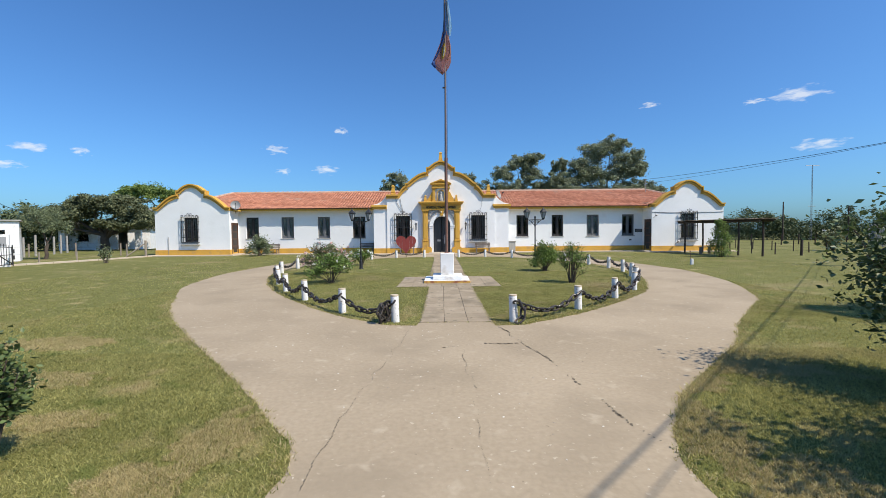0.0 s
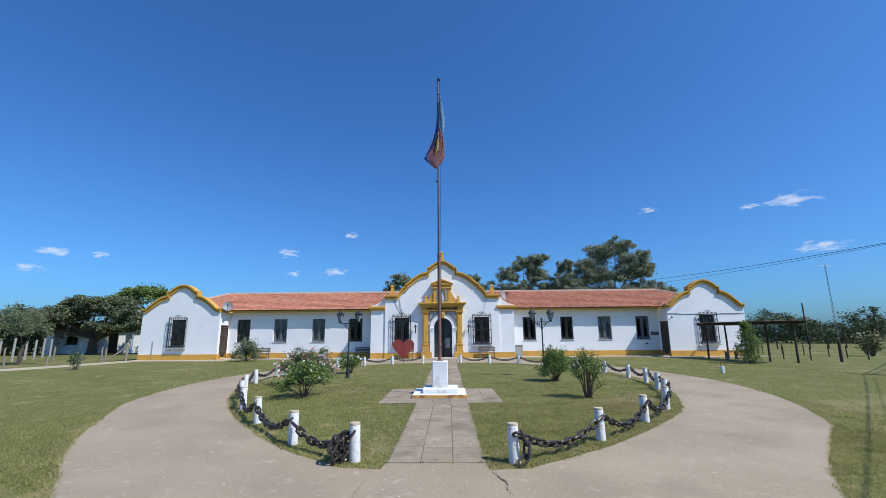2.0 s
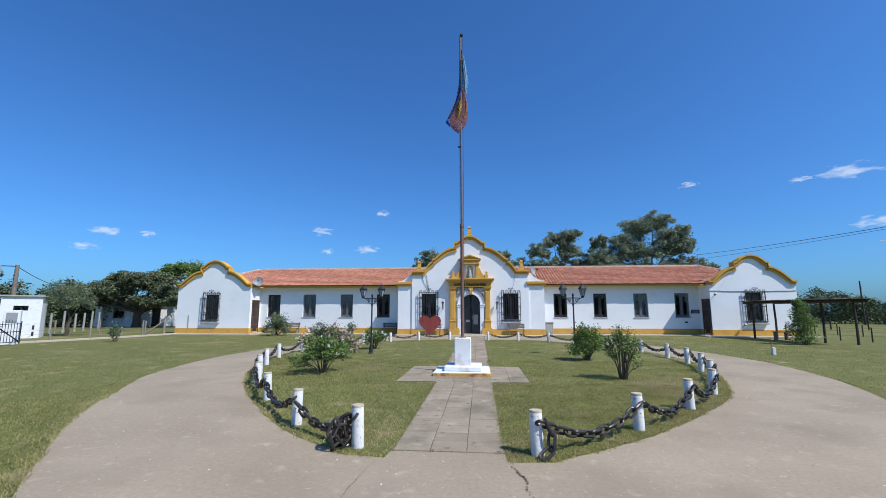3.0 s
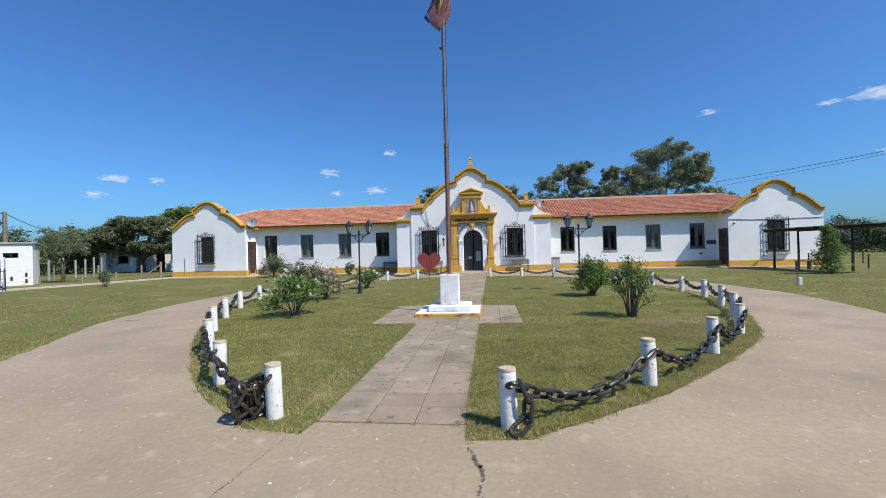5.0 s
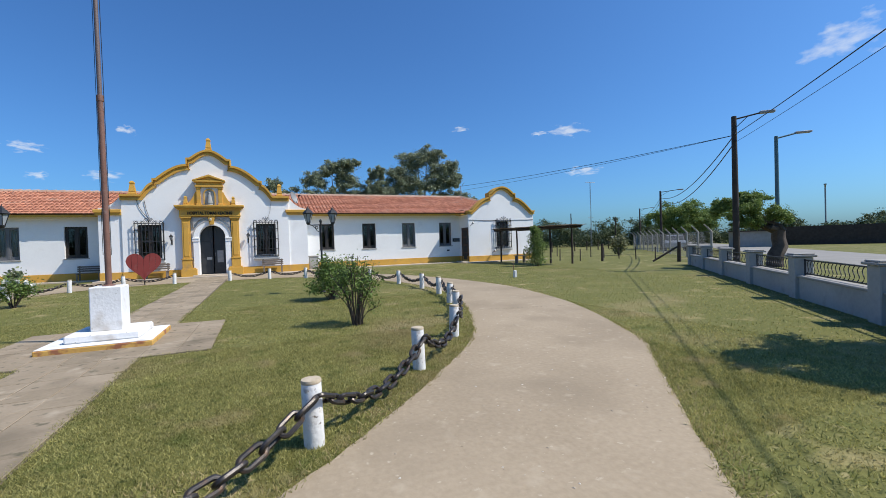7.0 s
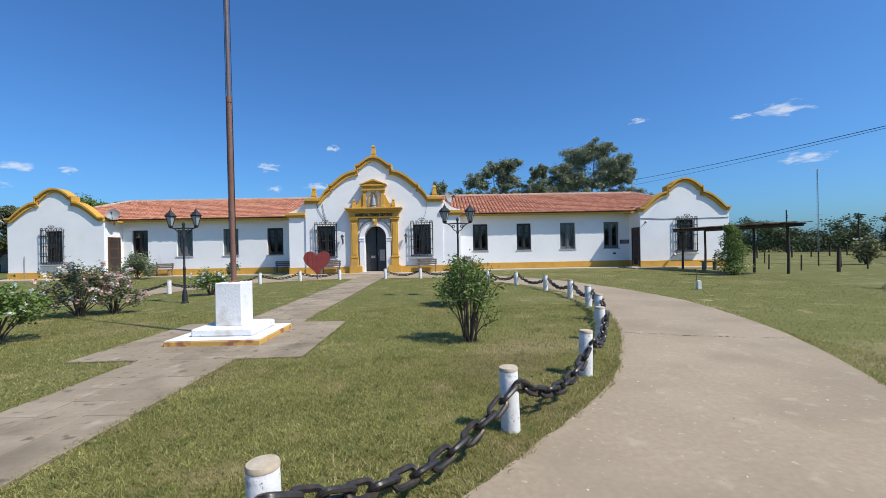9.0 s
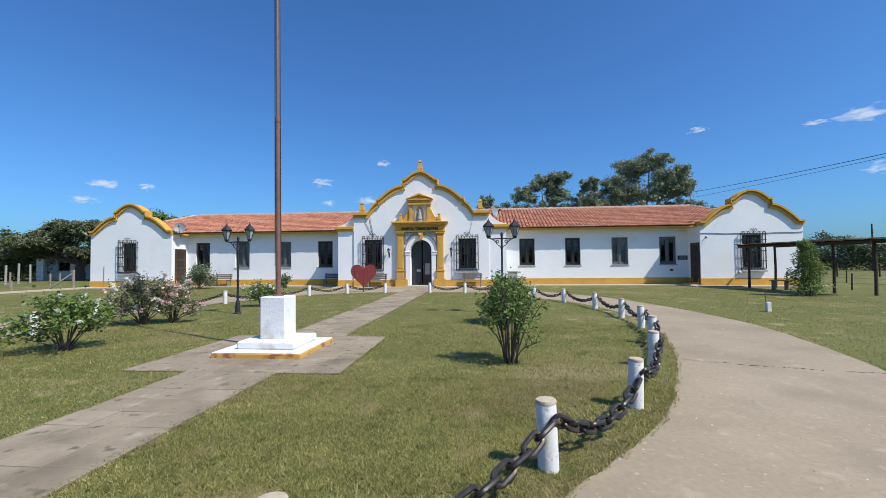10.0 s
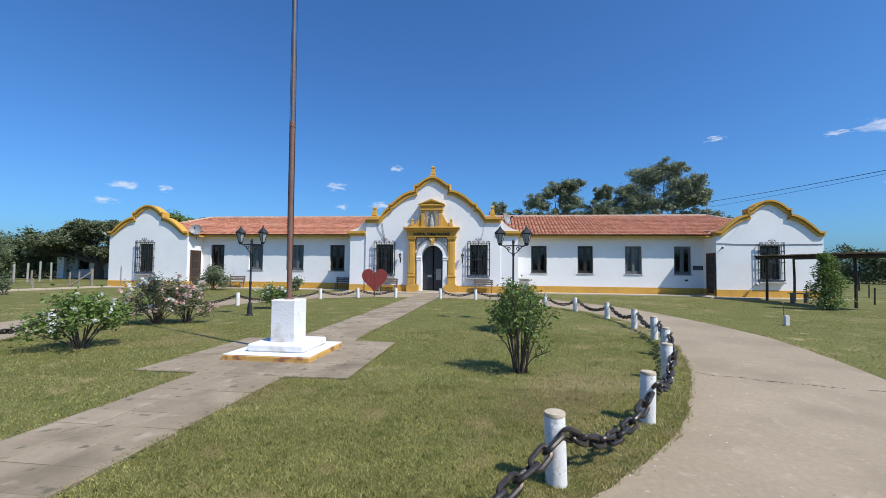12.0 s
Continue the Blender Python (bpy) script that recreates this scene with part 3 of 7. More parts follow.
def front_clip(x, d):
    wx, t = EX0 + x, d / sl
    lo, hi = RX0 + (EX0 - RX0) * t, RX1 + (EX1 - RX1) * t
    if not lo < wx < hi:
        return False
    y = RY + (EY - RY) * t
    if -5.0 < wx < 4.64 and y < YM + 0.2:
        return False
    return not (-4.0 < wx < 3.6 and y < 22.2) and not ((wx < XL1 or wx > XR0) and y < YM + 0.2)


def deck(mat, *pts):
    """A thin roof plane under the tiles."""
    bm = bmesh.new()
    bm.faces.new([bm.verts.new(p) for p in pts])
    bmesh.ops.solidify(bm, geom=bm.faces, thickness=0.03)
    part("roof_deck", bm, mat, building)


deck(M_UNDER, (RX0, RY, RZ), (RX1, RY, RZ), (EX1, EY + 0.05, EZ), (EX0, EY + 0.05, EZ))
deck(M_UNDER, (RX0, RY, RZ), (EX0, 27.9, EZ), (EX1, 27.9, EZ), (RX1, RY, RZ))
deck(M_UNDER, (RX0, RY, RZ), (EX0, EY + 0.05, EZ), (EX0, 27.9, EZ))
deck(M_UNDER, (RX1, RY, RZ), (EX1, 27.9, EZ), (EX1, EY + 0.05, EZ))
tile_roof((EX0, RY, RZ + 0.02), (1, 0, 0), slope, EX1 - EX0, sl, "roof_tiles", front_clip)
tile_roof((EX0, RY, RZ + 0.02), (1, 0, 0), (0, RY - EY, EZ - RZ), EX1 - EX0, sl, "roof_tiles", lambda x, d: RX0 + (EX0 - RX0) * d / sl < EX0 + x < RX1 + (EX1 - RX1) * d / sl, 0.3, 0.5)
for xr, xe in ((RX0, EX0), (RX1, EX1)):
    d = Vector((xe - xr, 0, EZ - RZ))
    tile_roof((xr, 18.98, RZ + 0.02), (0, 1, 0), d, 8.9, d.length, "roof_tiles", lambda y, q, L=d.length: abs(18.98 + y - RY) < (RY - EY) * q / L)
# wing and centre roofs behind the gables
for c in (CL, CR):
    for s in (-1, 1):
        d = Vector((s * 2.72, 0, -0.95))
        tile_roof((c, YW + 0.32, 4.32), (0, 1, 0), d, 4.0, d.length, "roof_tiles")
for c in (CL, CR):
    for s in (-1, 1):
        deck(M_TILE, (c, YW + 0.3, 4.28), (c + s * 2.72, YW + 0.3, 3.33), (c + s * 2.72, YM + 1.6, 3.33), (c, YM + 3.0, 4.28))
for s in (-1, 1):
    deck(M_TILE, (AX, YC + 0.35, 5.5), (AX + s * 3.86, YC + 0.35, 3.9), (AX + s * 3.86, 22.6, 3.9), (AX, 23.4, 5.5))
bm = bmesh.new()
n = 90
for i in range(n):
    x = RX0 + (RX1 - RX0) * i / n
    add_ring_tube(bm, [(x, RY, RZ + 0.03), (x + (RX1 - RX0) / n * 1.02, RY, RZ + 0.045)], [0.10, 0.125], 8)
for xr, xe in ((RX0, EX0), (RX1, EX1)):
    for i in range(14):
        a, b = i / 14, (i + 1.05) / 14
        add_ring_tube(bm, [(xr + (xe - xr) * a, RY + (EY - RY) * a, RZ + 0.04 + (EZ - RZ) * a), (xr + (xe - xr) * b, RY + (EY - RY) * b, RZ + 0.05 + (EZ - RZ) * b)], [0.10, 0.125], 8)
part("ridge_tiles", bm, M_MORTAR, building, smooth=True)
# eaves
for x0, x1 in ((XL1 + 0.0, -5.1), (4.75, XR0)):
    bm = bmesh.new()
    add_box(bm, x0, x1, EY + 0.03, EY + 0.09, 3.24, 3.36)
    add_box(bm, x0, x1, EY + 0.09, YM, 3.27, 3.31)
    part("eaves_board", bm, M_YELLOW, building, bevel=0.006)
for x0, x1 in ((XL1, XL1 + 0.4), (XR0 - 0.4, XR0)):
    bm = bmesh.new()
    add_box(bm, x0, x1, YW + 0.25, YM - 0.3, 3.22, 3.30)
    part("eaves_board", bm, M_YELLOW, building)


# windows
def bars(bm, x0, x1, z0, z1, y, n, r=0.009):
    for i in range(n):
        x = x0 + (x1 - x0) * (i + 0.5) / n
        add_rod(bm, (x, y, z0), (x, y, z1), r)


def casement(x0, x1, z0, z1, y, panes_x=2, panes_z=4, frame_mat=None, bars_n=0, curtain=False):
    fm = frame_mat or M_FRAME
    bm = bmesh.new()
    f = 0.07
    for a in ((x0, x0 + f, z0, z1), (x1 - f, x1, z0, z1), (x0 + f, x1 - f, z0, z0 + f), (x0 + f, x1 - f, z1 - f, z1)):
        add_box(bm, a[0], a[1], y, y + 0.07, a[2], a[3])
    mid = (x0 + x1) / 2
    add_box(bm, mid - 0.05, mid + 0.05, y - 0.012, y + 0.06, z0 + f, z1 - f)
    w = part("window", bm, fm, building, bevel=0.006)
    for s in (0, 1):
        a, b = (x0 + f, mid - 0.05) if s == 0 else (mid + 0.05, x1 - f)
        sash = bmesh.new()
        for q in ((a, a + 0.05, z0 + f, z1 - f), (b - 0.05, b, z0 + f, z1 - f), (a + 0.05, b - 0.05, z0 + f, z0 + f + 0.10), (a + 0.05, b - 0.05, z1 - f - 0.05, z1 - f)):
            add_box(sash, q[0], q[1], y + 0.012, y + 0.055, q[2], q[3])
        for k in range(1, panes_z):
            zz = z0 + f + 0.1 + (z1 - z0 - 2 * f - 0.15) * k / panes_z
            add_box(sash, a + 0.05, b - 0.05, y + 0.02, y + 0.05, zz - 0.012, zz + 0.012)
        part("sash", sash, fm, w)
        g = bmesh.new()
        add_box(g, a + 0.045, b - 0.045, y + 0.033, y + 0.038, z0 + f + 0.09, z1 - f - 0.045)
        pane = part("pane", g, M_GLASS, w)
        pane.visible_shadow = False
    if curtain:
        c = bmesh.new()
        n = 40
        lines = [[c.verts.new((x0 + f + (x1 - x0 - 2 * f) * i / n, y + 0.2 + 0.02 * math.sin(i * 1.7), z)) for i in range(n + 1)] for z in (z0 + 0.05, z1 - 0.05)]
        for i in range(n):
            c.faces.new((lines[0][i], lines[0][i + 1], lines[1][i + 1], lines[1][i]))
        part("curtain", c, M_NICHE, w, "pale grey drawn curtain")
    s = bmesh.new()
    add_box(s, x0 - 0.05, x1 + 0.05, y - 0.17, y, z0 - 0.05, z0 + 0.005)
    part("sill", s, M_WALLGREY, w, bevel=0.008)
    if bars_n:
        bm = bmesh.new()
        bars(bm, x0 + 0.03, x1 - 0.03, z0, z1, y - 0.06, bars_n)
        for zz in (z0 + 0.3, (z0 + z1) / 2, z1 - 0.3):
            add_rod(bm, (x0, y - 0.06, zz), (x1, y - 0.06, zz), 0.008)
        part("window_bars", bm, M_IRON, w)
    return w


for i, (a, b) in enumerate(WL):
    grey = i in (1, 2)
    casement(a, b, WZ0, WZ1, YM + 0.13, panes_z=4 if i == 0 else (1 if grey else 3), frame_mat=M_GREYFRAME if grey else None, curtain=grey)
for i, (a, b) in enumerate(WR):
    casement(a, b, WZ0, WZ1, YM + 0.13, panes_z=(3, 3, 1, 2)[i], frame_mat=M_GREYFRAME if i > 1 else None, curtain=i == 2)


def curl(bm, x, y, z, r, turns, flip, tube=0.012):
    pts = []
    for k in range(int(14 * turns) + 1):
        a = k * math.tau / 14
        q = r * (1 - 0.6 * k / (14 * turns))
        pts.append((x + flip * q * math.cos(a), y, z + q * math.sin(a)))
    add_ring_tube(bm, pts, [tube] * len(pts), 5)


def grille_window(o, z0, z1, y, gx0, gx1, gz0, gz1):
    w = casement(o[0], o[1], z0, z1, y + 0.14, panes_z=2)
    bm = bmesh.new()
    yf = y - 0.16
    n = 9
    for i in range(n):
        x = gx0 + 0.03 + (gx1 - gx0 - 0.06) * i / (n - 1)
        add_rod(bm, (x, yf, gz0), (x, yf, gz1), 0.017)
    for zz in (gz0 + 0.04, gz0 + 0.42, (gz0 + gz1) / 2, gz1 - 0.38, gz1 - 0.04):
        add_box(bm, gx0, gx1, yf - 0.014, yf + 0.014, zz - 0.017, zz + 0.017)
        for x in (gx0 + 0.012, gx1 - 0.012):
            add_rod(bm, (x, yf, zz), (x, y + 0.02, zz), 0.014)
    for x in (gx0 + 0.012, gx1 - 0.012):
        add_rod(bm, (x, y - 0.08, gz0), (x, y - 0.08, gz1), 0.015)
    mid = (gx0 + gx1) / 2
    for i in range(5):
        x = gx0 + 0.1 + (gx1 - gx0 - 0.2) * i / 4
        curl(bm, x - 0.05, yf, gz1 + 0.04, 0.05, 1.2, 1)
        curl(bm, x + 0.05, yf, gz1 + 0.04, 0.05, 1.2, -1)
    for s in (-1, 1):
        curl(bm, mid + s * 0.10, yf, gz1 + 0.14, 0.08, 1.3, s)
        curl(bm, mid + s * 0.07, yf, (gz0 + gz1) / 2, 0.07, 1.3, s)
        curl(bm, mid + s * 0.07, yf, (gz0 + gz1) / 2 + 0.16, 0.06, 1.3, s)
    add_rod(bm, (mid, yf, gz1), (mid, yf, gz1 + 0.27), 0.01)
    part("window_grille", bm, M_IRON, w, "black wrought-iron grille with scrolled crest")
    s = bmesh.new()
    add_box(s, gx0 - 0.02, gx1 + 0.02, y - 0.2, y + 0.02, gz0 - 0.15, gz0 - 0.07)
    add_box(s, gx0 + 0.04, gx1 - 0.04, y - 0.14, y + 0.02, gz0 - 0.07, gz0 - 0.0)
    part("sill", s, M_WALLGREY, w, bevel=0.012)


grille_window(CWL, 1.05, 2.75, YC, -3.55, -2.29, 0.95, 2.86)
grille_window(CWR, 1.05, 2.75, YC, 1.84, 3.10, 0.95, 2.86)
grille_window(GL, 1.0, 2.75, YW, -18.86, -17.62, 0.92, 2.84)
grille_window(GR, 1.0, 2.75, YW, 17.03, 18.27, 0.92, 2.84)

# ---- portal ----
YP = YC - 0.24
for x0, x1 in ((-1.56, -0.90), (0.60, 1.26)):
    bm = bmesh.new()
    add_box(bm, x0 - 0.03, x1 + 0.03, YP - 0.06, YC + 0.02, 0.0, 0.44)
    add_box(bm, x0 + 0.02, x1 - 0.02, YP - 0.02, YC + 0.02, 0.44, 0.50)
    part("portal_foot", bm, M_YELLOW, building, bevel=0.012)
for x0, x1 in ((-1.50, -1.13), (0.77, 1.14)):
    bm = bmesh.new()
    add_box(bm, x0 - 0.03, x1 + 0.03, YP - 0.01, YC + 0.02, 0.50, 0.92)
    add_box(bm, x0 - 0.06, x1 + 0.06, YP - 0.04, YC + 0.02, 0.92, 0.99)
    add_box(bm, x0, x1, YP + 0.04, YC + 0.02, 0.99, 2.98)
    add_box(bm, x0 + 0.07, x1 - 0.07, YP + 0.02, YP + 0.05, 1.1, 2.85)
    add_box(bm, x0 - 0.03, x1 + 0.03, YP + 0.01, YC + 0.02, 2.98, 3.06)
    add_box(bm, x0 - 0.07, x1 + 0.07, YP - 0.03, YC + 0.02, 3.06, 3.17)
    part("pilaster", bm, M_YELLOW, building, bevel=0.01)
# white arch surround with imposts
bm = bmesh.new()
ro = r + 0.27
arc = [k * math.pi / 24 for k in range(25)]
add_band(bm, [(cx + ro * math.cos(a), DSP + ro * 1.02 * math.sin(a)) for a in arc], [(cx + r * math.cos(a), DSP + 0.62 * math.sin(a)) for a in arc], YP + 0.08, YC + 0.01)
for s in (-1, 1):
    a, b = sorted((cx + s * r, cx + s * ro))
    add_box(bm, a, b, YP + 0.08, YC + 0.01, 0.10, DSP)
part("arch_surround", bm, M_WHITE, building, bevel=0.01)
for s in (-1, 1):
    bm = bmesh.new()
    a, b = sorted((cx + s * (r - 0.01), cx + s * (ro + 0.05)))
    add_box(bm, a, b, YP + 0.02, YC, 1.98, 2.05)
    add_box(bm, a, b, YP + 0.05, YC, 1.85, 1.98)
    part("impost", bm, M_WHITE, building, bevel=0.012)
bm = bmesh.new()
add_band(bm, [(cx + (ro + 0.03) * math.cos(a), DSP + (ro + 0.03) * 1.02 * math.sin(a)) for a in arc], [(cx + (ro - 0.03) * math.cos(a), DSP + (ro - 0.03) * 1.02 * math.sin(a)) for a in arc], YP + 0.05, YP + 0.085)
part("arch_moulding", bm, M_WALLGREY, building)
bm = bmesh.new()
add_plate(bm, [(cx - 0.10, 2.72), (cx + 0.10, 2.72), (cx + 0.16, 3.15), (cx - 0.16, 3.15)], YP - 0.02, YC)
part("keystone", bm, M_YELLOW, building, bevel=0.012)
for s in (-1, 1):
    bm = bmesh.new()
    pts = [(cx + s * 0.22, 3.10), (cx + s * 0.86, 3.10), (cx + s * 0.86, 2.55), (cx + s * 0.80, 2.72), (cx + s * 0.62, 2.92), (cx + s * 0.40, 3.03)]
    add_plate(bm, pts if s > 0 else pts[::-1], YP + 0.06, YC)
    part("spandrel", bm, M_WALLGREY, building)
# frieze, cornice, letters
bm = bmesh.new()
add_box(bm, -1.58, 1.22, YP - 0.03, YC + 0.02, 3.17, 3.48)
part("frieze", bm, M_YELLOW, building)
bm = bmesh.new()
add_box(bm, -1.60, 1.24, YP - 0.05, YC + 0.02, 3.15, 3.20)
add_box(bm, -1.64, 1.28, YP - 0.10, YC + 0.02, 3.48, 3.55)
add_box(bm, -1.72, 1.36, YP - 0.18, YC + 0.02, 3.55, 3.63)
add_box(bm, -1.78, 1.42, YP - 0.23, YC + 0.02, 3.63, 3.72)
part("cornice", bm, M_YELLOW, building, bevel=0.014)
words = bpy.data.curves.new("letters", "FONT")
words.body, words.size, words.align_x, words.extrude, words.offset = "HOSPITAL TOMAS KEATING", 0.205, "CENTER", 0.012, 0.007
txt = new("letters", words)
dg = bpy.context.evaluated_depsgraph_get()
letters = new("letters", bpy.data.meshes.new_from_object(txt.evaluated_get(dg)))
bpy.data.objects.remove(txt)
letters.data.materials.clear()
letters.data.materials.append(M_LETTER)
letters.parent = building
letters.matrix_basis = pose(-0.19, YP - 0.042, 3.245, 90, 0, 0) @ Matrix.Diagonal((2.08 / max(letters.dimensions.x, 0.1), 1, 1, 1))
tagged(letters, "raised black letters on the frieze")
# niche house with pediment
bm = bmesh.new()
for x0, x1 in ((-0.78, -0.60), (0.22, 0.40)):
    add_box(bm, x0, x1, YP - 0.02, YC + 0.02, 3.72, 4.66)
    add_box(bm, x0 - 0.03, x1 + 0.03, YP - 0.05, YC + 0.02, 3.72, 3.82)
    add_box(bm, x0 - 0.03, x1 + 0.03, YP - 0.05, YC + 0.02, 4.58, 4.66)
add_box(bm, -0.84, 0.46, YP - 0.08, YC + 0.02, 4.66, 4.76)
add_box(bm, -0.78, 0.40, YP - 0.03, YC + 0.02, 4.76, 4.92)
add_box(bm, -0.90, 0.52, YP - 0.13, YC + 0.02, 4.92, 5.0)
add_band(bm, [(-0.94, 5.02), (AX, 5.31), (0.56, 5.02)], [(-0.94, 4.96), (AX, 5.20), (0.56, 4.96)], YP - 0.15, YC + 0.02)
add_plate(bm, [(-0.84, 5.0), (0.46, 5.0), (AX, 5.22)], YP - 0.04, YC + 0.02)
part("niche_frame", bm, M_YELLOW, building, bevel=0.008)
for s in (-1, 1):
    bm = bmesh.new()
    x = AX + s * 0.59
    pts = [(x, 3.72), (x, 4.42)] + [(x + s * (0.05 + 0.42 * t), 4.42 - 0.58 * math.sin(t * math.pi / 2)) for t in [k / 8 for k in range(9)]] + [(x + s * 0.47, 3.72)]
    add_plate(bm, pts if s < 0 else pts[::-1], YP + 0.05, YC + 0.02)
    part("volute", bm, M_YELLOW, building)
    pinnacle(AX + s * 1.10, YP + 0.1, 3.72, 0.60)
bm = bmesh.new()
add_box(bm, -0.60, 0.22, YP + 0.08, YC + 0.02, 3.72, 4.66)
part("niche_panel", bm, M_WHITE, building)
bm = bmesh.new()
nr = 0.23
pts = [(AX - nr, 3.80)] + [(AX + nr * math.cos(a), 4.30 + nr * math.sin(a)) for a in [math.pi - k * math.pi / 14 for k in range(15)]] + [(AX + nr, 3.80)]
add_plate(bm, pts[::-1], YP + 0.05, YP + 0.085)
part("niche_back", bm, M_NICHE, building)
bm = bmesh.new()
outerl = [(AX - nr - 0.05, 3.76)] + [(AX + (nr + 0.05) * math.cos(a), 4.30 + (nr + 0.05) * math.sin(a)) for a in [math.pi - k * math.pi / 14 for k in range(15)]] + [(AX + nr + 0.05, 3.76)]
add_band(bm, outerl, pts, YP - 0.02, YP + 0.06)
part("niche_arch", bm, M_YELLOW, building)
bm = bmesh.new()
add_turned(bm, AX, YP + 0.0, [(0.16, 3.73), (0.16, 3.80), (0.10, 3.81), (0.145, 3.84), (0.13, 3.95), (0.09, 4.12), (0.085, 4.22), (0.045, 4.28), (0.06, 4.34), (0.05, 4.40), (0.015, 4.43)], 14)
tagged(part("statue", bm, M_STONE, smooth=True), "small grey robed stone statue standing in the niche", "statue")

# the doors
bm = bmesh.new()
add_box(bm, cx - r - 0.3, cx + r + 0.3, YC - 0.45, YC + 0.36, 0.0, 0.12)
part("threshold", bm, M_TERRACE, building, bevel=0.015)


def door_leaf(x0, x1, z0, z1, m, mat, panels=3, name="door"):
    bm = bmesh.new()
    add_box(bm, x0, x1, -0.025, 0.025, z0, z1)
    for k in range(panels):
        a = z0 + 0.1 + (z1 - z0 - 0.1) * k / panels
        b = z0 + (z1 - z0 - 0.02) * (k + 1) / panels
        add_box(bm, x0 + 0.09, x1 - 0.09, -0.042, -0.02, a, b)
    d = part(name, bm, mat, building, bevel=0.006)
    d.matrix_basis = m
    return d


M_DOORGREY = material("dark_grey_door_paint", (0.022, 0.023, 0.026), (0.045, 0.046, 0.05), scale=3, fine=30, rough=0.35)
d1 = door_leaf(0, 0.6, 0.08, 2.68, pose(DX1 + 0.02, YC + 0.40, 0, 0, 0, 174), M_DOORGREY, 3)
bm = bmesh.new()
add_rod(bm, (0.53, 0.08, 1.05), (0.53, 0.08, 1.25), 0.012)
add_rod(bm, (0.53, 0.08, 1.15), (0.53, 0.02, 1.15), 0.01)
part("door_handle", bm, M_STEELGREY, d1)
# flat grey sheet stands in for a pale reflection on this leaf
bm = bmesh.new()
add_box(bm, 0.16, 0.46, 0.043, 0.047, 0.72, 1.36)
part("door_sheet", bm, M_STEELGREY, d1, "pale grey sheet imitating a reflection on the door")
d2 = door_leaf(0, 0.6, 0.08, 2.68, pose(DX0 - 0.02, YC + 0.40, 0, 0, 0, 3), M_DOORGREY, 3)
bm = bmesh.new()
add_box(bm, 0.30, 0.54, -0.047, -0.043, 0.88, 1.02)
part("door_sheet", bm, M_WALLGREY, d2, "small white notice")
# doors in the flanks of the wings
for x, s, y0, y1 in ((XL1, 1, 18.32, 19.12), (XR0, -1, 18.12, 18.92)):
    bm = bmesh.new()
    lo, hi = sorted((x - s * 0.02, x + s * 0.025))
    add_box(bm, lo, hi, y0, y1, 0.06, 2.3)
    dd = part("door", bm, M_DOORIN, building, bevel=0.005)
    bm = bmesh.new()
    lo, hi = sorted((x, x + s * 0.05))
    for a in ((y0 - 0.07, y0, 0.06, 2.37), (y1, y1 + 0.07, 0.06, 2.37), (y0, y1, 2.30, 2.37)):
        add_box(bm, lo, hi, *a)
    part("door_frame", bm, M_DOORIN, dd)
    bm = bmesh.new()
    for k in range(4):
        lo, hi = sorted((x + s * 0.02, x + s * 0.035))
        add_box(bm, lo, hi, y0 + 0.1, y1 - 0.1, 0.2 + k * 0.52, 0.62 + k * 0.52)
    part("door_panel", bm, M_FRAME, dd)
    bm = bmesh.new()
    lo, hi = sorted((x - s * 0.0, x + s * 0.5))
    add_box(bm, lo, hi, y0 - 0.1, y1 + 0.1, 0.0, 0.11)
    part("door_step", bm, M_TERRACE, building)


# ---- walk and flagpole base ----
pavement = thing("pavement_walk", "worn grey paving slabs with grassy joints", "path", kind="structure")
bm = bmesh.new()
add_box(bm, -0.52, 0.73, -5.665, -0.95, -0.03, 0.010)
add_box(bm, -1.42, 1.54, -0.95, 1.75, -0.03, 0.010)
add_box(bm, -0.58, 0.72, 1.75, 17.0, -0.03, 0.010)
part("bed", bm, M_JOINT, pavement)


def slab_mesh(w, d):
    bm = bmesh.new()
    add_box(bm, -w / 2, w / 2, -d / 2, d / 2, -0.03, 0.017)
    return mesh_of("paving_slab", bm, M_PAVE, bevel=0.004)


slabs = {}


def slab(x0, x1, y0, y1):
    gap = 0.008
    key = (round(x1 - x0 - gap, 3), round(y1 - y0 - gap, 3))
    if key not in slabs:
        slabs[key] = slab_mesh(*key)
    ob = new("paving_slab", slabs[key])
    ob.parent = pavement
    ob.matrix_basis = pose((x0 + x1) / 2 + random.uniform(-0.003, 0.003), (y0 + y1) / 2, random.uniform(-0.003, 0.003), random.uniform(-0.3, 0.3), random.uniform(-0.3, 0.3), random.uniform(-0.3, 0.3))


for k in range(13):
    for i in range(3):
        slab(-0.5 + 0.405 * i, -0.095 + 0.405 * i, -5.67 + 0.363 * k, -5.67 + 0.363 * (k + 1))
for k in range(7):
    for i in range(7):
        slab(-1.41 + 0.421 * i, -1.41 + 0.421 * (i + 1), -0.94 + 0.384 * k, -0.94 + 0.384 * (k + 1))
for k in range(41):
    for i in range(3):
        w = 0.42 if k < 26 else 0.44
        shift = 0.09 * (17 - 1.75 - 0.37 * k) / 15
        slab(shift + w * (i - 1.5), shift + w * (i - 0.5), 1.75 + 0.3695 * k, 1.75 + 0.3695 * (k + 1))

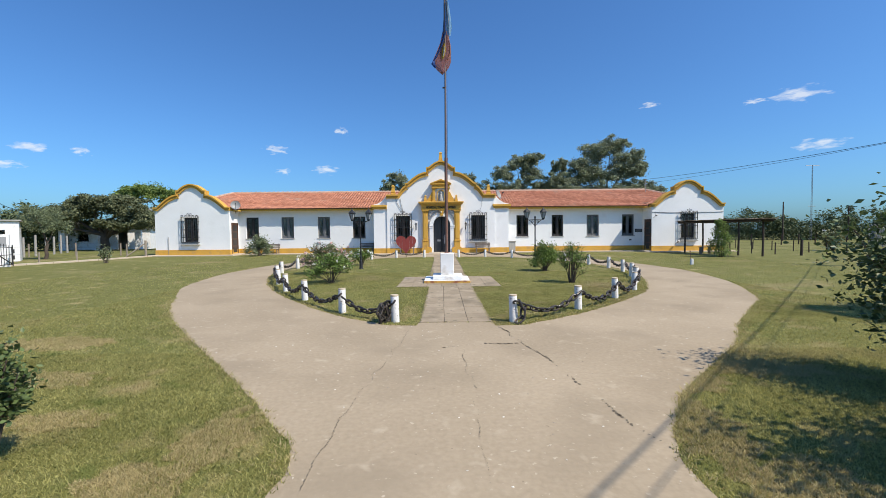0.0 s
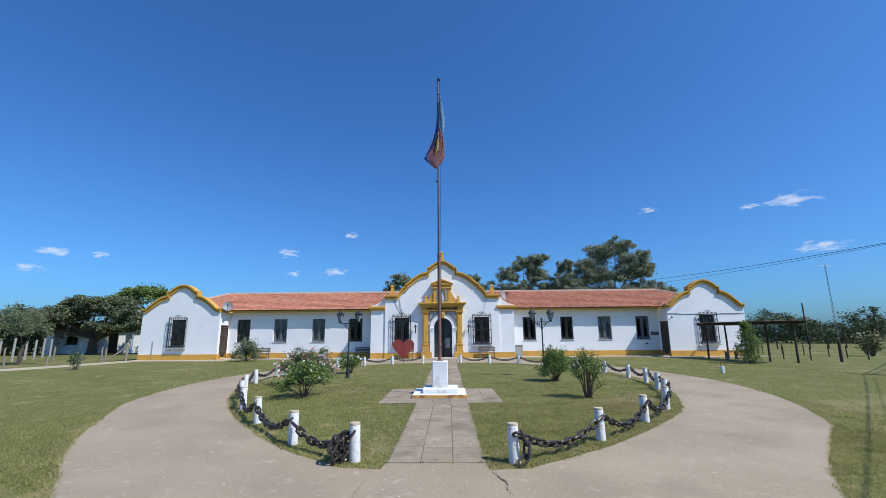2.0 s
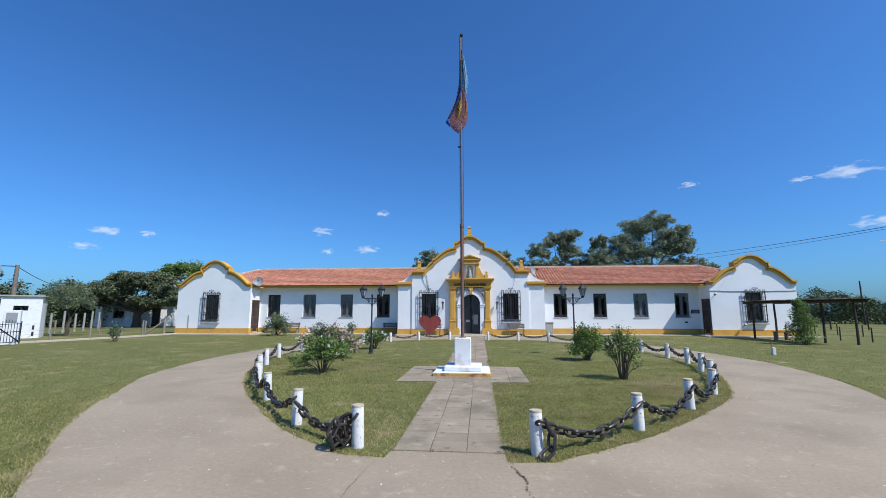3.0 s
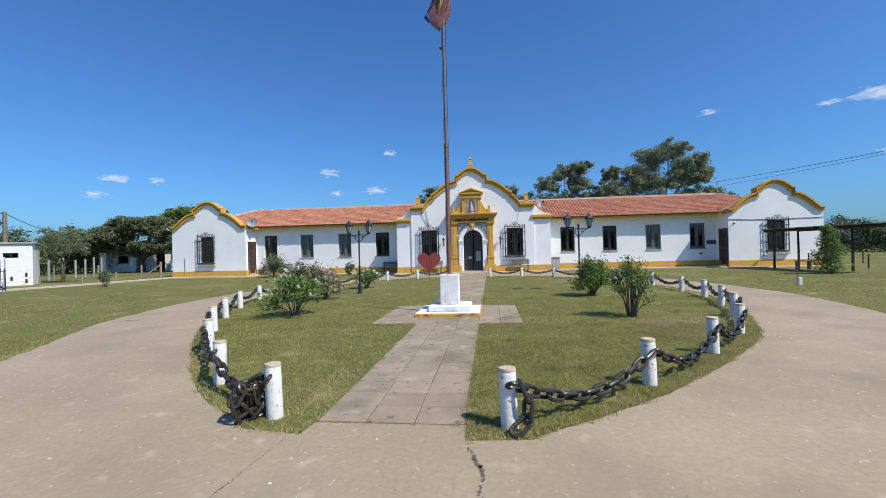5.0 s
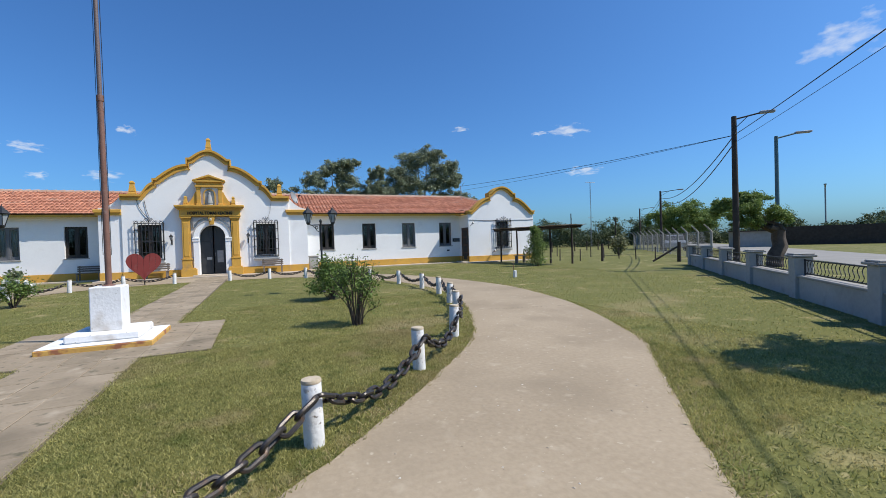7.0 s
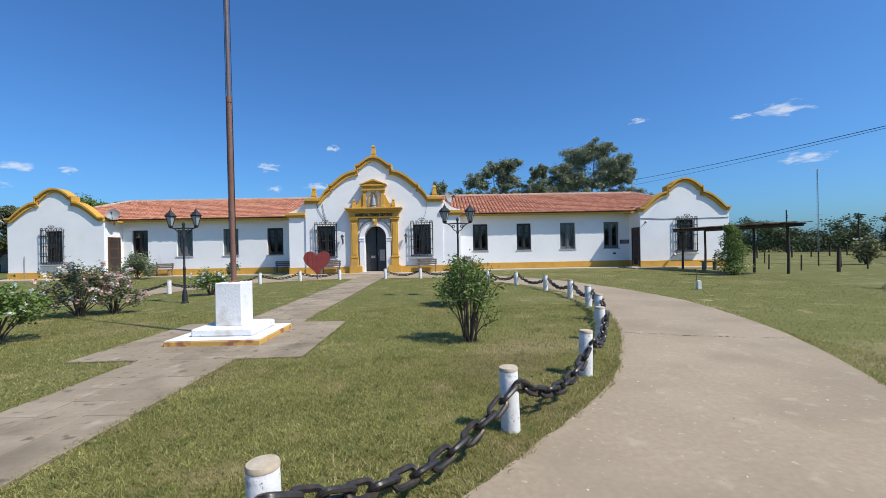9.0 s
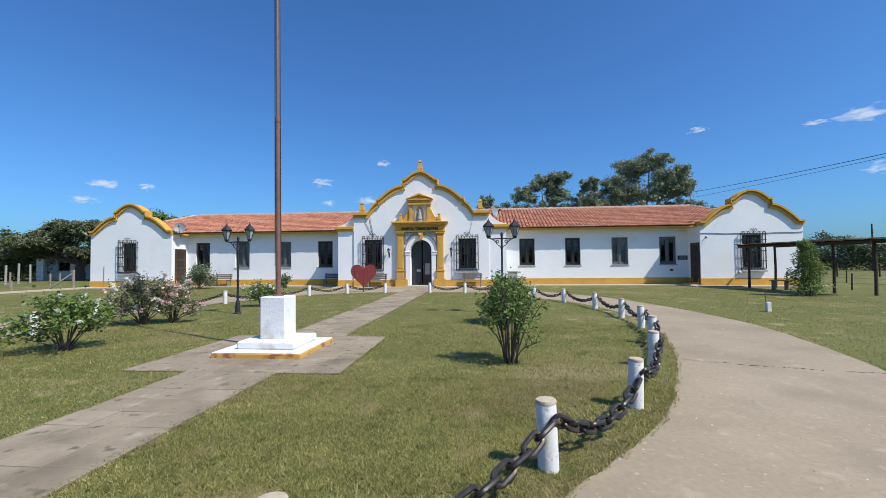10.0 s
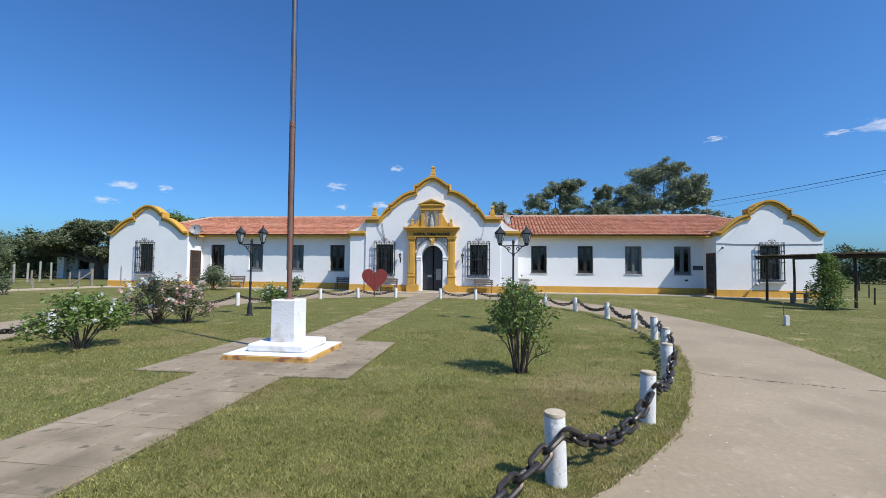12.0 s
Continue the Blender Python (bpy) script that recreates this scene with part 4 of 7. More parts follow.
base = thing("flag_plinth", "peeling whitewashed flagpole base on an ochre-edged slab", "plinth", pose(0.02, -0.2, 0))
bm = bmesh.new()
add_box(bm, -0.69, 0.69, 0.0, 1.36, 0.0, 0.088)
part("slab", bm, M_SLABEDGE, base, "flaking ochre slab", bevel=0.012)
bm = bmesh.new()
add_box(bm, -0.68, 0.68, 0.01, 1.35, 0.089, 0.098)
part("slab_top", bm, M_PLINTH, base, bevel=0.004)
bm = bmesh.new()
add_box(bm, -0.44, 0.48, 0.25, 1.14, 0.098, 0.215)
part("step", bm, M_PLINTH, base, bevel=0.022)
bm = bmesh.new()
add_box(bm, -0.195, 0.215, 0.49, 0.90, 0.21, 0.88)
part("pedestal", bm, M_PLINTH, base, bevel=0.014)

pole = thing("flagpole", "tall thin rust-red steel flagpole with drooping flags", "flagpole", pose(0.022, 0.505, 0.86, 0.9, 0, 0))
bm = bmesh.new()
add_ring_tube(bm, [(0, 0, 0), (0, 0, 2.95)], [0.043, 0.041], 14)
add_ring_tube(bm, [(0, 0, 2.87), (0, 0, 2.96)], [0.047, 0.047], 14)
part("lower_tube", bm, M_POLE, pole, smooth=True)
bm = bmesh.new()
add_ring_tube(bm, [(0, 0, 2.96), (0, 0, 6.1), (0, 0, 8.38)], [0.032, 0.026, 0.020], 12)
part("upper_tube", bm, M_POLETOP, pole, smooth=True)
bm = bmesh.new()
add_turned(bm, 0.03, 0, [(0.02, 8.32), (0.045, 8.35), (0.045, 8.39), (0.02, 8.42)], 12)
part("pulley", bm, M_IRON, pole)
bm = bmesh.new()
add_rod(bm, (0.05, 0, 0.5), (0.05, 0, 8.37), 0.005, 5)
add_rod(bm, (-0.055, 0, 0.5), (-0.03, 0, 8.37), 0.004, 5)
part("halyard", bm, M_IRON, pole)
bm = bmesh.new()
add_box(bm, -0.09, -0.02, -0.02, 0.02, 5.08, 5.12)
part("cleat", bm, M_IRON, pole)
bm = bmesh.new()
add_turned(bm, 0, 0, [(0.085, 0.015), (0.085, 0.032), (0.05, 0.045)], 14)
part("base_collar", bm, M_POLE, pole)


def flat_paint(name, colour, rough=0.8):
    return leaf_material(name, tuple(c * 0.85 for c in colour), colour, rough=rough, through_light=0.5)


M_SKYBLUE = flat_paint("sky_blue_cloth", (0.40, 0.66, 0.86))
M_CLOTHWHITE = flat_paint("white_cloth", (0.78, 0.79, 0.82))
M_CLOTHNAVY = flat_paint("dark_blue_cloth", (0.12, 0.24, 0.55))
M_CLOTHRED = flat_paint("dull_red_cloth", (0.62, 0.34, 0.33))
M_CLOTHORANGE = flat_paint("orange_cloth", (0.78, 0.46, 0.34))
M_CLOTHYELLOW = flat_paint("yellow_emblem_cloth", (0.80, 0.62, 0.12))


def cloth(name, mat, left, right, z_list, depth, parent, folds=3.0):
    """A hanging strip with folds: left and right edges at the heights listed."""
    bm = bmesh.new()
    n = 14
    rows = []
    for j, z in enumerate(z_list):
        row = []
        for i in range(n + 1):
            t = i / n
            x = left[j] + (right[j] - left[j]) * t
            dz = 0.05 * math.sin(t * 3 + j)
            row.append(bm.verts.new((x, depth * math.sin(t * math.tau * folds / 2 + 0.5 * j), z + dz)))
        rows.append(row)
    for a, b in zip(rows, rows[1:]):
        for i in range(n):
            bm.faces.new((a[i], a[i + 1], b[i + 1], b[i]))
    bmesh.ops.solidify(bm, geom=bm.faces, thickness=0.006)
    return part(name, bm, mat, parent, smooth=True)


f1 = cloth("flag", M_SKYBLUE, [0.02, 0.02, 0.03, 0.04, 0.09], [0.04, 0.13, 0.19, 0.21, 0.18], [7.92, 7.58, 7.20, 6.91, 6.64], 0.022, pole, 2.0)
tagged(f1, "limp sky-blue and white flag")
cloth("flag_stripe", M_CLOTHWHITE, [0.03, 0.04, 0.07, 0.10, 0.11], [0.04, 0.08, 0.13, 0.16, 0.15], [7.87, 7.54, 7.20, 6.86, 6.72], 0.034, f1, 2.0)
f2 = cloth("flag", M_CLOTHRED, [-0.05, -0.13, -0.26, -0.39, -0.26, -0.08], [0.05, 0.13, 0.18, 0.18, 0.12, 0.02], [6.77, 6.45, 6.14, 5.89, 5.68, 5.53], 0.03, pole, 1.6)
tagged(f2, "limp salmon and dark blue flag with a yellow emblem")
cloth("flag_stripe", M_CLOTHNAVY, [-0.03, -0.04, -0.07, -0.15, -0.29, -0.43, -0.30], [0.02, 0.03, 0.04, -0.06, -0.18, -0.31, -0.27], [7.58, 7.10, 6.76, 6.43, 6.12, 5.87, 5.68], 0.038, f2, 1.6)
cloth("flag_stripe", M_CLOTHORANGE, [0.05, 0.06, 0.07, 0.05], [0.11, 0.17, 0.18, 0.10], [6.62, 6.39, 6.16, 5.97], 0.042, f2, 1.6)
cloth("flag_emblem", M_CLOTHYELLOW, [-0.10, -0.16, -0.18, -0.14], [0.0, 0.02, 0.0, -0.05], [6.39, 6.26, 6.10, 5.99], 0.046, f2, 1.6)
cloth("flag_emblem", M_CLOTHWHITE, [-0.07, -0.10, -0.11, -0.09], [-0.02, -0.01, -0.02, -0.05], [6.31, 6.22, 6.12, 6.05], 0.060, f2, 1.6)

# ---- posts and chains ----
post = thing("chain_post", "round white-painted bollard with flaking paint and worn top", "bollard", group="bollards round the lawn")
bm = bmesh.new()
add_turned(bm, 0, 0, [(0.071, -0.06), (0.070, 0.20), (0.068, 0.44), (0.064, 0.452)], 20)
part("shaft", bm, M_POST, post, smooth=True)
bm = bmesh.new()
add_turned(bm, 0, 0, [(0.069, 0.445), (0.071, 0.455), (0.066, 0.470), (0.03, 0.474)], 20)
part("cap", bm, M_POSTTOP, post, smooth=True)
for k, (x, y) in enumerate(POSTS_R + POSTS_L):
    m = pose(x, y, 0, random.uniform(-2, 2), random.uniform(-2, 2), random.uniform(0, 360))
    if k == 0:
        post.matrix_basis = m
    else:
        copy_thing(post, m)

# one link, lying along x
bm = bmesh.new()
half, rad, bar = 0.052, 0.040, 0.0175
core = []
for k in range(8):
    a = -math.pi / 2 + k * math.pi / 7
    core.append((half + rad * math.cos(a), rad * math.sin(a)))
for k in range(8):
    a = math.pi / 2 + k * math.pi / 7
    core.append((-half + rad * math.cos(a), rad * math.sin(a)))
rings = []
for i, (x, y) in enumerate(core):
    p, q = core[i - 1], core[(i + 1) % len(core)]
    d = Vector((q[0] - p[0], q[1] - p[1], 0)).normalized()
    s = Vector((-d.y, d.x, 0))
    rings.append([bm.verts.new(Vector((x, y, 0)) + s * bar * math.cos(a) + Vector((0, 0, bar * math.sin(a)))) for a in [j * math.tau / 7 for j in range(7)]])
for i in range(len(rings)):
    a, b = rings[i], rings[(i + 1) % len(rings)]
    for j in range(7):
        bm.faces.new((a[j], a[(j + 1) % 7], b[(j + 1) % 7], b[j]))
LINK = mesh_of("link", bm, M_CHAIN, smooth=True)
PITCH = 2 * (half + rad) - 2 * bar - 0.004


def hang(a, b, sag, n_extra=1.0):
    """Evenly spaced places along a slack line from a to b."""
    line = []
    for i in range(201):
        t = i / 200
        p = a.lerp(b, t)
        p.z -= sag * 4 * t * (1 - t) * (0.85 + 0.15 * math.sin(t * math.pi))
        line.append(p)
    out, left = [line[0]], PITCH
    for p, q in zip(line, line[1:]):
        step = (q - p).length
        while left <= step:
            p = p.lerp(q, left / step)
            step = (q - p).length
            out.append(p)
            left = PITCH
        left -= step
    return out


def lay_links(chain, places):
    o = chain.matrix_basis.translation
    for i in range(len(places) - 1):
        p, q = places[i], places[i + 1]
        d = (q - p).normalized()
        turn = d.to_track_quat("X", "Z").to_matrix().to_4x4()
        ob = new("link", LINK)
        ob.parent = chain
        roll = (45 if i % 2 else -45) + random.uniform(-14, 14)
        ob.matrix_basis = Matrix.Translation((p + q) / 2 - o) @ turn @ pose(0, 0, 0, roll, 0, random.uniform(-6, 6))


def chain_between(p, q, sag):
    """A slack chain on the outer side of two posts."""
    a, b = Vector((*p, 0.36)), Vector((*q, 0.36))
    for v, w in ((a, p), (b, q)):
        d = (Vector(w) - middle).normalized() * 0.085
        v.x += d.x
        v.y += d.y
    ch = thing("chain", "heavy black iron chain slung between the bollards", "chain", Matrix.Translation(a), "chains between bollards")
    lay_links(ch, hang(a, b, sag))


for row in (POSTS_R, POSTS_L):
    for k, (p, q) in enumerate(zip(row, row[1:])):
        chain_between(p, q, 0.235 if k < 3 else 0.19 + random.uniform(-0.02, 0.02))
# loose ends at the first posts
p = POSTS_R[0]
a = Vector((p[0] + 0.085, p[1] - 0.04, 0.37))
ch = thing("chain", "loose black chain end hanging down the first bollard", "chain", Matrix.Translation(a), "chains between bollards")
path = smooth_line([a, a + Vector((0.05, -0.03, -0.12)), a + Vector((0.06, -0.07, -0.24)), a + Vector((0.0, -0.10, -0.325)), a + Vector((-0.12, -0.15, -0.345))], 40)
out, acc = [path[0]], 0
for u, v in zip(path, path[1:]):
    acc += (v - u).length
    if acc >= PITCH:
        out.append(v)
        acc = 0
lay_links(ch, out)
p = POSTS_L[0]
a = Vector((p[0] - 0.07, p[1] - 0.05, 0.37))
ch = thing("chain", "spare black chain bunched beside the first bollard", "chain", Matrix.Translation(a), "chains between bollards")
for k in range(3):
    q = Vector((p[0] - 0.15 - 0.03 * k, p[1] - 0.03 - 0.045 * k, 0.20 - 0.02 * k))
    turn = Matrix.Rotation(0.25 + 0.45 * k, 3, "Z")
    lay_links(ch, [q + turn @ Vector(((0.075 + 0.012 * k) * math.cos(w), 0.0, 0.145 * math.sin(w))) for w in [j * math.tau / 5 + 0.9 * k for j in range(6)]])

# ---- lamps ----
def lantern(parent, x, z, s=1.0, y=0.0):
    body = bmesh.new()
    rings = [(0.055 * s, z), (0.13 * s, z + 0.26 * s)]
    for k in range(6):
        a = k * math.tau / 6
        add_rod(body, (x + rings[0][0] * math.cos(a), y + rings[0][0] * math.sin(a), rings[0][1]), (x + rings[1][0] * math.cos(a), y + rings[1][0] * math.sin(a), rings[1][1]), 0.008 * s, 5)
    add_turned(body, x, y, [(0.03 * s, z - 0.06 * s), (0.06 * s, z - 0.02 * s), (0.065 * s, z + 0.01 * s)], 6)
    add_turned(body, x, y, [(0.145 * s, z + 0.25 * s), (0.15 * s, z + 0.28 * s)], 6)
    lan = part("lantern", body, M_IRON, parent)
    g = bmesh.new()
    add_turned(g, x, y, [(0.045 * s, z + 0.012 * s), (0.12 * s, z + 0.25 * s)], 6)
    part("lantern_glass", g, M_LANTERN, lan)
    cap = bmesh.new()
    add_turned(cap, x, y, [(0.165 * s, z + 0.275 * s), (0.09 * s, z + 0.36 * s), (0.055 * s, z + 0.385 * s), (0.05 * s, z + 0.40 * s), (0.012 * s, z + 0.46 * s), (0.005 * s, z + 0.50 * s)], 6)
    part("lantern_roof", cap, M_IRON, lan)
    return lan


def garden_lamp():
    lamp = thing("garden_lamp", "black cast-iron lamp post with two lanterns", "lamp post", group="lamp posts on the lawn")
    bm = bmesh.new()
    add_turned(bm, 0, 0, [(0.105, -0.02), (0.10, 0.03), (0.075, 0.05), (0.065, 0.24), (0.05, 0.33), (0.052, 0.36), (0.04, 0.38)], 16)
    part("foot", bm, M_IRON, lamp, smooth=True)
    bm = bmesh.new()
    add_turned(bm, 0, 0, [(0.032, 0.36), (0.030, 0.9), (0.04, 0.92), (0.04, 0.96), (0.028, 0.98), (0.026, 1.75), (0.04, 1.78), (0.04, 1.82), (0.03, 1.84), (0.028, 2.10), (0.04, 2.12), (0.036, 2.17), (0.012, 2.21)], 14)
    part("column", bm, M_IRON, lamp, smooth=True)
    for s in (-1, 1):
        bm = bmesh.new()
        line = smooth_line([(0, 0, 2.04), (s * 0.14, 0, 2.035), (s * 0.27, 0, 2.03), (s * 0.345, 0, 2.07)], 6)
        add_ring_tube(bm, line, [0.017] * len(line), 8)
        line = smooth_line([(s * 0.02, 0, 1.82), (s * 0.10, 0, 1.86), (s * 0.17, 0, 1.95), (s * 0.25, 0, 2.02)], 6)
        add_ring_tube(bm, line, [0.012] * len(line), 8)
        curl(bm, s * 0.12, 0, 1.95, 0.05, 1.2, s)
        part("arm", bm, M_IRON, lamp, smooth=True)
        lantern(lamp, s * 0.355, 2.10)
    return lamp


gl = garden_lamp()
gl.matrix_basis = pose(-3.59, 5.34, 0, 0, 0, -3)
copy_thing(gl, pose(3.87, 5.47, 0, 0, 0, 3))

for x in (-1.98, 1.57):
    wl = thing("wall_lantern", "small black iron lantern on a wall bracket", "wall lamp", pose(x, YC, 0), "lanterns beside the entrance")
    bm = bmesh.new()
    line = smooth_line([(0, 0.0, 1.86), (0, -0.12, 1.78), (0, -0.2, 1.84), (0, -0.2, 1.93)], 6)
    add_ring_tube(bm, line, [0.013] * len(line), 6)
    add_box(bm, -0.03, 0.03, -0.015, 0.0, 1.72, 2.0)
    part("bracket", bm, M_IRON, wl)
    lantern(wl, 0, 1.97, 0.62, y=-0.2)
lt = thing("entrance_light", "round white globe light over the entrance arch", "lamp", pose(AX + 0.01, YP - 0.08, 2.98))
bm = bmesh.new()
add_turned(bm, 0, 0, [(0.02, -0.075), (0.055, -0.055), (0.075, 0.0), (0.055, 0.055), (0.03, 0.075)], 14)
part("globe", bm, flat_paint("cream_globe", (0.75, 0.68, 0.5), 0.3), lt, smooth=True)
bm = bmesh.new()
add_box(bm, -0.03, 0.03, 0.0, 0.07, 0.03, 0.09)
part("mount", bm, M_IRON, lt)

# ---- heart sign, benches, fittings on the walls ----
heart = thing("heart_sign", "red-painted plank heart standing on an iron stake", "sign", pose(-2.39, 13.9, 0))
hb = bmesh.new()
outline = []
for k in range(48):
    a = k * math.tau / 48
    outline.append((0.041 * 16 * math.sin(a) ** 3 * 0.97, 0.86 + 0.040 * (13 * math.cos(a) - 5 * math.cos(2 * a) - 2 * math.cos(3 * a) - math.cos(4 * a))))
planks = 6
lo_x, hi_x = -0.64, 0.64
for k in range(planks):
    a, b = lo_x + (hi_x - lo_x) * k / planks + 0.004, lo_x + (hi_x - lo_x) * (k + 1) / planks - 0.004
    xs = [a + (b - a) * i / 5 for i in range(6)]

    def span(x):
        zs = []
        for p, q in zip(outline, outline[1:] + outline[:1]):
            if (p[0] <= x) != (q[0] <= x):
                zs.append(p[1] + (q[1] - p[1]) * (x - p[0]) / (q[0] - p[0]))
        return (min(zs), max(zs)) if len(zs) > 1 else (0.95, 0.98)
    pb = bmesh.new()
    tops = [(x, span(x)[1]) for x in xs]
    bots = [(x, span(x)[0]) for x in xs]
    add_band(pb, tops, bots, -0.015 + random.uniform(-0.004, 0.004), 0.015)
    part("plank", pb, M_RED, heart)
bm = bmesh.new()
add_rod(bm, (0, 0.03, 0), (0, 0.03, 1.2), 0.02)
add_rod(bm, (-0.4, 0.03, 1.0), (0.4, 0.03, 1.0), 0.014)
part("stake", bm, M_IRON, heart)


def bench(m, copy=None):
    b = thing("bench", "weathered grey slatted wooden bench against the wall", "bench", m, "benches along the facade")
    for k in range(4):
        bm = bmesh.new()
        add_box(bm, -0.54, 0.54, -0.30 + 0.1 * k, -0.215 + 0.1 * k, 0.36, 0.385)
        part("seat_slat", bm, M_BENCH, b, bevel=0.005)
    for k in range(3):
        bm = bmesh.new()
        add_box(bm, -0.54, 0.54, 0.115 + 0.02 * k, 0.14 + 0.02 * k, 0.44 + 0.1 * k, 0.52 + 0.1 * k)
        part("back_slat", bm, M_BENCH, b, bevel=0.005)
    for x in (-0.45, 0.45):
        bm = bmesh.new()
        add_box(bm, x - 0.03, x + 0.03, -0.29, -0.24, 0, 0.36)
        add_box(bm, x - 0.03, x + 0.03, 0.10, 0.15, 0, 0.40)
        add_box(bm, x - 0.028, x + 0.028, -0.24, 0.10, 0.31, 0.358)
        add_box(bm, x - 0.028, x + 0.028, 0.135, 0.17, 0.40, 0.74)
        part("leg", bm, M_BENCH, b)
    return b


b0 = bench(pose(-2.6, 17.38, 0.06))
for x, y in ((2.75, 17.38), (-12.8, 18.95), (-5.75, 18.95)):
    copy_thing(b0, pose(x, y, 0.06))

box = thing("utility_box", "pale concrete meter box standing at the wall", "meter box", pose(5.05, 18.9, 0))
bm = bmesh.new()
add_box(bm, -0.26, 0.26, -0.15, 0.15, 0, 0.80)
part("body", bm, M_CONCPOST, box, bevel=0.015)
bm = bmesh.new()
add_box(bm, -0.30, 0.30, -0.19, 0.17, 0.80, 0.86)
part("lid", bm, M_CONCPOST, box, bevel=0.01)
bm = bmesh.new()
add_box(bm, -0.2, 0.2, -0.162, -0.15, 0.2, 0.72)
part("door", bm, M_WALLGREY, box)


def dish(m, r=0.42):
    d = thing("satellite_dish", "grey satellite dish fixed on the roof edge", "satellite dish", m, "satellite dishes")
    bm = bmesh.new()
    add_turned(bm, 0, 0, [(0.03, 0.0), (r * 0.5, 0.03), (r * 0.85, 0.085), (r, 0.13), (r * 1.01, 0.14), (r * 0.84, 0.10), (r * 0.5, 0.045), (0.03, 0.02)], 24)
    part("reflector", bm, M_DISH, d, smooth=True)
    bm = bmesh.new()
    add_rod(bm, (0, -r * 0.95, 0.13), (0, -0.02, 0.42), 0.012)
    add_box(bm, -0.035, 0.035, -0.06, 0.02, 0.40, 0.52)
    part("receiver_arm", bm, M_IRON, d)
    bm = bmesh.new()
    add_rod(bm, (0, 0, 0.01), (0, -0.05, -0.22), 0.02)
    add_rod(bm, (0, -0.05, -0.22), (0, -0.5, -0.25), 0.02)
    part("mount", bm, M_IRON, d)
    return d


dish(pose(-15.1, 18.25, 3.60, 72, 0, 25), 0.33)
dish(pose(3.95, 18.6, 4.25, 70, 0, 60), 0.36)

plq = thing("plaque", "dark bronze name plate on the white wall", "plaque", pose(14.72, YM - 0.012, 1.56))
bm = bmesh.new()
add_box(bm, -0.27, 0.27, -0.012, 0.014, -0.12, 0.12)
part("plate", bm, M_PLAQUE, plq, bevel=0.006)
bm = bmesh.new()
for k in range(3):
    add_box(bm, -0.2, 0.2, -0.016, -0.010, 0.05 - 0.06 * k, 0.07 - 0.06 * k)
part("lettering", bm, M_STEELGREY, plq)
pb_ = thing("notice_box", "dark noticeboard box on the flank wall", "notice board", pose(XR0 - 0.03, 18.05, 1.6))
bm = bmesh.new()
add_box(bm, -0.04, 0.03, -0.02, 0.24, -0.24, 0.24)
part("case", bm, M_PLAQUE, pb_, bevel=0.008)


def wall_light(m):
    w = thing("wall_spotlight", "small grey spotlight on a bent wall arm", "spotlight", m)
    bm = bmesh.new()
    add_rod(bm, (0, 0, 0), (0.05, -0.22, 0.16), 0.02)
    part("arm", bm, M_STEELGREY, w)
    bm = bmesh.new()
    add_ring_tube(bm, [(0.04, -0.2, 0.14), (0.08, -0.34, 0.24)], [0.05, 0.075], 10)
    part("head", bm, M_STEELGREY, w)


wall_light(pose(15.15, YW, 2.45))
wall_light(pose(16.75, YW, 0.55))
wall_light(pose(XL0 + 0.02, YW, 3.15, 0, 0, -60))
cable = thing("wall_cable", "black cable running along the wing wall", "cable")
bm = bmesh.new()
line = [(XR0 + 5.15 * t, YW - 0.02, 2.86 - 0.05 * math.sin(t * math.pi * 1.0) + 0.01 * math.sin(t * 19)) for t in [k / 24 for k in range(25)]]
add_ring_tube(bm, line, [0.014] * 25, 6)
part("run", bm, M_IRON, cable)
for pts in ([(-3.42, 4.0), (-3.3, 3.6), (-3.05, 3.2), (-2.85, 3.0)], [(-3.1, 3.98), (-3.02, 3.5), (-2.9, 3.1)], [(2.78, 3.98), (2.7, 3.4), (2.55, 3.0)]):
    wc = thing("wall_cable", "thin black cable drooping down to the window grille", "cable")
    bm = bmesh.new()
    line = smooth_line([(x, YC - 0.03, z) for x, z in pts], 6)
    add_ring_tube(bm, line, [0.011 if pts[0][0] < 0 else 0.006] * len(line), 5)
    part("run", bm, M_IRON, wc)
vent = thing("wall_vent", "small dark grating low on the wall", "vent", pose(14.1, YM, 0.86))
bm = bmesh.new()
add_box(bm, -0.09, 0.09, -0.02, 0.0, -0.05, 0.05)
part("grate", bm, M_PLAQUE, vent)
pipe = thing("downpipe", "thin grey pipe standing against the wing wall", "pipe", pose(-19.85, YW - 0.04, 0))
bm = bmesh.new()
add_rod(bm, (0, 0, 0.05), (0, 0, 1.35), 0.018, 8)
part("tube", bm, M_STEELGREY, pipe)


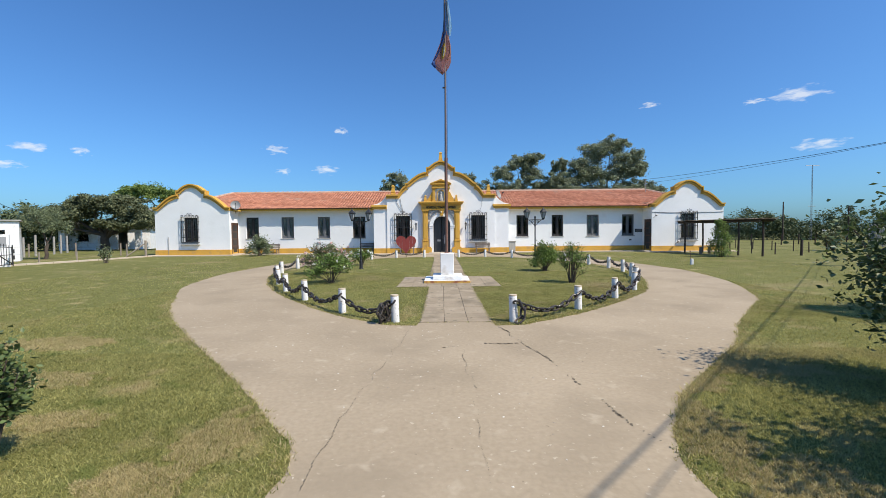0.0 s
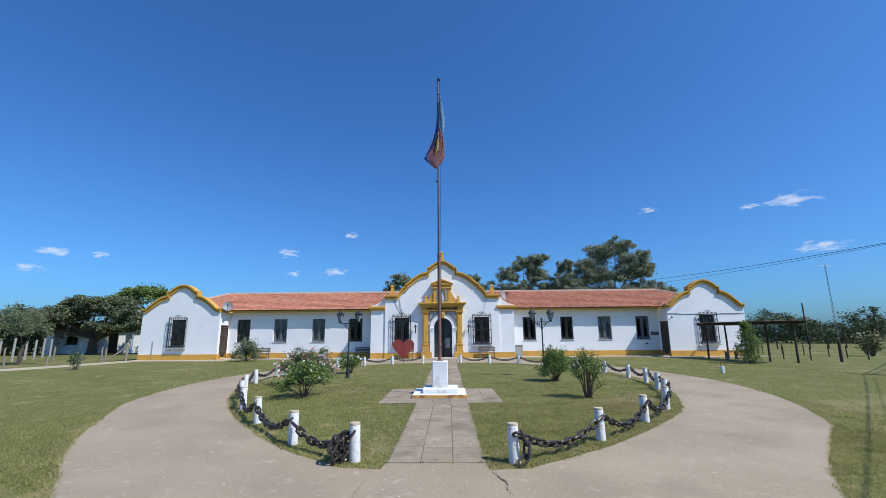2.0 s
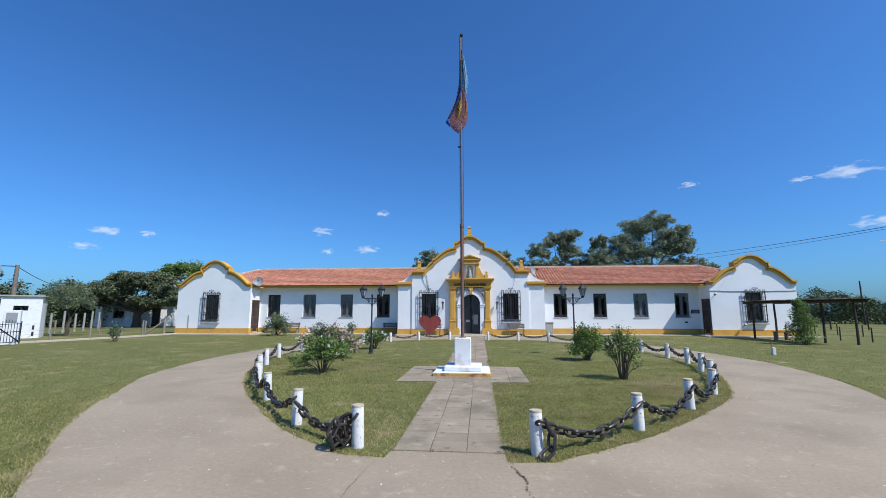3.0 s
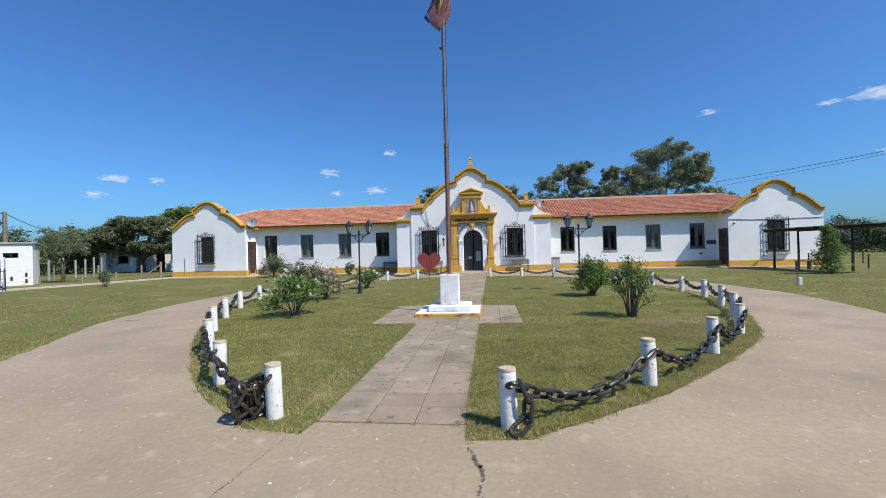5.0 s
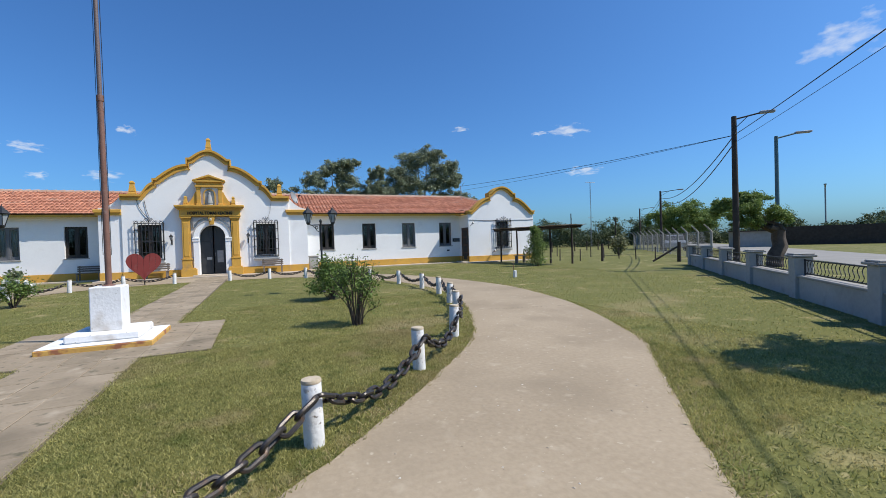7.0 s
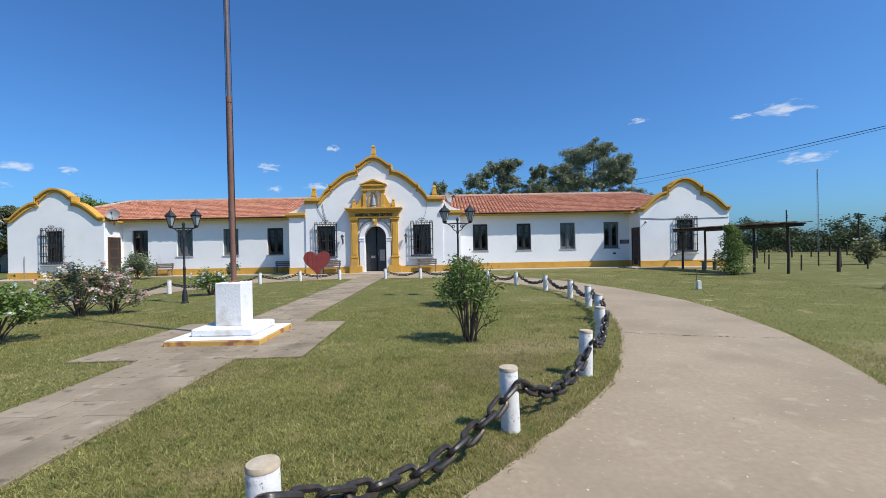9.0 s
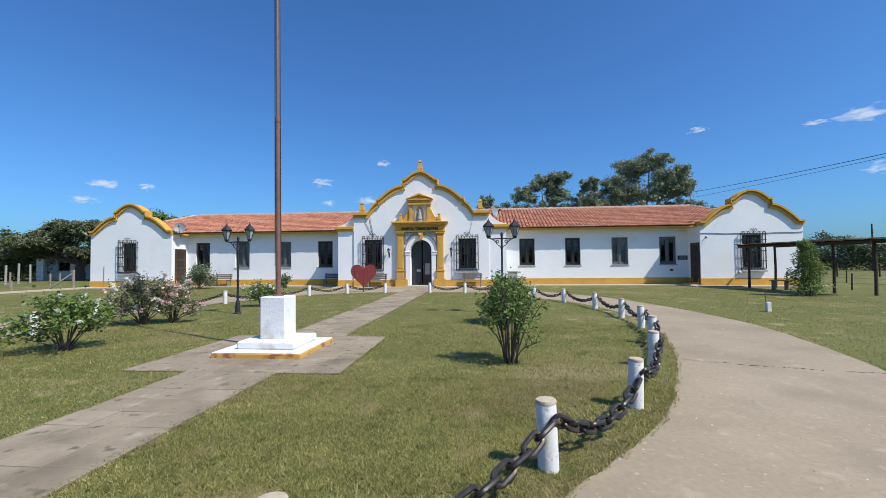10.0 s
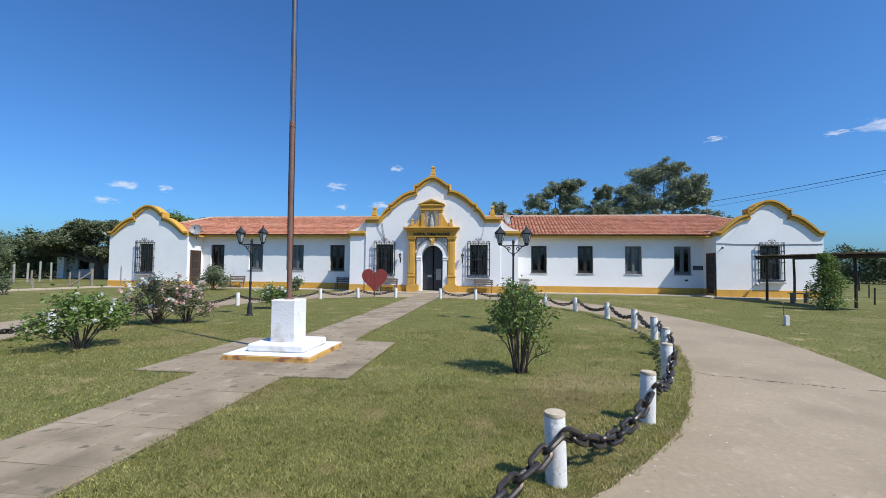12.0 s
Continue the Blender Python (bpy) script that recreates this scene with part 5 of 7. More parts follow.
# ---- plants ----
def leaf_cloud(name, points, size, mat, parent, seed, flat=0.5, aspect=0.55, kind=""):
    """Many small folded leaves at the points (numpy n x 3)."""
    rng = np.random.default_rng(seed)
    n = len(points)
    d = rng.normal(size=(n, 3))
    d[:, 2] *= flat
    d /= np.linalg.norm(d, axis=1, keepdims=True)
    e = rng.normal(size=(n, 3))
    e -= d * (e * d).sum(1, keepdims=True)
    e /= np.linalg.norm(e, axis=1, keepdims=True)
    nrm = np.cross(d, e)
    s = size * rng.uniform(0.6, 1.35, (n, 1))
    p = np.asarray(points)
    v = np.empty((n, 4, 3))
    v[:, 0] = p - d * s * 0.5
    v[:, 1] = p + e * s * aspect * 0.5 + nrm * s * 0.12
    v[:, 2] = p + d * s * 0.5
    v[:, 3] = p - e * s * aspect * 0.5 + nrm * s * 0.12
    me = bpy.data.meshes.new(name)
    me.vertices.add(4 * n)
    me.vertices.foreach_set("co", v.reshape(-1))
    idx = np.arange(4 * n).reshape(n, 4)
    tri = np.stack([idx[:, [0, 1, 2]], idx[:, [0, 2, 3]]], 1).reshape(-1)
    me.loops.add(6 * n)
    me.loops.foreach_set("vertex_index", tri)
    me.polygons.add(2 * n)
    me.polygons.foreach_set("loop_start", np.arange(0, 6 * n, 3))
    me.update(calc_edges=True)
    me.validate()
    me.materials.append(mat)
    ob = new(name, me)
    if parent:
        ob.parent = parent
    if kind:
        tagged(ob, kind=kind)
    return ob


def clump_points(blobs, per, seed, hollow=0.55):
    """Points in shells of ellipsoid clumps: (x, y, z, rx, ry, rz)."""
    rng = np.random.default_rng(seed)
    out = []
    for x, y, z, rx, ry, rz in blobs:
        d = rng.normal(size=(per, 3))
        d /= np.linalg.norm(d, axis=1, keepdims=True)
        q = rng.uniform(hollow, 1.0, (per, 1)) * (1 + 0.22 * np.sin(5 * d[:, :1] + x) * np.cos(4 * d[:, 1:2] + y))
        out.append(d * q * (rx, ry, rz) + (x, y, z))
    return np.concatenate(out)


def limb(bm, a, b, r0, r1, bend, seg=7, n=5, rng=random):
    a, b = Vector(a), Vector(b)
    pts = []
    for i in range(n + 1):
        t = i / n
        p = a.lerp(b, t)
        w = math.sin(t * math.pi) * bend
        pts.append(p + Vector((rng.uniform(-w, w), rng.uniform(-w, w), 0)))
    add_ring_tube(bm, pts, [r0 + (r1 - r0) * i / n for i in range(n + 1)], seg)


def shrub(name, label, x, y, h, r, leaves, size, mat, seed, flowers=(), stem_n=9, low=0.15, top_heavy=0.5, squash=1.0, category="shrub"):
    rng = random.Random(seed)
    s = thing(name, label, category, pose(x, y, 0))
    tips = []
    stems = bmesh.new()
    for k in range(stem_n):
        a = rng.uniform(0, math.tau)
        q = r * math.sqrt(rng.uniform(0.05, 1)) * 0.85
        z = h * rng.uniform(0.62, 0.98) * (1 - 0.25 * (q / r) ** 2)
        tip = (q * math.cos(a), q * math.sin(a) * squash, z)
        limb(stems, (0.05 * math.cos(a), 0.05 * math.sin(a), -0.02), tip, 0.016, 0.005, 0.07, 5, 5, rng)
        tips.append(tip)
        for _ in range(2):
            t = rng.uniform(0.45, 0.8)
            b = (tip[0] * t + rng.uniform(-0.3, 0.3) * r, tip[1] * t + rng.uniform(-0.3, 0.3) * r, z * t + rng.uniform(0.0, 0.25) * h)
            limb(stems, (tip[0] * t, tip[1] * t, z * t), b, 0.008, 0.004, 0.03, 4, 3, rng)
            tips.append(b)
    part("stem", stems, M_BARK, s)
    nr = np.random.default_rng(seed)
    pts = []
    per = leaves // len(tips)
    for tx, ty, tz in tips:
        m = per
        t = nr.uniform(low, 1.04, (m, 1)) ** top_heavy
        spread = 0.17 * r + 0.10 * h
        pts.append(np.array((tx, ty, tz)) * t + nr.normal(size=(m, 3)) * spread * 0.55 * (0.5 + t * 0.5))
    pts = np.concatenate(pts)
    pts[:, 2] = np.maximum(pts[:, 2], 0.03)
    leaf_cloud("foliage", pts, size, mat, s, seed)
    bloom(s, tips, flowers, r, rng, nr, seed)
    return s


def bloom(s, tips, flowers, r, rng, nr, seed):
    for fm, fn, fs in flowers:
        for k in range(fn):
            tx, ty, tz = tips[rng.randrange(len(tips))]
            c = np.array((tx, ty, tz)) + nr.normal(size=3) * 0.10 * r + (0, 0, 0.05)
            leaf_cloud("flower", c + nr.normal(size=(16, 3)) * fs * 0.36, fs, fm, s, seed + k, 1.0, 0.9)


def cane_bush(name, label, x, y, h, r, canes, leaves, size, mat, seed, flowers=(), skirt=0.25, foot=0.06, twigs=3, reach=0.8, puff=0.085):
    """Canes that fan out from one foot to a dome of twigs, with leaves on their outer part only."""
    rng = random.Random(seed)
    nr = np.random.default_rng(seed)
    s = thing(name, label, "shrub", pose(x, y, 0))
    stems = bmesh.new()
    tips, pts = [], []
    for k in range(canes):
        a = math.tau * (k + rng.uniform(-0.4, 0.4)) / canes * 2.4
        e = rng.uniform(0.0, 1.0) ** 0.8
        q = r * math.sqrt(1 - e * e * 0.97) * rng.uniform(0.7, 1.0)
        z = h * (skirt + (1 - skirt) * e) * rng.uniform(0.86, 1.02)
        tip = Vector((q * math.cos(a), q * math.sin(a), z))
        start = Vector((foot * math.cos(a) * rng.random(), foot * math.sin(a) * rng.random(), -0.03))
        knee = Vector((tip.x * 0.45, tip.y * 0.45, z * rng.uniform(0.5, 0.68)))
        line = [start, start.lerp(knee, 0.5) + Vector((0, 0, 0.03)), knee, knee.lerp(tip, 0.55), tip]
        add_ring_tube(stems, line, [0.014, 0.011, 0.009, 0.006, 0.004], 5)
        ends = [(knee, tip)]
        for _ in range(twigs):
            t = rng.uniform(0.1, 0.75)
            b0 = knee.lerp(tip, t)
            b1 = b0 + Vector((rng.uniform(-0.3, 0.3) * r, rng.uniform(-0.3, 0.3) * r, rng.uniform(0.0, 0.22) * h))
            limb(stems, b0, b1, 0.006, 0.003, 0.02, 4, 2, rng)
            ends.append((b0, b1))
        per = leaves // (canes * len(ends))
        for b0, b1 in ends:
            tips.append(b1)
            t = nr.uniform(1 - reach, 1.05, (per, 1)) ** 0.8
            pts.append(np.array(b0) * (1 - t) + np.array(b1) * t + nr.normal(size=(per, 3)) * puff * (0.6 + 0.5 * t))
    part("stem", stems, M_BARK, s)
    pts = np.concatenate(pts)
    pts[:, 2] = np.maximum(pts[:, 2], 0.05)
    leaf_cloud("foliage", pts, size, mat, s, seed)
    bloom(s, tips, flowers, r, rng, nr, seed)
    return s


cane_bush("green_shrub", "airy green shrub with bare lower stems", 3.72, -0.2, 1.30, 0.60, 24, 2100, 0.052, M_LEAF, 11, skirt=0.2, foot=0.1, twigs=5, reach=0.95, puff=0.05)
cane_bush("green_shrub", "dense bright green shrub on the lawn", 3.87, 3.72, 1.10, 0.66, 26, 6500, 0.060, M_LEAF, 12, skirt=0.32, reach=0.95, puff=0.08)
cane_bush("rose_bush", "low spreading rose bush with white flowers", -3.54, 0.27, 0.98, 0.86, 17, 2000, 0.078, M_LEAF, 13, ((M_PETALWHITE, 9, 0.05),), skirt=0.30, reach=0.85, puff=0.075)
cane_bush("rose_bush", "rose bush covered in pink and cream flowers", -4.68, 3.22, 1.25, 0.82, 26, 3200, 0.062, M_LEAFROSE, 14, ((M_PETALPINK, 34, 0.06), (M_PETALWHITE, 30, 0.06)), skirt=0.24, reach=0.9, puff=0.075)
cane_bush("rose_bush", "rose bush covered in pink flowers", -4.14, 3.52, 1.08, 0.56, 20, 2000, 0.060, M_LEAFROSE, 15, ((M_PETALPINK, 46, 0.056), (M_PETALWHITE, 22, 0.055)), skirt=0.24, reach=0.9, puff=0.075)
cane_bush("rose_bush", "small rose bush with white flowers", -3.95, 7.38, 0.85, 0.62, 14, 1900, 0.07, M_LEAF, 16, ((M_PETALWHITE, 22, 0.065),), skirt=0.3)
cane_bush("sage_shrub", "rounded grey-green shrub before the facade", -12.9, 16.9, 1.38, 1.0, 22, 3600, 0.11, M_LEAFSAGE, 17, skirt=0.25, reach=1.0, puff=0.12)
shrub("small_palm", "small yellow-green spiky plant by the wall", -8.1, 17.6, 0.85, 0.4, 500, 0.16, M_LEAFSAGE, 18, stem_n=8, low=0.4)
cane_bush("dark_shrub", "small dark leafy shrub near the entrance drive", -3.1, -10.1, 0.88, 0.30, 16, 2800, 0.05, M_LEAFHIB, 19, skirt=0.25, puff=0.05)
shrub("hibiscus", "tall dark leafy hibiscus with pink flowers", 4.6, -9.0, 1.88, 0.92, 15000, 0.066, M_LEAFHIB, 20, ((M_PETALPINK, 14, 0.085),), stem_n=20, low=0.25)
shrub("hibiscus", "tall dark leafy shrub beside the drive", 3.95, -10.8, 2.0, 1.1, 13000, 0.085, M_LEAFHIB, 21, stem_n=22, low=0.25)
shrub("young_tree", "spindly young tree in the grass", -18.6, 10.6, 1.0, 0.4, 420, 0.11, M_LEAFSAGE, 22, stem_n=8, low=0.5)


def tree(name, label, x, y, trunk_h, blobs, per, size, leaf, bark, seed, r=0.25, hollow=0.4, flat=0.6):
    t = thing(name, label, "tree", pose(x, y, 0))
    rng = random.Random(seed)
    bm = bmesh.new()
    limb(bm, (0, 0, -0.2), (0.2, 0, trunk_h), r, r * 0.72, 0.15, 9, 5, rng)
    for b in blobs:
        limb(bm, (0.2, 0, trunk_h * rng.uniform(0.75, 1.0)), (b[0], b[1], b[2]), r * 0.45, r * 0.08, 0.25, 6, 5, rng)
    part("trunk", bm, bark, t, smooth=True)
    small = []
    for bx, by, bz, rx, ry, rz in blobs:
        for _ in range(30):
            a, q = rng.uniform(0, math.tau), rng.uniform(0.25, 1.05)
            u = rng.uniform(-0.75, 0.85)
            small.append((bx + rx * q * math.cos(a) * math.sqrt(1 - u * u), by + ry * q * math.sin(a) * math.sqrt(1 - u * u), bz + rz * u * q, rx * rng.uniform(0.20, 0.40), ry * rng.uniform(0.20, 0.40), rz * rng.uniform(0.20, 0.40)))
    extra = clump_points([(q[0], q[1], q[2], q[3] * 1.0, q[4] * 1.0, q[5] * 1.0) for q in blobs], per * 5, seed + 1, 0.3)
    leaf_cloud("foliage", extra, size * 0.6, leaf, t, seed + 2, flat)
    leaf_cloud("crown", clump_points(small, int(per * 1.5), seed, 0.15), size * 0.68, leaf, t, seed, flat)
    return t


# gum trees behind the roof
tree("eucalyptus", "tall dense eucalyptus rising behind the roof", 23.5, 50, 6.5, [(-0.4, 0, 12.9, 3.0, 2.6, 1.9), (1.3, 0, 14.0, 2.2, 2.0, 1.4), (-3.2, 0, 11.0, 2.2, 2.1, 1.6), (-4.6, 0, 9.0, 1.9, 1.8, 1.3), (3.6, 0, 12.2, 2.3, 2.1, 1.6), (5.0, 0, 10.4, 1.9, 1.8, 1.3), (2.6, 0, 9.8, 2.4, 2.2, 1.6), (-1.2, 0, 9.6, 3.2, 2.8, 1.9), (-3.9, 0, 7.2, 2.2, 2, 1.4), (1.0, 0, 7.6, 3.0, 2, 1.5), (5.2, 0, 7.8, 2.2, 2, 1.1), (7.4, 0, 7.4, 1.6, 1.6, 0.9)], 150, 0.34, M_LEAFEUC, M_EUCBARK, 31, 0.38)
tree("eucalyptus", "open-crowned eucalyptus behind the roof", 10.6, 50, 6.0, [(0.6, 0, 11.6, 1.8, 1.7, 1.3), (2.5, 0, 12.0, 1.6, 1.6, 1.1), (-1.8, 0, 9.9, 2.0, 1.9, 1.4), (2.7, 0, 9.9, 2.0, 1.9, 1.4), (-3.2, 0, 7.8, 2.0, 2, 1.4), (0.2, 0, 8.0, 2.4, 2, 1.5), (3.6, 0, 8.0, 1.4, 1.6, 1.2)], 105, 0.34, M_LEAFEUC, M_EUCBARK, 32, 0.3)
tree("eucalyptus", "narrow eucalyptus between taller trees", 16.8, 49, 5.5, [(0, 0, 11.0, 1.2, 1.2, 1.1), (-0.3, 0, 8.8, 1.9, 1.6, 1.4), (0.4, 0, 7.4, 1.8, 1.6, 1.1)], 150, 0.32, M_LEAFEUC, M_EUCBARK, 33, 0.25)
tree("eucalyptus", "distant thin tree showing over the gable", 3.9, 50, 5.5, [(0, 0, 9.0, 1.3, 1.3, 1.2), (-0.8, 0, 7.6, 1.2, 1.2, 0.9), (1.0, 0, 7.8, 1.0, 1, 0.9)], 70, 0.3, M_LEAFEUC, M_EUCBARK, 34, 0.2)
tree("eucalyptus", "distant thin tree beside the gable", -6.6, 50, 5.5, [(0, 0, 9.6, 1.5, 1.3, 1.1), (-1.4, 0, 8.2, 1.3, 1.2, 1.0), (1.2, 0, 8.2, 1.2, 1.2, 1.0)], 90, 0.3, M_LEAFEUC, M_EUCBARK, 35, 0.2)
tree("broad_tree", "bright green tree top showing over the tiled roof", -40.0, 46, 5.0, [(0, 0, 7.6, 2.6, 2, 1.4), (-3.0, 0, 7.0, 2.2, 2, 1.2), (3.0, 0, 6.8, 2.2, 2, 1.0)], 120, 0.4, M_LEAFMID, M_BARK, 36, 0.3)
# the great dark tree
tree("spreading_tree", "broad dark spreading tree with low limbs", -34.5, 30.5, 1.6, [(0, 0, 4.2, 3.4, 3.2, 1.4), (-3.4, 0, 3.7, 2.8, 2.8, 1.2), (3.2, 0, 3.7, 2.6, 2.6, 1.3), (-1.2, 0, 4.9, 2.1, 2.1, 0.85), (1.9, 0, 4.9, 2.0, 2.0, 0.8), (-5.6, 0, 2.8, 2.0, 2.2, 1.1), (5.2, 0, 2.9, 1.8, 2.0, 1.1), (-2.4, 2, 2.5, 2.4, 1.6, 0.9), (2.4, -1, 2.6, 2.1, 1.6, 0.7)], 170, 0.30, M_LEAFDARK, M_BARK, 37, 0.45)
# bare-limbed tree near the kiosk
tree("bare_tree", "brownish half-bare tree beside the white kiosk", -26.2, 15.2, 1.0, [(0, 0, 2.6, 1.3, 1.3, 0.9), (-0.5, 0, 3.0, 1.0, 1, 0.6), (0.7, 0, 2.2, 0.9, 1, 0.7)], 55, 0.13, M_LEAFSAGE, M_BARK, 38, 0.12)


# ---- pergola corner ----
perg = thing("pergola", "low dark timber pergola with ragged cane roof", "pergola")
for x, y in ((16.5, 16.35), (17.6, 16.15), (17.6, 12.65), (18.2, 11.5)):
    bm = bmesh.new()
    add_ring_tube(bm, [(x, y, -0.1), (x + 0.02, y, 1.0), (x, y, 2.06)], [0.06, 0.055, 0.05], 9)
    part("post", bm, M_DARKWOOD, perg, smooth=True)
for a, b in (((16.2, 16.6), (17.5, 10.8)), ((17.9, 16.5), (18.25, 10.8))):
    bm = bmesh.new()
    add_ring_tube(bm, [(*a, 2.06), (*b, 2.04)], [0.06, 0.055], 8)
    part("beam", bm, M_DARKWOOD, perg)
for k in range(9):
    t = k / 8
    bm = bmesh.new()
    a = Vector((16.1, 16.55, 2.13)).lerp(Vector((17.35, 10.9, 2.10)), t)
    b = Vector((18.1, 16.5, 2.13)).lerp(Vector((18.45, 10.9, 2.10)), t)
    add_rod(bm, a, b, 0.03)
    part("rafter", bm, M_DARKWOOD, perg)
bm = bmesh.new()
rows = []
for j in range(25):
    t = j / 24
    a = Vector((15.95, 16.75, 2.17)).lerp(Vector((17.25, 10.7, 2.16)), t)
    b = Vector((18.25, 16.7, 2.17)).lerp(Vector((18.6, 10.7, 2.16)), t)
    rows.append([bm.verts.new(a.lerp(b, i / 10) + Vector((random.uniform(-0.06, 0.06), random.uniform(-0.05, 0.05), random.uniform(-0.025, 0.035)))) for i in range(11)])
for p, q in zip(rows, rows[1:]):
    for i in range(10):
        bm.faces.new((p[i], p[i + 1], q[i + 1], q[i]))
bmesh.ops.solidify(bm, geom=bm.faces, thickness=0.035)
part("cane_roof", bm, M_GREYWOOD, perg, "ragged grey cane matting")
climber = thing("climber_bush", "tall conical leafy bush climbing the pergola", "shrub", pose(15.75, 11.4, 0))
bm = bmesh.new()
for k in range(7):
    a = k * 0.9
    limb(bm, (0.1 * math.cos(a), 0.1 * math.sin(a), -0.03), (0.28 * math.cos(a), 0.28 * math.sin(a), 1.5 + 0.08 * k), 0.02, 0.006, 0.08, 5, 5, random.Random(41 + k))
part("stem", bm, M_BARK, climber)
leaf_cloud("foliage", clump_points([(0.05, 0, 0.36, 0.72, 0.62, 0.36), (-0.1, 0.1, 0.75, 0.60, 0.55, 0.40), (0.12, -0.05, 1.05, 0.52, 0.5, 0.40), (-0.08, 0, 1.4, 0.44, 0.42, 0.40), (0.06, 0.05, 1.72, 0.34, 0.34, 0.36), (-0.12, 0, 1.95, 0.22, 0.24, 0.22)], 950, 43, 0.35), 0.085, M_LEAFMID, climber, 41)
tb = thing("low_table", "small wooden table under the pergola", "table", pose(17.0, 14.9, 0))
bm = bmesh.new()
add_box(bm, -0.35, 0.35, -0.2, 0.2, 0.42, 0.46)
part("top", bm, M_BENCH, tb)
for x in (-0.28, 0.28):
    bm = bmesh.new()
    add_box(bm, x - 0.03, x + 0.03, -0.12, 0.12, 0, 0.42)
    part("leg", bm, M_BENCH, tb)
tap = thing("standpipe", "thin garden standpipe beside a white marker block", "standpipe", pose(10.99, 6.1, 0))
bm = bmesh.new()
add_box(bm, -0.055, 0.055, -0.055, 0.055, 0, 0.26)
part("block", bm, M_POST, tap, bevel=0.01)
bm = bmesh.new()
add_rod(bm, (-0.03, 0.03, 0), (-0.05, 0.03, 0.62), 0.012)
add_rod(bm, (-0.05, 0.03, 0.60), (-0.10, 0.03, 0.60), 0.012)
part("pipe", bm, M_POLE, tap)


# ---- boundary walls ----
def boundary_wall(label, start, end, pitch, first, bar_style=True):
    """Low wall with capped piers and iron railing panels between."""
    w = thing("boundary_wall", label, "garden wall")
    a, b = Vector(start), Vector(end)
    d = (b - a).normalized()
    L = (b - a).length
    ang = math.atan2(d.y, d.x)
    turn = Matrix.Translation((a.x, a.y, 0)) @ Matrix.Rotation(ang, 4, "Z")
    bm = bmesh.new()
    add_box(bm, 0, L, -0.09, 0.09, -0.1, 0.44)
    o = part("wall", bm, M_WALLGREY, w)
    o.matrix_basis = turn
    bm = bmesh.new()
    add_box(bm, 0, L, -0.13, 0.13, 0.44, 0.485)
    o = part("coping", bm, M_CONCPOST, w, bevel=0.01)
    o.matrix_basis = turn
    s = first
    stops = []
    while s < L + 0.1:
        stops.append(s)
        s += pitch
    bm = bmesh.new()
    add_box(bm, -0.17, 0.17, -0.16, 0.16, -0.1, 0.86)
    pier = mesh_of("pier", bm, M_WALLGREY, bevel=0.012)
    bm = bmesh.new()
    add_box(bm, -0.22, 0.22, -0.21, 0.21, 0.86, 0.905)
    add_box(bm, -0.19, 0.19, -0.18, 0.18, 0.905, 0.935)
    cap = mesh_of("pier_cap", bm, M_CONCPOST, bevel=0.01)
    for s in stops:
        p = new("pier", pier)
        p.parent = w
        p.matrix_basis = turn @ Matrix.Translation((s, 0, 0))
        c = new("pier_cap", cap)
        c.parent = p
    for s0, s1 in zip(stops, stops[1:]):
        bm = bmesh.new()
        x0, x1 = s0 + 0.2, s1 - 0.2
        for z in (0.53, 0.80):
            add_box(bm, x0, x1, -0.012, 0.012, z - 0.012, z + 0.012)
        add_box(bm, x0, x0 + 0.025, -0.012, 0.012, 0.49, 0.82)
        add_box(bm, x1 - 0.025, x1, -0.012, 0.012, 0.49, 0.82)
        n = int((x1 - x0) / 0.14)
        for k in range(1, n):
            x = x0 + (x1 - x0) * k / n
            pts = [(x - 0.05 + 0.05 * math.sin(t * math.tau) + 0.1 * t, 0, 0.53 + 0.27 * t) for t in [i / 7 for i in range(8)]]
            add_ring_tube(bm, pts, [0.008] * 8, 5)
        o = part("railing", bm, M_IRON, w, "rusty wavy iron railing")
        o.matrix_basis = turn
    return w


boundary_wall("low stained white wall with capped piers and wavy railings", (20.85, 6.3), (6.9, -8.35), 2.92, 0.27)
boundary_wall("low white wall with capped piers and iron railings", (-20.75, 6.6), (-7.6, -6.4), 2.9, 0.0)

# gate at the left wall
gate = thing("iron_gate", "open wrought-iron gate with spiked bars", "gate", pose(-20.95, 6.75, 0, 0, 0, 101))
bm = bmesh.new()
for k in range(9):
    x = 0.1 + 0.155 * k
    add_rod(bm, (x, 0, 0.12), (x, 0, 1.02 + 0.16 * math.sin(k / 8 * math.pi)), 0.012)
part("bars", bm, M_IRON, gate)
bm = bmesh.new()
for z in (0.15, 0.62, 0.98):
    add_box(bm, 0.05, 1.4, -0.015, 0.015, z - 0.015, z + 0.015)
add_rod(bm, (0.1, 0, 0.9), (1.38, 0, 0.15), 0.025)
for x in (0.05, 1.4):
    add_rod(bm, (x, 0, 0.05), (x, 0, 1.1), 0.022)
part("gate_frame", bm, M_IRON, gate)
gp = thing("gate_pier", "square white-painted gate pier", "pier", pose(-20.95, 6.45, 0))
bm = bmesh.new()
add_box(bm, -0.24, 0.24, -0.24, 0.24, -0.1, 1.08)
part("shaft", bm, M_PLINTH, gp, bevel=0.02)
bm = bmesh.new()
add_box(bm, -0.28, 0.28, -0.28, 0.28, 1.08, 1.14)
part("cap", bm, M_CONCPOST, gp, bevel=0.01)
mp = thing("meter_pillar", "white meter pillar with a small cabinet", "meter box", pose(-22.0, 8.35, 0, 0, 0, 40))
bm = bmesh.new()
add_box(bm, -0.3, 0.3, -0.16, 0.16, -0.1, 1.62)
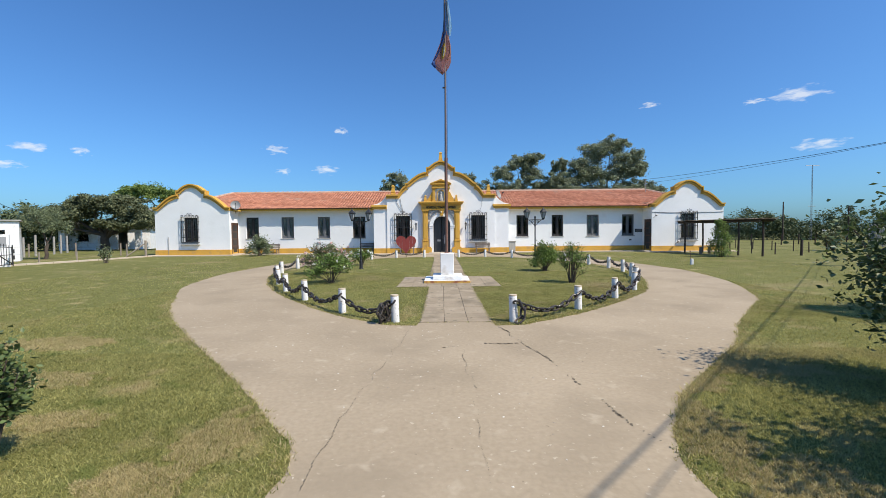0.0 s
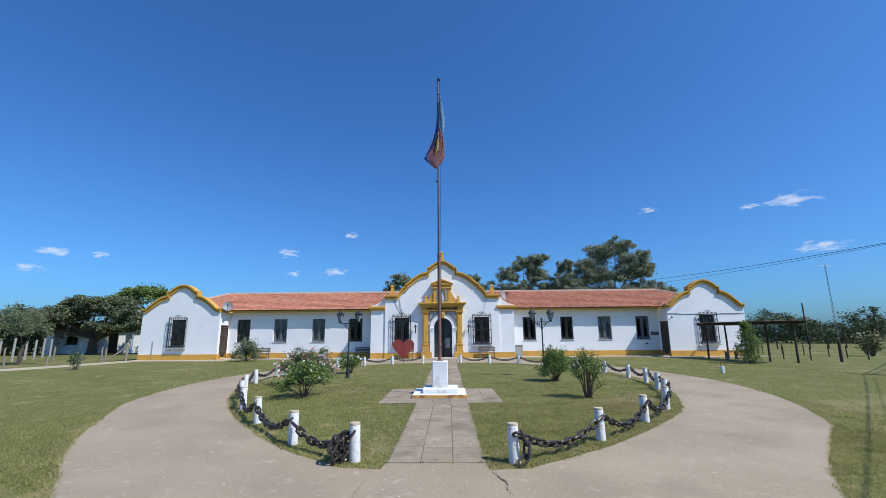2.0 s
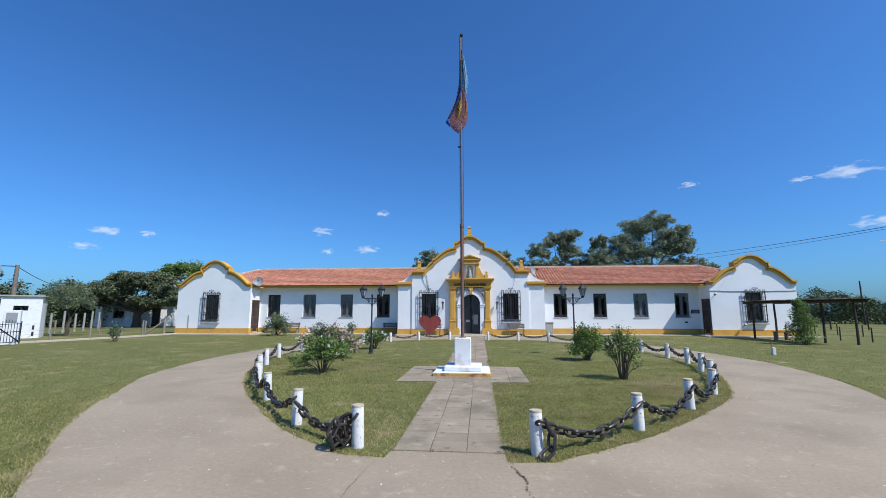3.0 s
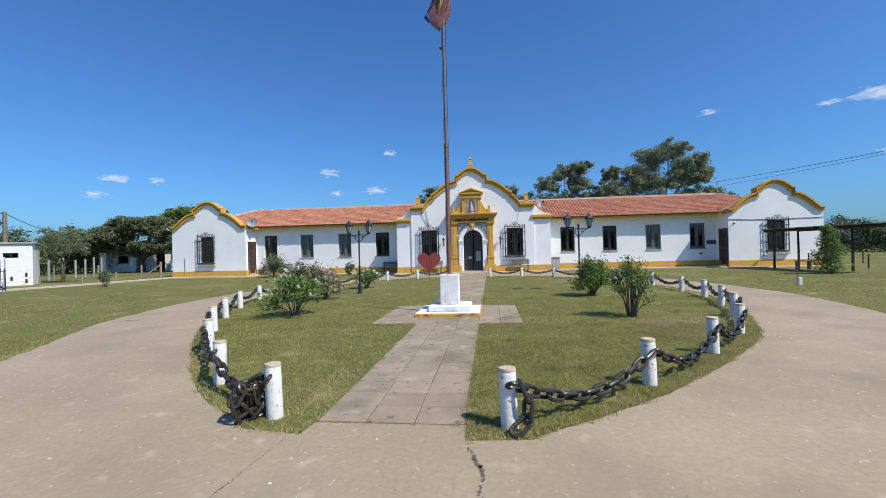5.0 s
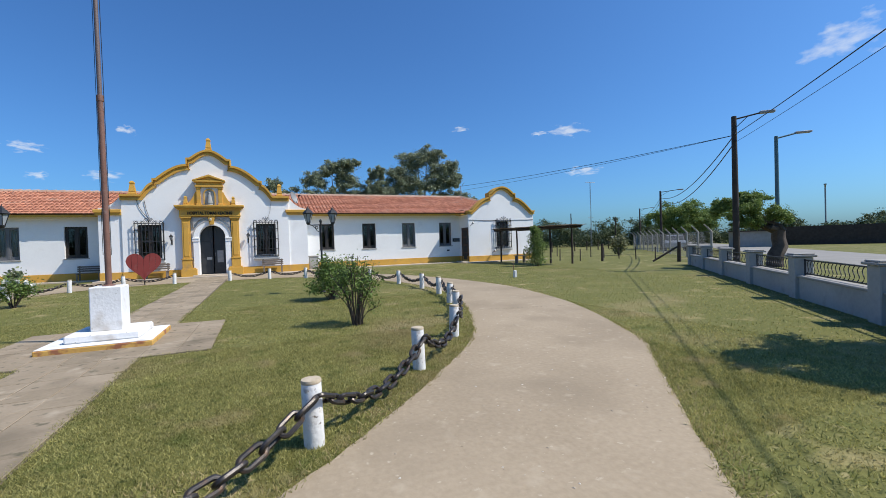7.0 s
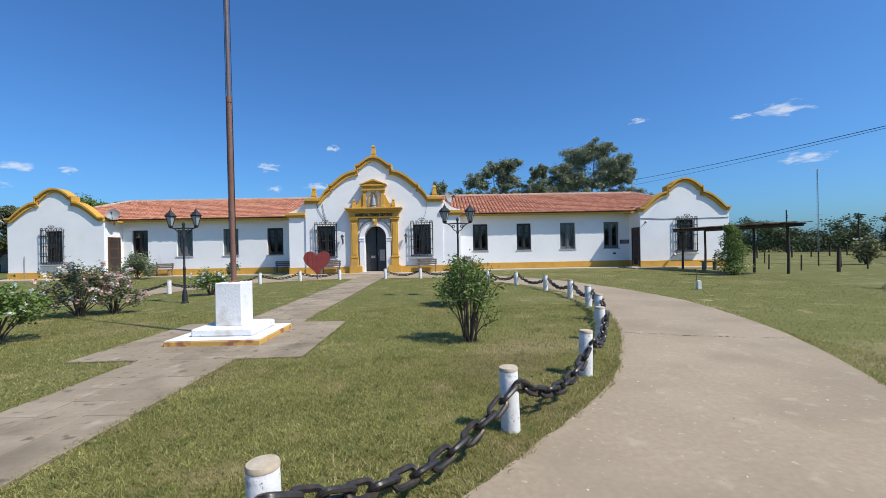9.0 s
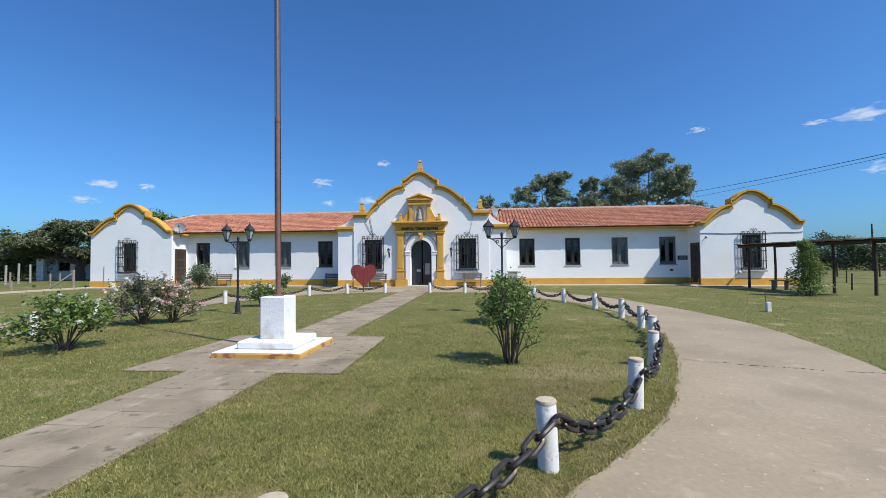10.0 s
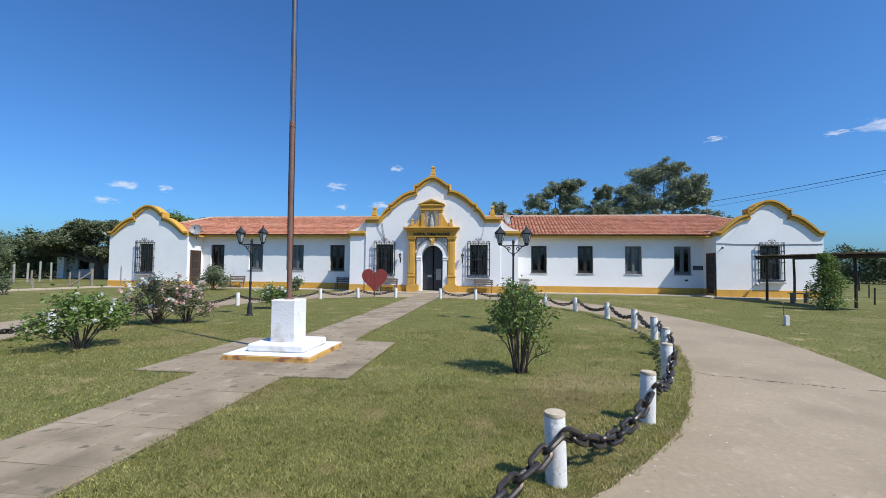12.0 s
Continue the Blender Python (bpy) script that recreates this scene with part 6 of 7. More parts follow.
part("pillar", bm, M_PLINTH, mp, bevel=0.015)
bm = bmesh.new()
add_box(bm, -0.2, 0.2, -0.185, -0.16, 1.05, 1.5)
part("cabinet_door", bm, M_STEELGREY, mp)

kiosk = thing("kiosk", "small white flat-roofed utility building", "outbuilding", pose(-26.5, 12.55, 0, 0, 0, 42))
bm = bmesh.new()
add_wall(bm, -0.9, 0.9, 0, 2.42, 0, 0.2, [(-0.35, 0.30, 1.62, 1.90)])
add_box(bm, -0.9, -0.7, 0.2, 2.0, 0, 2.42)
add_box(bm, 0.7, 0.9, 0.2, 2.0, 0, 2.42)
add_box(bm, -0.9, 0.9, 2.0, 2.2, 0, 2.42)
part("wall", bm, M_PLINTH, kiosk)
bm = bmesh.new()
add_box(bm, -1.0, 1.0, -0.12, 2.3, 2.42, 2.52)
part("roof", bm, M_CONCPOST, kiosk, bevel=0.02)
bm = bmesh.new()
for a in ((-0.35, -0.30), (-0.05, 0.0), (0.25, 0.30)):
    add_box(bm, a[0], a[1], 0.06, 0.12, 1.62, 1.90)
win = part("window", bm, M_FRAME, kiosk)
bm = bmesh.new()
add_box(bm, -0.30, 0.25, 0.085, 0.09, 1.62, 1.90)
pane = part("pane", bm, M_GLASS, win)
pane.visible_shadow = False
for x, z in ((0.0, 0.42), (0.62, 0.62), (0.62, 0.25)):
    bm = bmesh.new()
    add_box(bm, x - 0.05, x + 0.05, -0.015, 0.02, z - 0.12, z + 0.12)
    part("vent", bm, M_FRAME, kiosk)

# kerb strip and post fence on the far side of the lawn
kerb = thing("kerb", "pale concrete edging strip at the foot of the fence", "kerb", kind="structure")
line = [(-22.3, 8.3), (-21.3, 11.9), (-20.75, 15.6), (-20.6, 18.0)]
for a, b in zip(line, line[1:]):
    a, b = Vector(a), Vector(b)
    L = (b - a).length
    n = int(L / 1.0)
    for k in range(n):
        bm = bmesh.new()
        add_box(bm, 0.01, L / n - 0.01, -0.07, 0.07, -0.05, 0.10)
        o = part("kerb_stone", bm, M_TERRACE, kerb, bevel=0.01)
        o.matrix_basis = Matrix.Translation((*a.lerp(b, k / n), 0)) @ Matrix.Rotation(math.atan2((b - a).y, (b - a).x), 4, "Z")


def post_fence(label, line, h, r, pitch, mat, wires=(0.35, 0.65, 0.95), wmat=None):
    """Posts along a line with wires strung between them."""
    fnc = thing("wire_fence", label, "fence")
    wire = bmesh.new()
    for a, b in zip(line, line[1:]):
        a, b = Vector(a), Vector(b)
        n = max(1, round((b - a).length / pitch))
        for k in range(n):
            p = a.lerp(b, k / n)
            bm = bmesh.new()
            hh = h * random.uniform(0.92, 1.08)
            add_ring_tube(bm, [(p.x, p.y, -0.1), (p.x + random.uniform(-0.03, 0.03), p.y, hh)], [r, r * 0.9], 7)
            part("post", bm, mat, fnc)
        for w in wires:
            add_rod(wire, (a.x, a.y, h * w), (b.x, b.y, h * w), 0.004, 4)
    part("wire", wire, M_IRON, fnc)
    return fnc


post_fence("low wire fence on grey wooden stakes", [(-22.4, 8.4), (-21.4, 12.0), (-20.85, 15.7)], 0.62, 0.045, 1.5, M_GREYWOOD)
post_fence("weathered post and wire paddock fence", [(-24.5, 19.5), (-30, 18.0), (-38, 17.0), (-52, 17)], 1.0, 0.06, 2.4, M_GREYWOOD)
post_fence("row of grey concrete posts beyond the paddock", [(-29.5, 16.2), (-31.5, 21), (-35.0, 27.5)], 1.5, 0.08, 1.7, M_CONCPOST)
brace = thing("strainer_post", "stout grey corner post with a diagonal brace", "fence post", pose(-20.75, 16.85, 0))
bm = bmesh.new()
add_ring_tube(bm, [(0, 0, -0.1), (0, 0, 1.15)], [0.075, 0.07], 9)
part("post", bm, M_GREYWOOD, brace)
bm = bmesh.new()
add_rod(bm, (0, -0.05, 0.95), (-0.95, -0.6, 0.05), 0.045)
add_rod(bm, (-0.95, -0.5, 0), (-0.95, -0.5, 0.95), 0.05)
part("brace", bm, M_GREYWOOD, brace)
brace2 = thing("strainer_post", "stout dark corner post with a diagonal brace", "fence post", pose(22.5, 8.2, 0))
bm = bmesh.new()
add_ring_tube(bm, [(0, 0, -0.1), (0, 0, 1.05)], [0.09, 0.085], 9)
part("post", bm, M_DARKWOOD, brace2)
bm = bmesh.new()
add_rod(bm, (0, 0, 0.85), (-1.05, 0.75, 0.05), 0.055)
part("brace", bm, M_DARKWOOD, brace2)
pst = thing("fence_post", "single dark wooden post in the grass", "fence post", pose(20.86, 12.02, 0))
bm = bmesh.new()
add_ring_tube(bm, [(0, 0, -0.1), (0.02, 0, 1.05)], [0.075, 0.07], 9)
part("post", bm, M_DARKWOOD, pst)
post_fence("low wire fence on thin dark stakes", [(20.86, 12.02), (19.0, 17.5), (22.5, 26.0)], 0.75, 0.035, 1.5, M_DARKWOOD, (0.4, 0.9))
post_fence("distant paddock fence on thin stakes", [(22.5, 8.3), (24.5, 17.0), (24.0, 30.0)], 0.75, 0.035, 1.9, M_DARKWOOD, (0.4, 0.9))
post_fence("distant paddock fence on dark stakes", [(18, 33), (34, 30), (46, 34)], 1.0, 0.06, 2.6, M_DARKWOOD, (0.5, 0.95))

# security fence of mesh on bent concrete posts
mesh_fence = thing("mesh_fence", "tall wire mesh fence on bent concrete posts", "fence")
a, b = Vector((23.6, 7.2)), Vector((43.0, 30.2))
n = 13
d = (b - a).normalized()
side_v = Vector((d.y, -d.x))
wire = bmesh.new()
for k in range(n):
    p = a.lerp(b, k / (n - 1))
    bm = bmesh.new()
    q = p - side_v * 0.32
    add_ring_tube(bm, [(p.x, p.y, -0.1), (p.x, p.y, 1.55), (q.x, q.y, 1.92)], [0.06, 0.055, 0.045], 6)
    part("post", bm, M_CONCPOST, mesh_fence)
L = (b - a).length
for k in range(int(L / 0.16)):
    for s in (1, -1):
        p0 = a + d * (k * 0.16)
        p1 = a + d * min(max(k * 0.16 + s * 1.5, 0), L)
        add_rod(wire, (p0.x, p0.y, 0.03), (p1.x, p1.y, 1.53), 0.003, 3)
for z in (0.05, 0.8, 1.53):
    add_rod(wire, (a.x, a.y, z), (b.x, b.y, z), 0.006, 4)
w_ = part("wire_mesh", wire, M_STEELGREY, mesh_fence)
tagged(w_, kind="stuff")

# ---- street beyond the wall ----
bm = bmesh.new()
u, v = Vector((0.715, 0.70)), Vector((0.70, -0.715))
c0 = Vector((18.0, -4.2))
pts = [c0 - u * 60, c0 + u * 130, c0 + u * 130 + v * 4.6, c0 - u * 60 + v * 4.6]
vs = [bm.verts.new((p.x, p.y, 0.012)) for p in pts]
bm.faces.new(vs)
vs2 = [bm.verts.new((p.x, p.y, -0.1)) for p in pts]
for i in range(4):
    bm.faces.new((vs[i], vs[(i + 1) % 4], vs2[(i + 1) % 4], vs2[i]))
tagged(part("street", bm, M_STREET), "pale gravel street running outside the wall", "street", kind="structure")


def utility_pole(m, h, label, arm=1.1, mat=M_DARKWOOD, r=0.13, lamp=True):
    p = thing("utility_pole", label, "utility pole", m, "utility poles")
    bm = bmesh.new()
    add_ring_tube(bm, [(0, 0, -0.3), (0, 0, h * 0.5), (0, 0, h)], [r, r * 0.85, r * 0.7], 12)
    part("shaft", bm, mat, p, smooth=True)
    if lamp:
        bm = bmesh.new()
        add_rod(bm, (0, 0, h - 0.12), (arm, 0, h + 0.04), 0.03)
        add_rod(bm, (0, 0, h - 0.5), (arm * 0.5, 0, h - 0.06), 0.015)
        part("bracket", bm, M_IRON, p)
        bm = bmesh.new()
        add_box(bm, arm - 0.05, arm + 0.45, -0.09, 0.09, h + 0.0, h + 0.1)
        part("luminaire", bm, M_STEELGREY, p, bevel=0.02)
    bm = bmesh.new()
    for z in (h - 0.75, h - 1.0):
        add_turned(bm, 0.0, -0.14, [(0.03, z), (0.045, z + 0.03), (0.03, z + 0.08)], 8)
        add_rod(bm, (0, 0, z + 0.03), (0, -0.14, z + 0.03), 0.012)
    part("insulator", bm, M_IRON, p)
    return p


P1, P2, P3 = (19.45, 3.3), (39.3, 23.3), (58.4, 43.2)
utility_pole(pose(*P1, 0, 0, 0, -42), 5.98, "dark wooden utility pole with a street light arm", arm=0.9)
utility_pole(pose(*P2, 0, 0, 0, -42), 5.9, "dark wooden utility pole farther along the street", arm=1.6)
utility_pole(pose(*P3, 0, 0, 0, -42), 5.9, "distant dark utility pole along the street", arm=1.6)
utility_pole(pose(-4.2, -21.1, 0, 0, 0, -42), 5.98, "dark wooden utility pole by the gate", arm=0.9)
utility_pole(pose(-30.8, 15.6, 0), 4.7, "brown wooden pole behind the kiosk", lamp=False, r=0.16, mat=M_BENCH)
utility_pole(pose(46.5, 45.5, 0), 5.3, "distant thin wooden pole", lamp=False, r=0.10)
utility_pole(pose(55.0, 45.0, 0), 4.7, "distant thin wooden pole", lamp=False, r=0.10)
fl_ = thing("floodlight_pole", "thin pole carrying four small floodlights", "light pole", pose(-28.1, 12.4, 0, 0, 0, 40))
bm = bmesh.new()
add_ring_tube(bm, [(0, 0, -0.1), (0, 0, 4.3)], [0.05, 0.04], 8)
part("shaft", bm, M_STEELGREY, fl_)
bm = bmesh.new()
add_box(bm, -1.0, 0.1, -0.02, 0.02, 3.72, 3.77)
part("cross_arm", bm, M_IRON, fl_)
for k in range(4):
    bm = bmesh.new()
    add_box(bm, -0.95 + 0.25 * k, -0.78 + 0.25 * k, -0.1, 0.05, 3.55, 3.72)
    part("floodlight", bm, M_IRON, fl_)
sl_ = thing("street_lamp", "teal steel street lamp with a flat head", "street lamp", pose(23.4, 4.0, 0, 0, 0, -40))
bm = bmesh.new()
add_ring_tube(bm, [(0, 0, -0.2), (0, 0, 5.65)], [0.095, 0.07], 12)
M_TEAL = material("teal_steel_paint", (0.055, 0.12, 0.14), (0.09, 0.17, 0.19), rough=0.5)
part("column", bm, M_TEAL, sl_, smooth=True)
bm = bmesh.new()
add_rod(bm, (0, 0, 5.55), (0.8, 0, 5.72), 0.035)
part("arm", bm, M_TEAL, sl_)
bm = bmesh.new()
add_box(bm, 0.7, 1.3, -0.12, 0.12, 5.69, 5.77)
part("head", bm, M_STEELGREY, sl_, bevel=0.02)
far_lamp = thing("street_lamp", "distant grey swan-neck street lamp", "street lamp", pose(74.2, 26.0, 0, 0, 0, 25))
bm = bmesh.new()
pts = smooth_line([(0, 0, 0), (0, 0, 6.6), (-0.3, 0, 7.5), (-1.5, 0, 7.7)], 6)
add_ring_tube(bm, pts, [0.09] * len(pts), 8)
part("column", bm, M_STEELGREY, far_lamp)
bm = bmesh.new()
add_box(bm, -2.1, -1.4, -0.15, 0.15, 7.6, 7.75)
part("head", bm, M_STEELGREY, far_lamp)
ant = thing("antenna_mast", "thin lattice antenna mast with a cross bar", "antenna", pose(48.9, 43.8, 0))
bm = bmesh.new()
for k in range(3):
    q = k * math.tau / 3
    add_rod(bm, (0.12 * math.cos(q), 0.12 * math.sin(q), 0), (0.04 * math.cos(q), 0.04 * math.sin(q), 10.0), 0.02, 4)
for k in range(22):
    z = 0.3 + k * 0.44
    add_rod(bm, (-0.1, 0, z), (0.1, 0, z + 0.2), 0.015, 4)
part("mast", bm, M_STEELGREY, ant)
bm = bmesh.new()
add_rod(bm, (-0.9, 0, 9.95), (0.9, 0, 9.95), 0.03, 5)
add_rod(bm, (-0.5, 0, 4.6), (0.5, 0, 4.6), 0.03, 5)
part("cross_bar", bm, M_STEELGREY, ant)


def overhead(name, a, b, sag, r=0.022):
    c = thing("overhead_cable", name, "cable")
    a, b = Vector(a), Vector(b)
    pts = []
    for k in range(25):
        t = k / 24
        p = a.lerp(b, t)
        p.z -= sag * 4 * t * (1 - t)
        pts.append(p)
    bm = bmesh.new()
    add_ring_tube(bm, pts, [r] * 25, 5)
    part("line", bm, M_IRON, c)


for z, s in ((5.25, 0.9), (4.95, 1.15)):
    overhead("black power cable strung between street poles", (*P1, z), (*P2, z), s)
    overhead("black power cable strung between street poles", (*P2, z), (*P3, z), s)
    overhead("black power cable strung between street poles", (-4.2, -21.1, z), (*P1, z), 0.35, 0.013 if z > 5 else 0.007)
overhead("black service cable running to the roof", (*P1, 5.25), (16.6, 22.5, 5.75), 0.15, 0.012)
overhead("black service cable running to the roof", (*P1, 5.24), (16.9, 22.5, 5.45), 0.12, 0.008)
overhead("black cable running to the kiosk pole", (-30.8, 15.6, 4.6), (-36, -6, 6.8), 0.9, 0.03)
overhead("black cable running to the kiosk pole", (-30.8, 15.6, 4.6), (-50, 40, 5), 0.8, 0.022)
mast = thing("service_mast", "short steel cable mast on the roof", "mast", pose(16.7, 22.5, 4.7))
bm = bmesh.new()
add_rod(bm, (0, 0, -0.1), (0, 0, 1.1), 0.03)
part("tube", bm, M_STEELGREY, mast)

# ---- trees and buildings along the street ----
tree("leaning_tree", "clipped thick-trunked tree leaning by the street", 21.35, 2.95, 1.5, [(-0.75, 0.7, 2.35, 0.95, 0.95, 0.62), (-1.35, 1.2, 2.5, 0.55, 0.55, 0.42), (0.15, -0.1, 2.1, 0.55, 0.55, 0.4), (-0.6, 0.55, 2.85, 0.6, 0.6, 0.32), (-0.75, 0.6, 1.85, 0.7, 0.7, 0.36)], 190, 0.10, M_LEAFMID, M_BARK, 51, 0.32)
tree("round_tree", "dense round-crowned green tree beside the street", 45.4, 25.5, 1.6, [(0, 0, 3.9, 2.8, 2.8, 1.5), (-2.0, 1.0, 3.0, 1.8, 1.8, 1.2), (2.0, -1.2, 3.0, 1.8, 1.8, 1.2), (0, 0, 2.6, 2.6, 2.6, 1.0)], 200, 0.26, M_LEAFMID, M_BARK, 52, 0.3)
tree("verge_tree", "leafy tree outside the boundary wall", 10.4, -6.6, 1.9, [(0, 0, 3.0, 1.3, 1.3, 0.9), (-0.6, 0.6, 2.5, 1.0, 1.0, 0.7), (0.8, -0.5, 2.6, 1.0, 1.0, 0.7)], 130, 0.16, M_LEAFMID, M_BARK, 53, 0.2)
shrub("flowering_bush", "pale-topped dark bush in the paddock", 27.5, 17.3, 1.7, 0.9, 1500, 0.16, M_LEAFROSE, 54, ((M_PETALWHITE, 5, 0.08),), stem_n=14)


def belt(name, label, x0, y0, x1, y1, h0, h1, count, depth, leaf, seed, size=0.5, per=90):
    """A far belt of trees as one uneven mass of clumps."""
    rng = random.Random(seed)
    blobs = []
    count = int(count * 1.7)
    for k in range(count):
        t = (k + rng.random()) / count
        x, y = x0 + (x1 - x0) * t + rng.uniform(-depth, depth) * 0.5, y0 + (y1 - y0) * t + rng.uniform(-depth, depth) * 0.5
        h = rng.uniform(h0, h1) * (0.78 + 0.22 * math.sin(t * 21 + seed))
        for _ in range(9):
            z = h * rng.uniform(0.08, 0.90)
            q = (1.25 - 0.6 * z / h) * rng.uniform(0.9, 1.6)
            blobs.append((x + rng.uniform(-1.5, 1.5), y + rng.uniform(-1, 1), z, q * 1.2, q, q * 0.75))
    o = leaf_cloud(name, clump_points(blobs, per, seed, 0.2), size * 0.8, leaf, None, seed)
    tagged(o, label, "trees", kind="stuff")


belt("far_trees", "distant belt of green trees across the paddock", 32, 62, 66, 42, 4.0, 5.6, 34, 4, M_LEAFFAR, 61, 0.34, 120)
belt("far_trees", "distant belt of dark trees behind the street", 64, 44, 80, 8, 3.2, 4.8, 26, 4, M_LEAFFAR, 62, 0.36, 120)
belt("far_trees", "belt of mixed trees beyond the kiosk", -40, 34, -58, 10, 4.6, 6.0, 30, 5, M_LEAFFAR, 63, 0.34, 120)
belt("far_trees", "belt of grey-green trees behind the paddock", -28, 54, -50, 40, 3.6, 4.6, 24, 4, M_LEAFFAR, 64, 0.34, 120)
belt("far_trees", "low hedge along the far paddock", -58, 10, -54, -20, 3.0, 5.0, 22, 4, M_LEAFFAR, 65, 0.36, 120)
belt("far_trees", "low scrub at the end of the paddock", 20, 66, 36, 60, 3.0, 4.6, 16, 4, M_LEAFFAR, 66, 0.36, 120)
belt("far_trees", "trees along the road behind", -40, -50, 50, -52, 4.0, 7.0, 40, 6, M_LEAFFAR, 67, 0.6, 60)

hut = thing("farm_house", "small white farm building under the great tree", "outbuilding", pose(-36.5, 33.5, 0, 0, 0, 20))
bm = bmesh.new()
add_wall(bm, -4.0, 4.0, 0, 2.3, 0, 0.25, [(-2.6, -1.6, 0.9, 1.7), (1.0, 1.9, 0, 2.0)])
add_box(bm, -4.0, -3.75, 0.25, 4, 0, 2.3)
add_box(bm, 3.75, 4.0, 0.25, 4, 0, 2.3)
add_box(bm, -4.0, 4.0, 4, 4.25, 0, 2.3)
part("wall", bm, M_PLINTH, hut)
bm = bmesh.new()
add_plate(bm, [(-4.3, 2.3), (4.3, 2.3), (3.2, 3.1), (-3.2, 3.1)], -0.3, 4.5)
part("roof", bm, M_CONCPOST, hut)
for x in (-3.4, -0.6, 3.2):
    bm = bmesh.new()
    add_box(bm, x - 0.28, x + 0.28, -1.3, -0.8, 0, 2.1)
    part("porch_pillar", bm, M_PLINTH, hut)
wallb = thing("roadside_wall", "long dark grey block wall across the street", "wall")
bm = bmesh.new()
add_box(bm, 0, 22, -0.1, 0.1, -0.2, 1.95)
o = part("wall", bm, M_DARKWOOD, wallb)
o.matrix_basis = pose(54.0, 21.0, 0, 0, 0, -62)
shed = thing("low_shed", "low pale block building across the street", "outbuilding", pose(47.5, 19.0, 0, 0, 0, -50))
bm = bmesh.new()
add_box(bm, -2, 2, 0, 4, 0, 1.55)
part("wall", bm, M_CONCPOST, shed)
bm = bmesh.new()
add_box(bm, -2.15, 2.15, -0.2, 4.2, 1.55, 1.65)
part("roof", bm, M_DARKWOOD, shed)


def car(m, paint, label):
    c = thing("car", label, "car", m)
    bm = bmesh.new()
    prof = [(-2.0, 0.35), (-2.05, 0.75), (-1.85, 0.88), (-0.95, 0.95), (1.65, 0.98), (1.98, 0.80), (2.0, 0.38)]
    top = [(-1.0, 0.95), (-0.45, 1.38), (0.75, 1.42), (1.55, 0.98)]
    add_plate(bm, prof, -0.82, 0.82)
    body = part("body", bm, paint, c, bevel=0.05)
    bm = bmesh.new()
    add_plate(bm, top, -0.70, 0.70)
    part("cabin", bm, M_PLAQUE, c, "dark glazed cabin", bevel=0.04)
    bm = bmesh.new()
    add_plate(bm, [(-0.5, 1.37), (0.8, 1.41), (0.8, 1.45), (-0.45, 1.42)], -0.66, 0.66)
    part("roof", bm, paint, c)
    for x in (-1.25, 1.25):
        for y in (-0.80, 0.80):
            bm = bmesh.new()
            add_ring_tube(bm, [(x, y - 0.1, 0.3), (x, y + 0.1, 0.3)], [0.3, 0.3], 16)
            part("wheel", bm, M_LETTER, c)
    for y in (-0.6, 0.6):
        bm = bmesh.new()
        add_box(bm, -2.07, -2.0, y - 0.14, y + 0.14, 0.62, 0.74)
        part("headlight", bm, M_STEELGREY, c)


car(pose(37.3, 20.2, 0, 0, 0, 40), flat_paint("silver_car_paint", (0.42, 0.45, 0.50), 0.3), "silver car parked on the street")

# ---- small clouds, far off ----
def cloud_material():
    m = bpy.data.materials.new("cloud")
    m.use_nodes = True
    n, l = m.node_tree.nodes, m.node_tree.links
    n.remove(n["Principled BSDF"])
    tc = n.new("ShaderNodeTexCoord")
    ln = n.new("ShaderNodeVectorMath")
    ln.operation = "LENGTH"
    l.new(tc.outputs["Object"], ln.inputs[0])
    nz = n.new("ShaderNodeTexNoise")
    nz.inputs["Scale"].default_value, nz.inputs["Detail"].default_value = 2.2, 6
    info = n.new("ShaderNodeObjectInfo")
    ad = n.new("ShaderNodeVectorMath")
    ad.operation = "ADD"
    l.new(tc.outputs["Object"], ad.inputs[0])
    l.new(info.outputs["Location"], ad.inputs[1])
    l.new(ad.outputs[0], nz.inputs["Vector"])
    mr = n.new("ShaderNodeMath")
    mr.operation = "MULTIPLY_ADD"
    mr.inputs[1].default_value, mr.inputs[2].default_value = -1.0, 0.85
    l.new(ln.outputs["Value"], mr.inputs[0])
    mn = n.new("ShaderNodeMath")
    mn.operation = "MULTIPLY_ADD"
    mn.inputs[1].default_value = 2.2
    mn.inputs[2].default_value = -1.15
    l.new(nz.outputs["Fac"], mn.inputs[0])
    sm = n.new("ShaderNodeMath")
    sm.operation = "ADD"
    l.new(mr.outputs[0], sm.inputs[0])
    l.new(mn.outputs[0], sm.inputs[1])
    rm = n.new("ShaderNodeMapRange")
    rm.inputs["From Min"].default_value, rm.inputs["From Max"].default_value = 0.10, 0.75
    rm.inputs["To Max"].default_value = 0.62
    l.new(sm.outputs[0], rm.inputs["Value"])
    em = n.new("ShaderNodeEmission")
    em.inputs["Color"].default_value = (0.86, 0.92, 1.0, 1)
    em.inputs["Strength"].default_value = 0.95
    tr = n.new("ShaderNodeBsdfTransparent")
    mx = n.new("ShaderNodeMixShader")
    l.new(rm.outputs["Result"], mx.inputs["Fac"])
    l.new(tr.outputs[0], mx.inputs[1])
    l.new(em.outputs[0], mx.inputs[2])
    l.new(mx.outputs[0], n["Material Output"].inputs["Surface"])
    return m


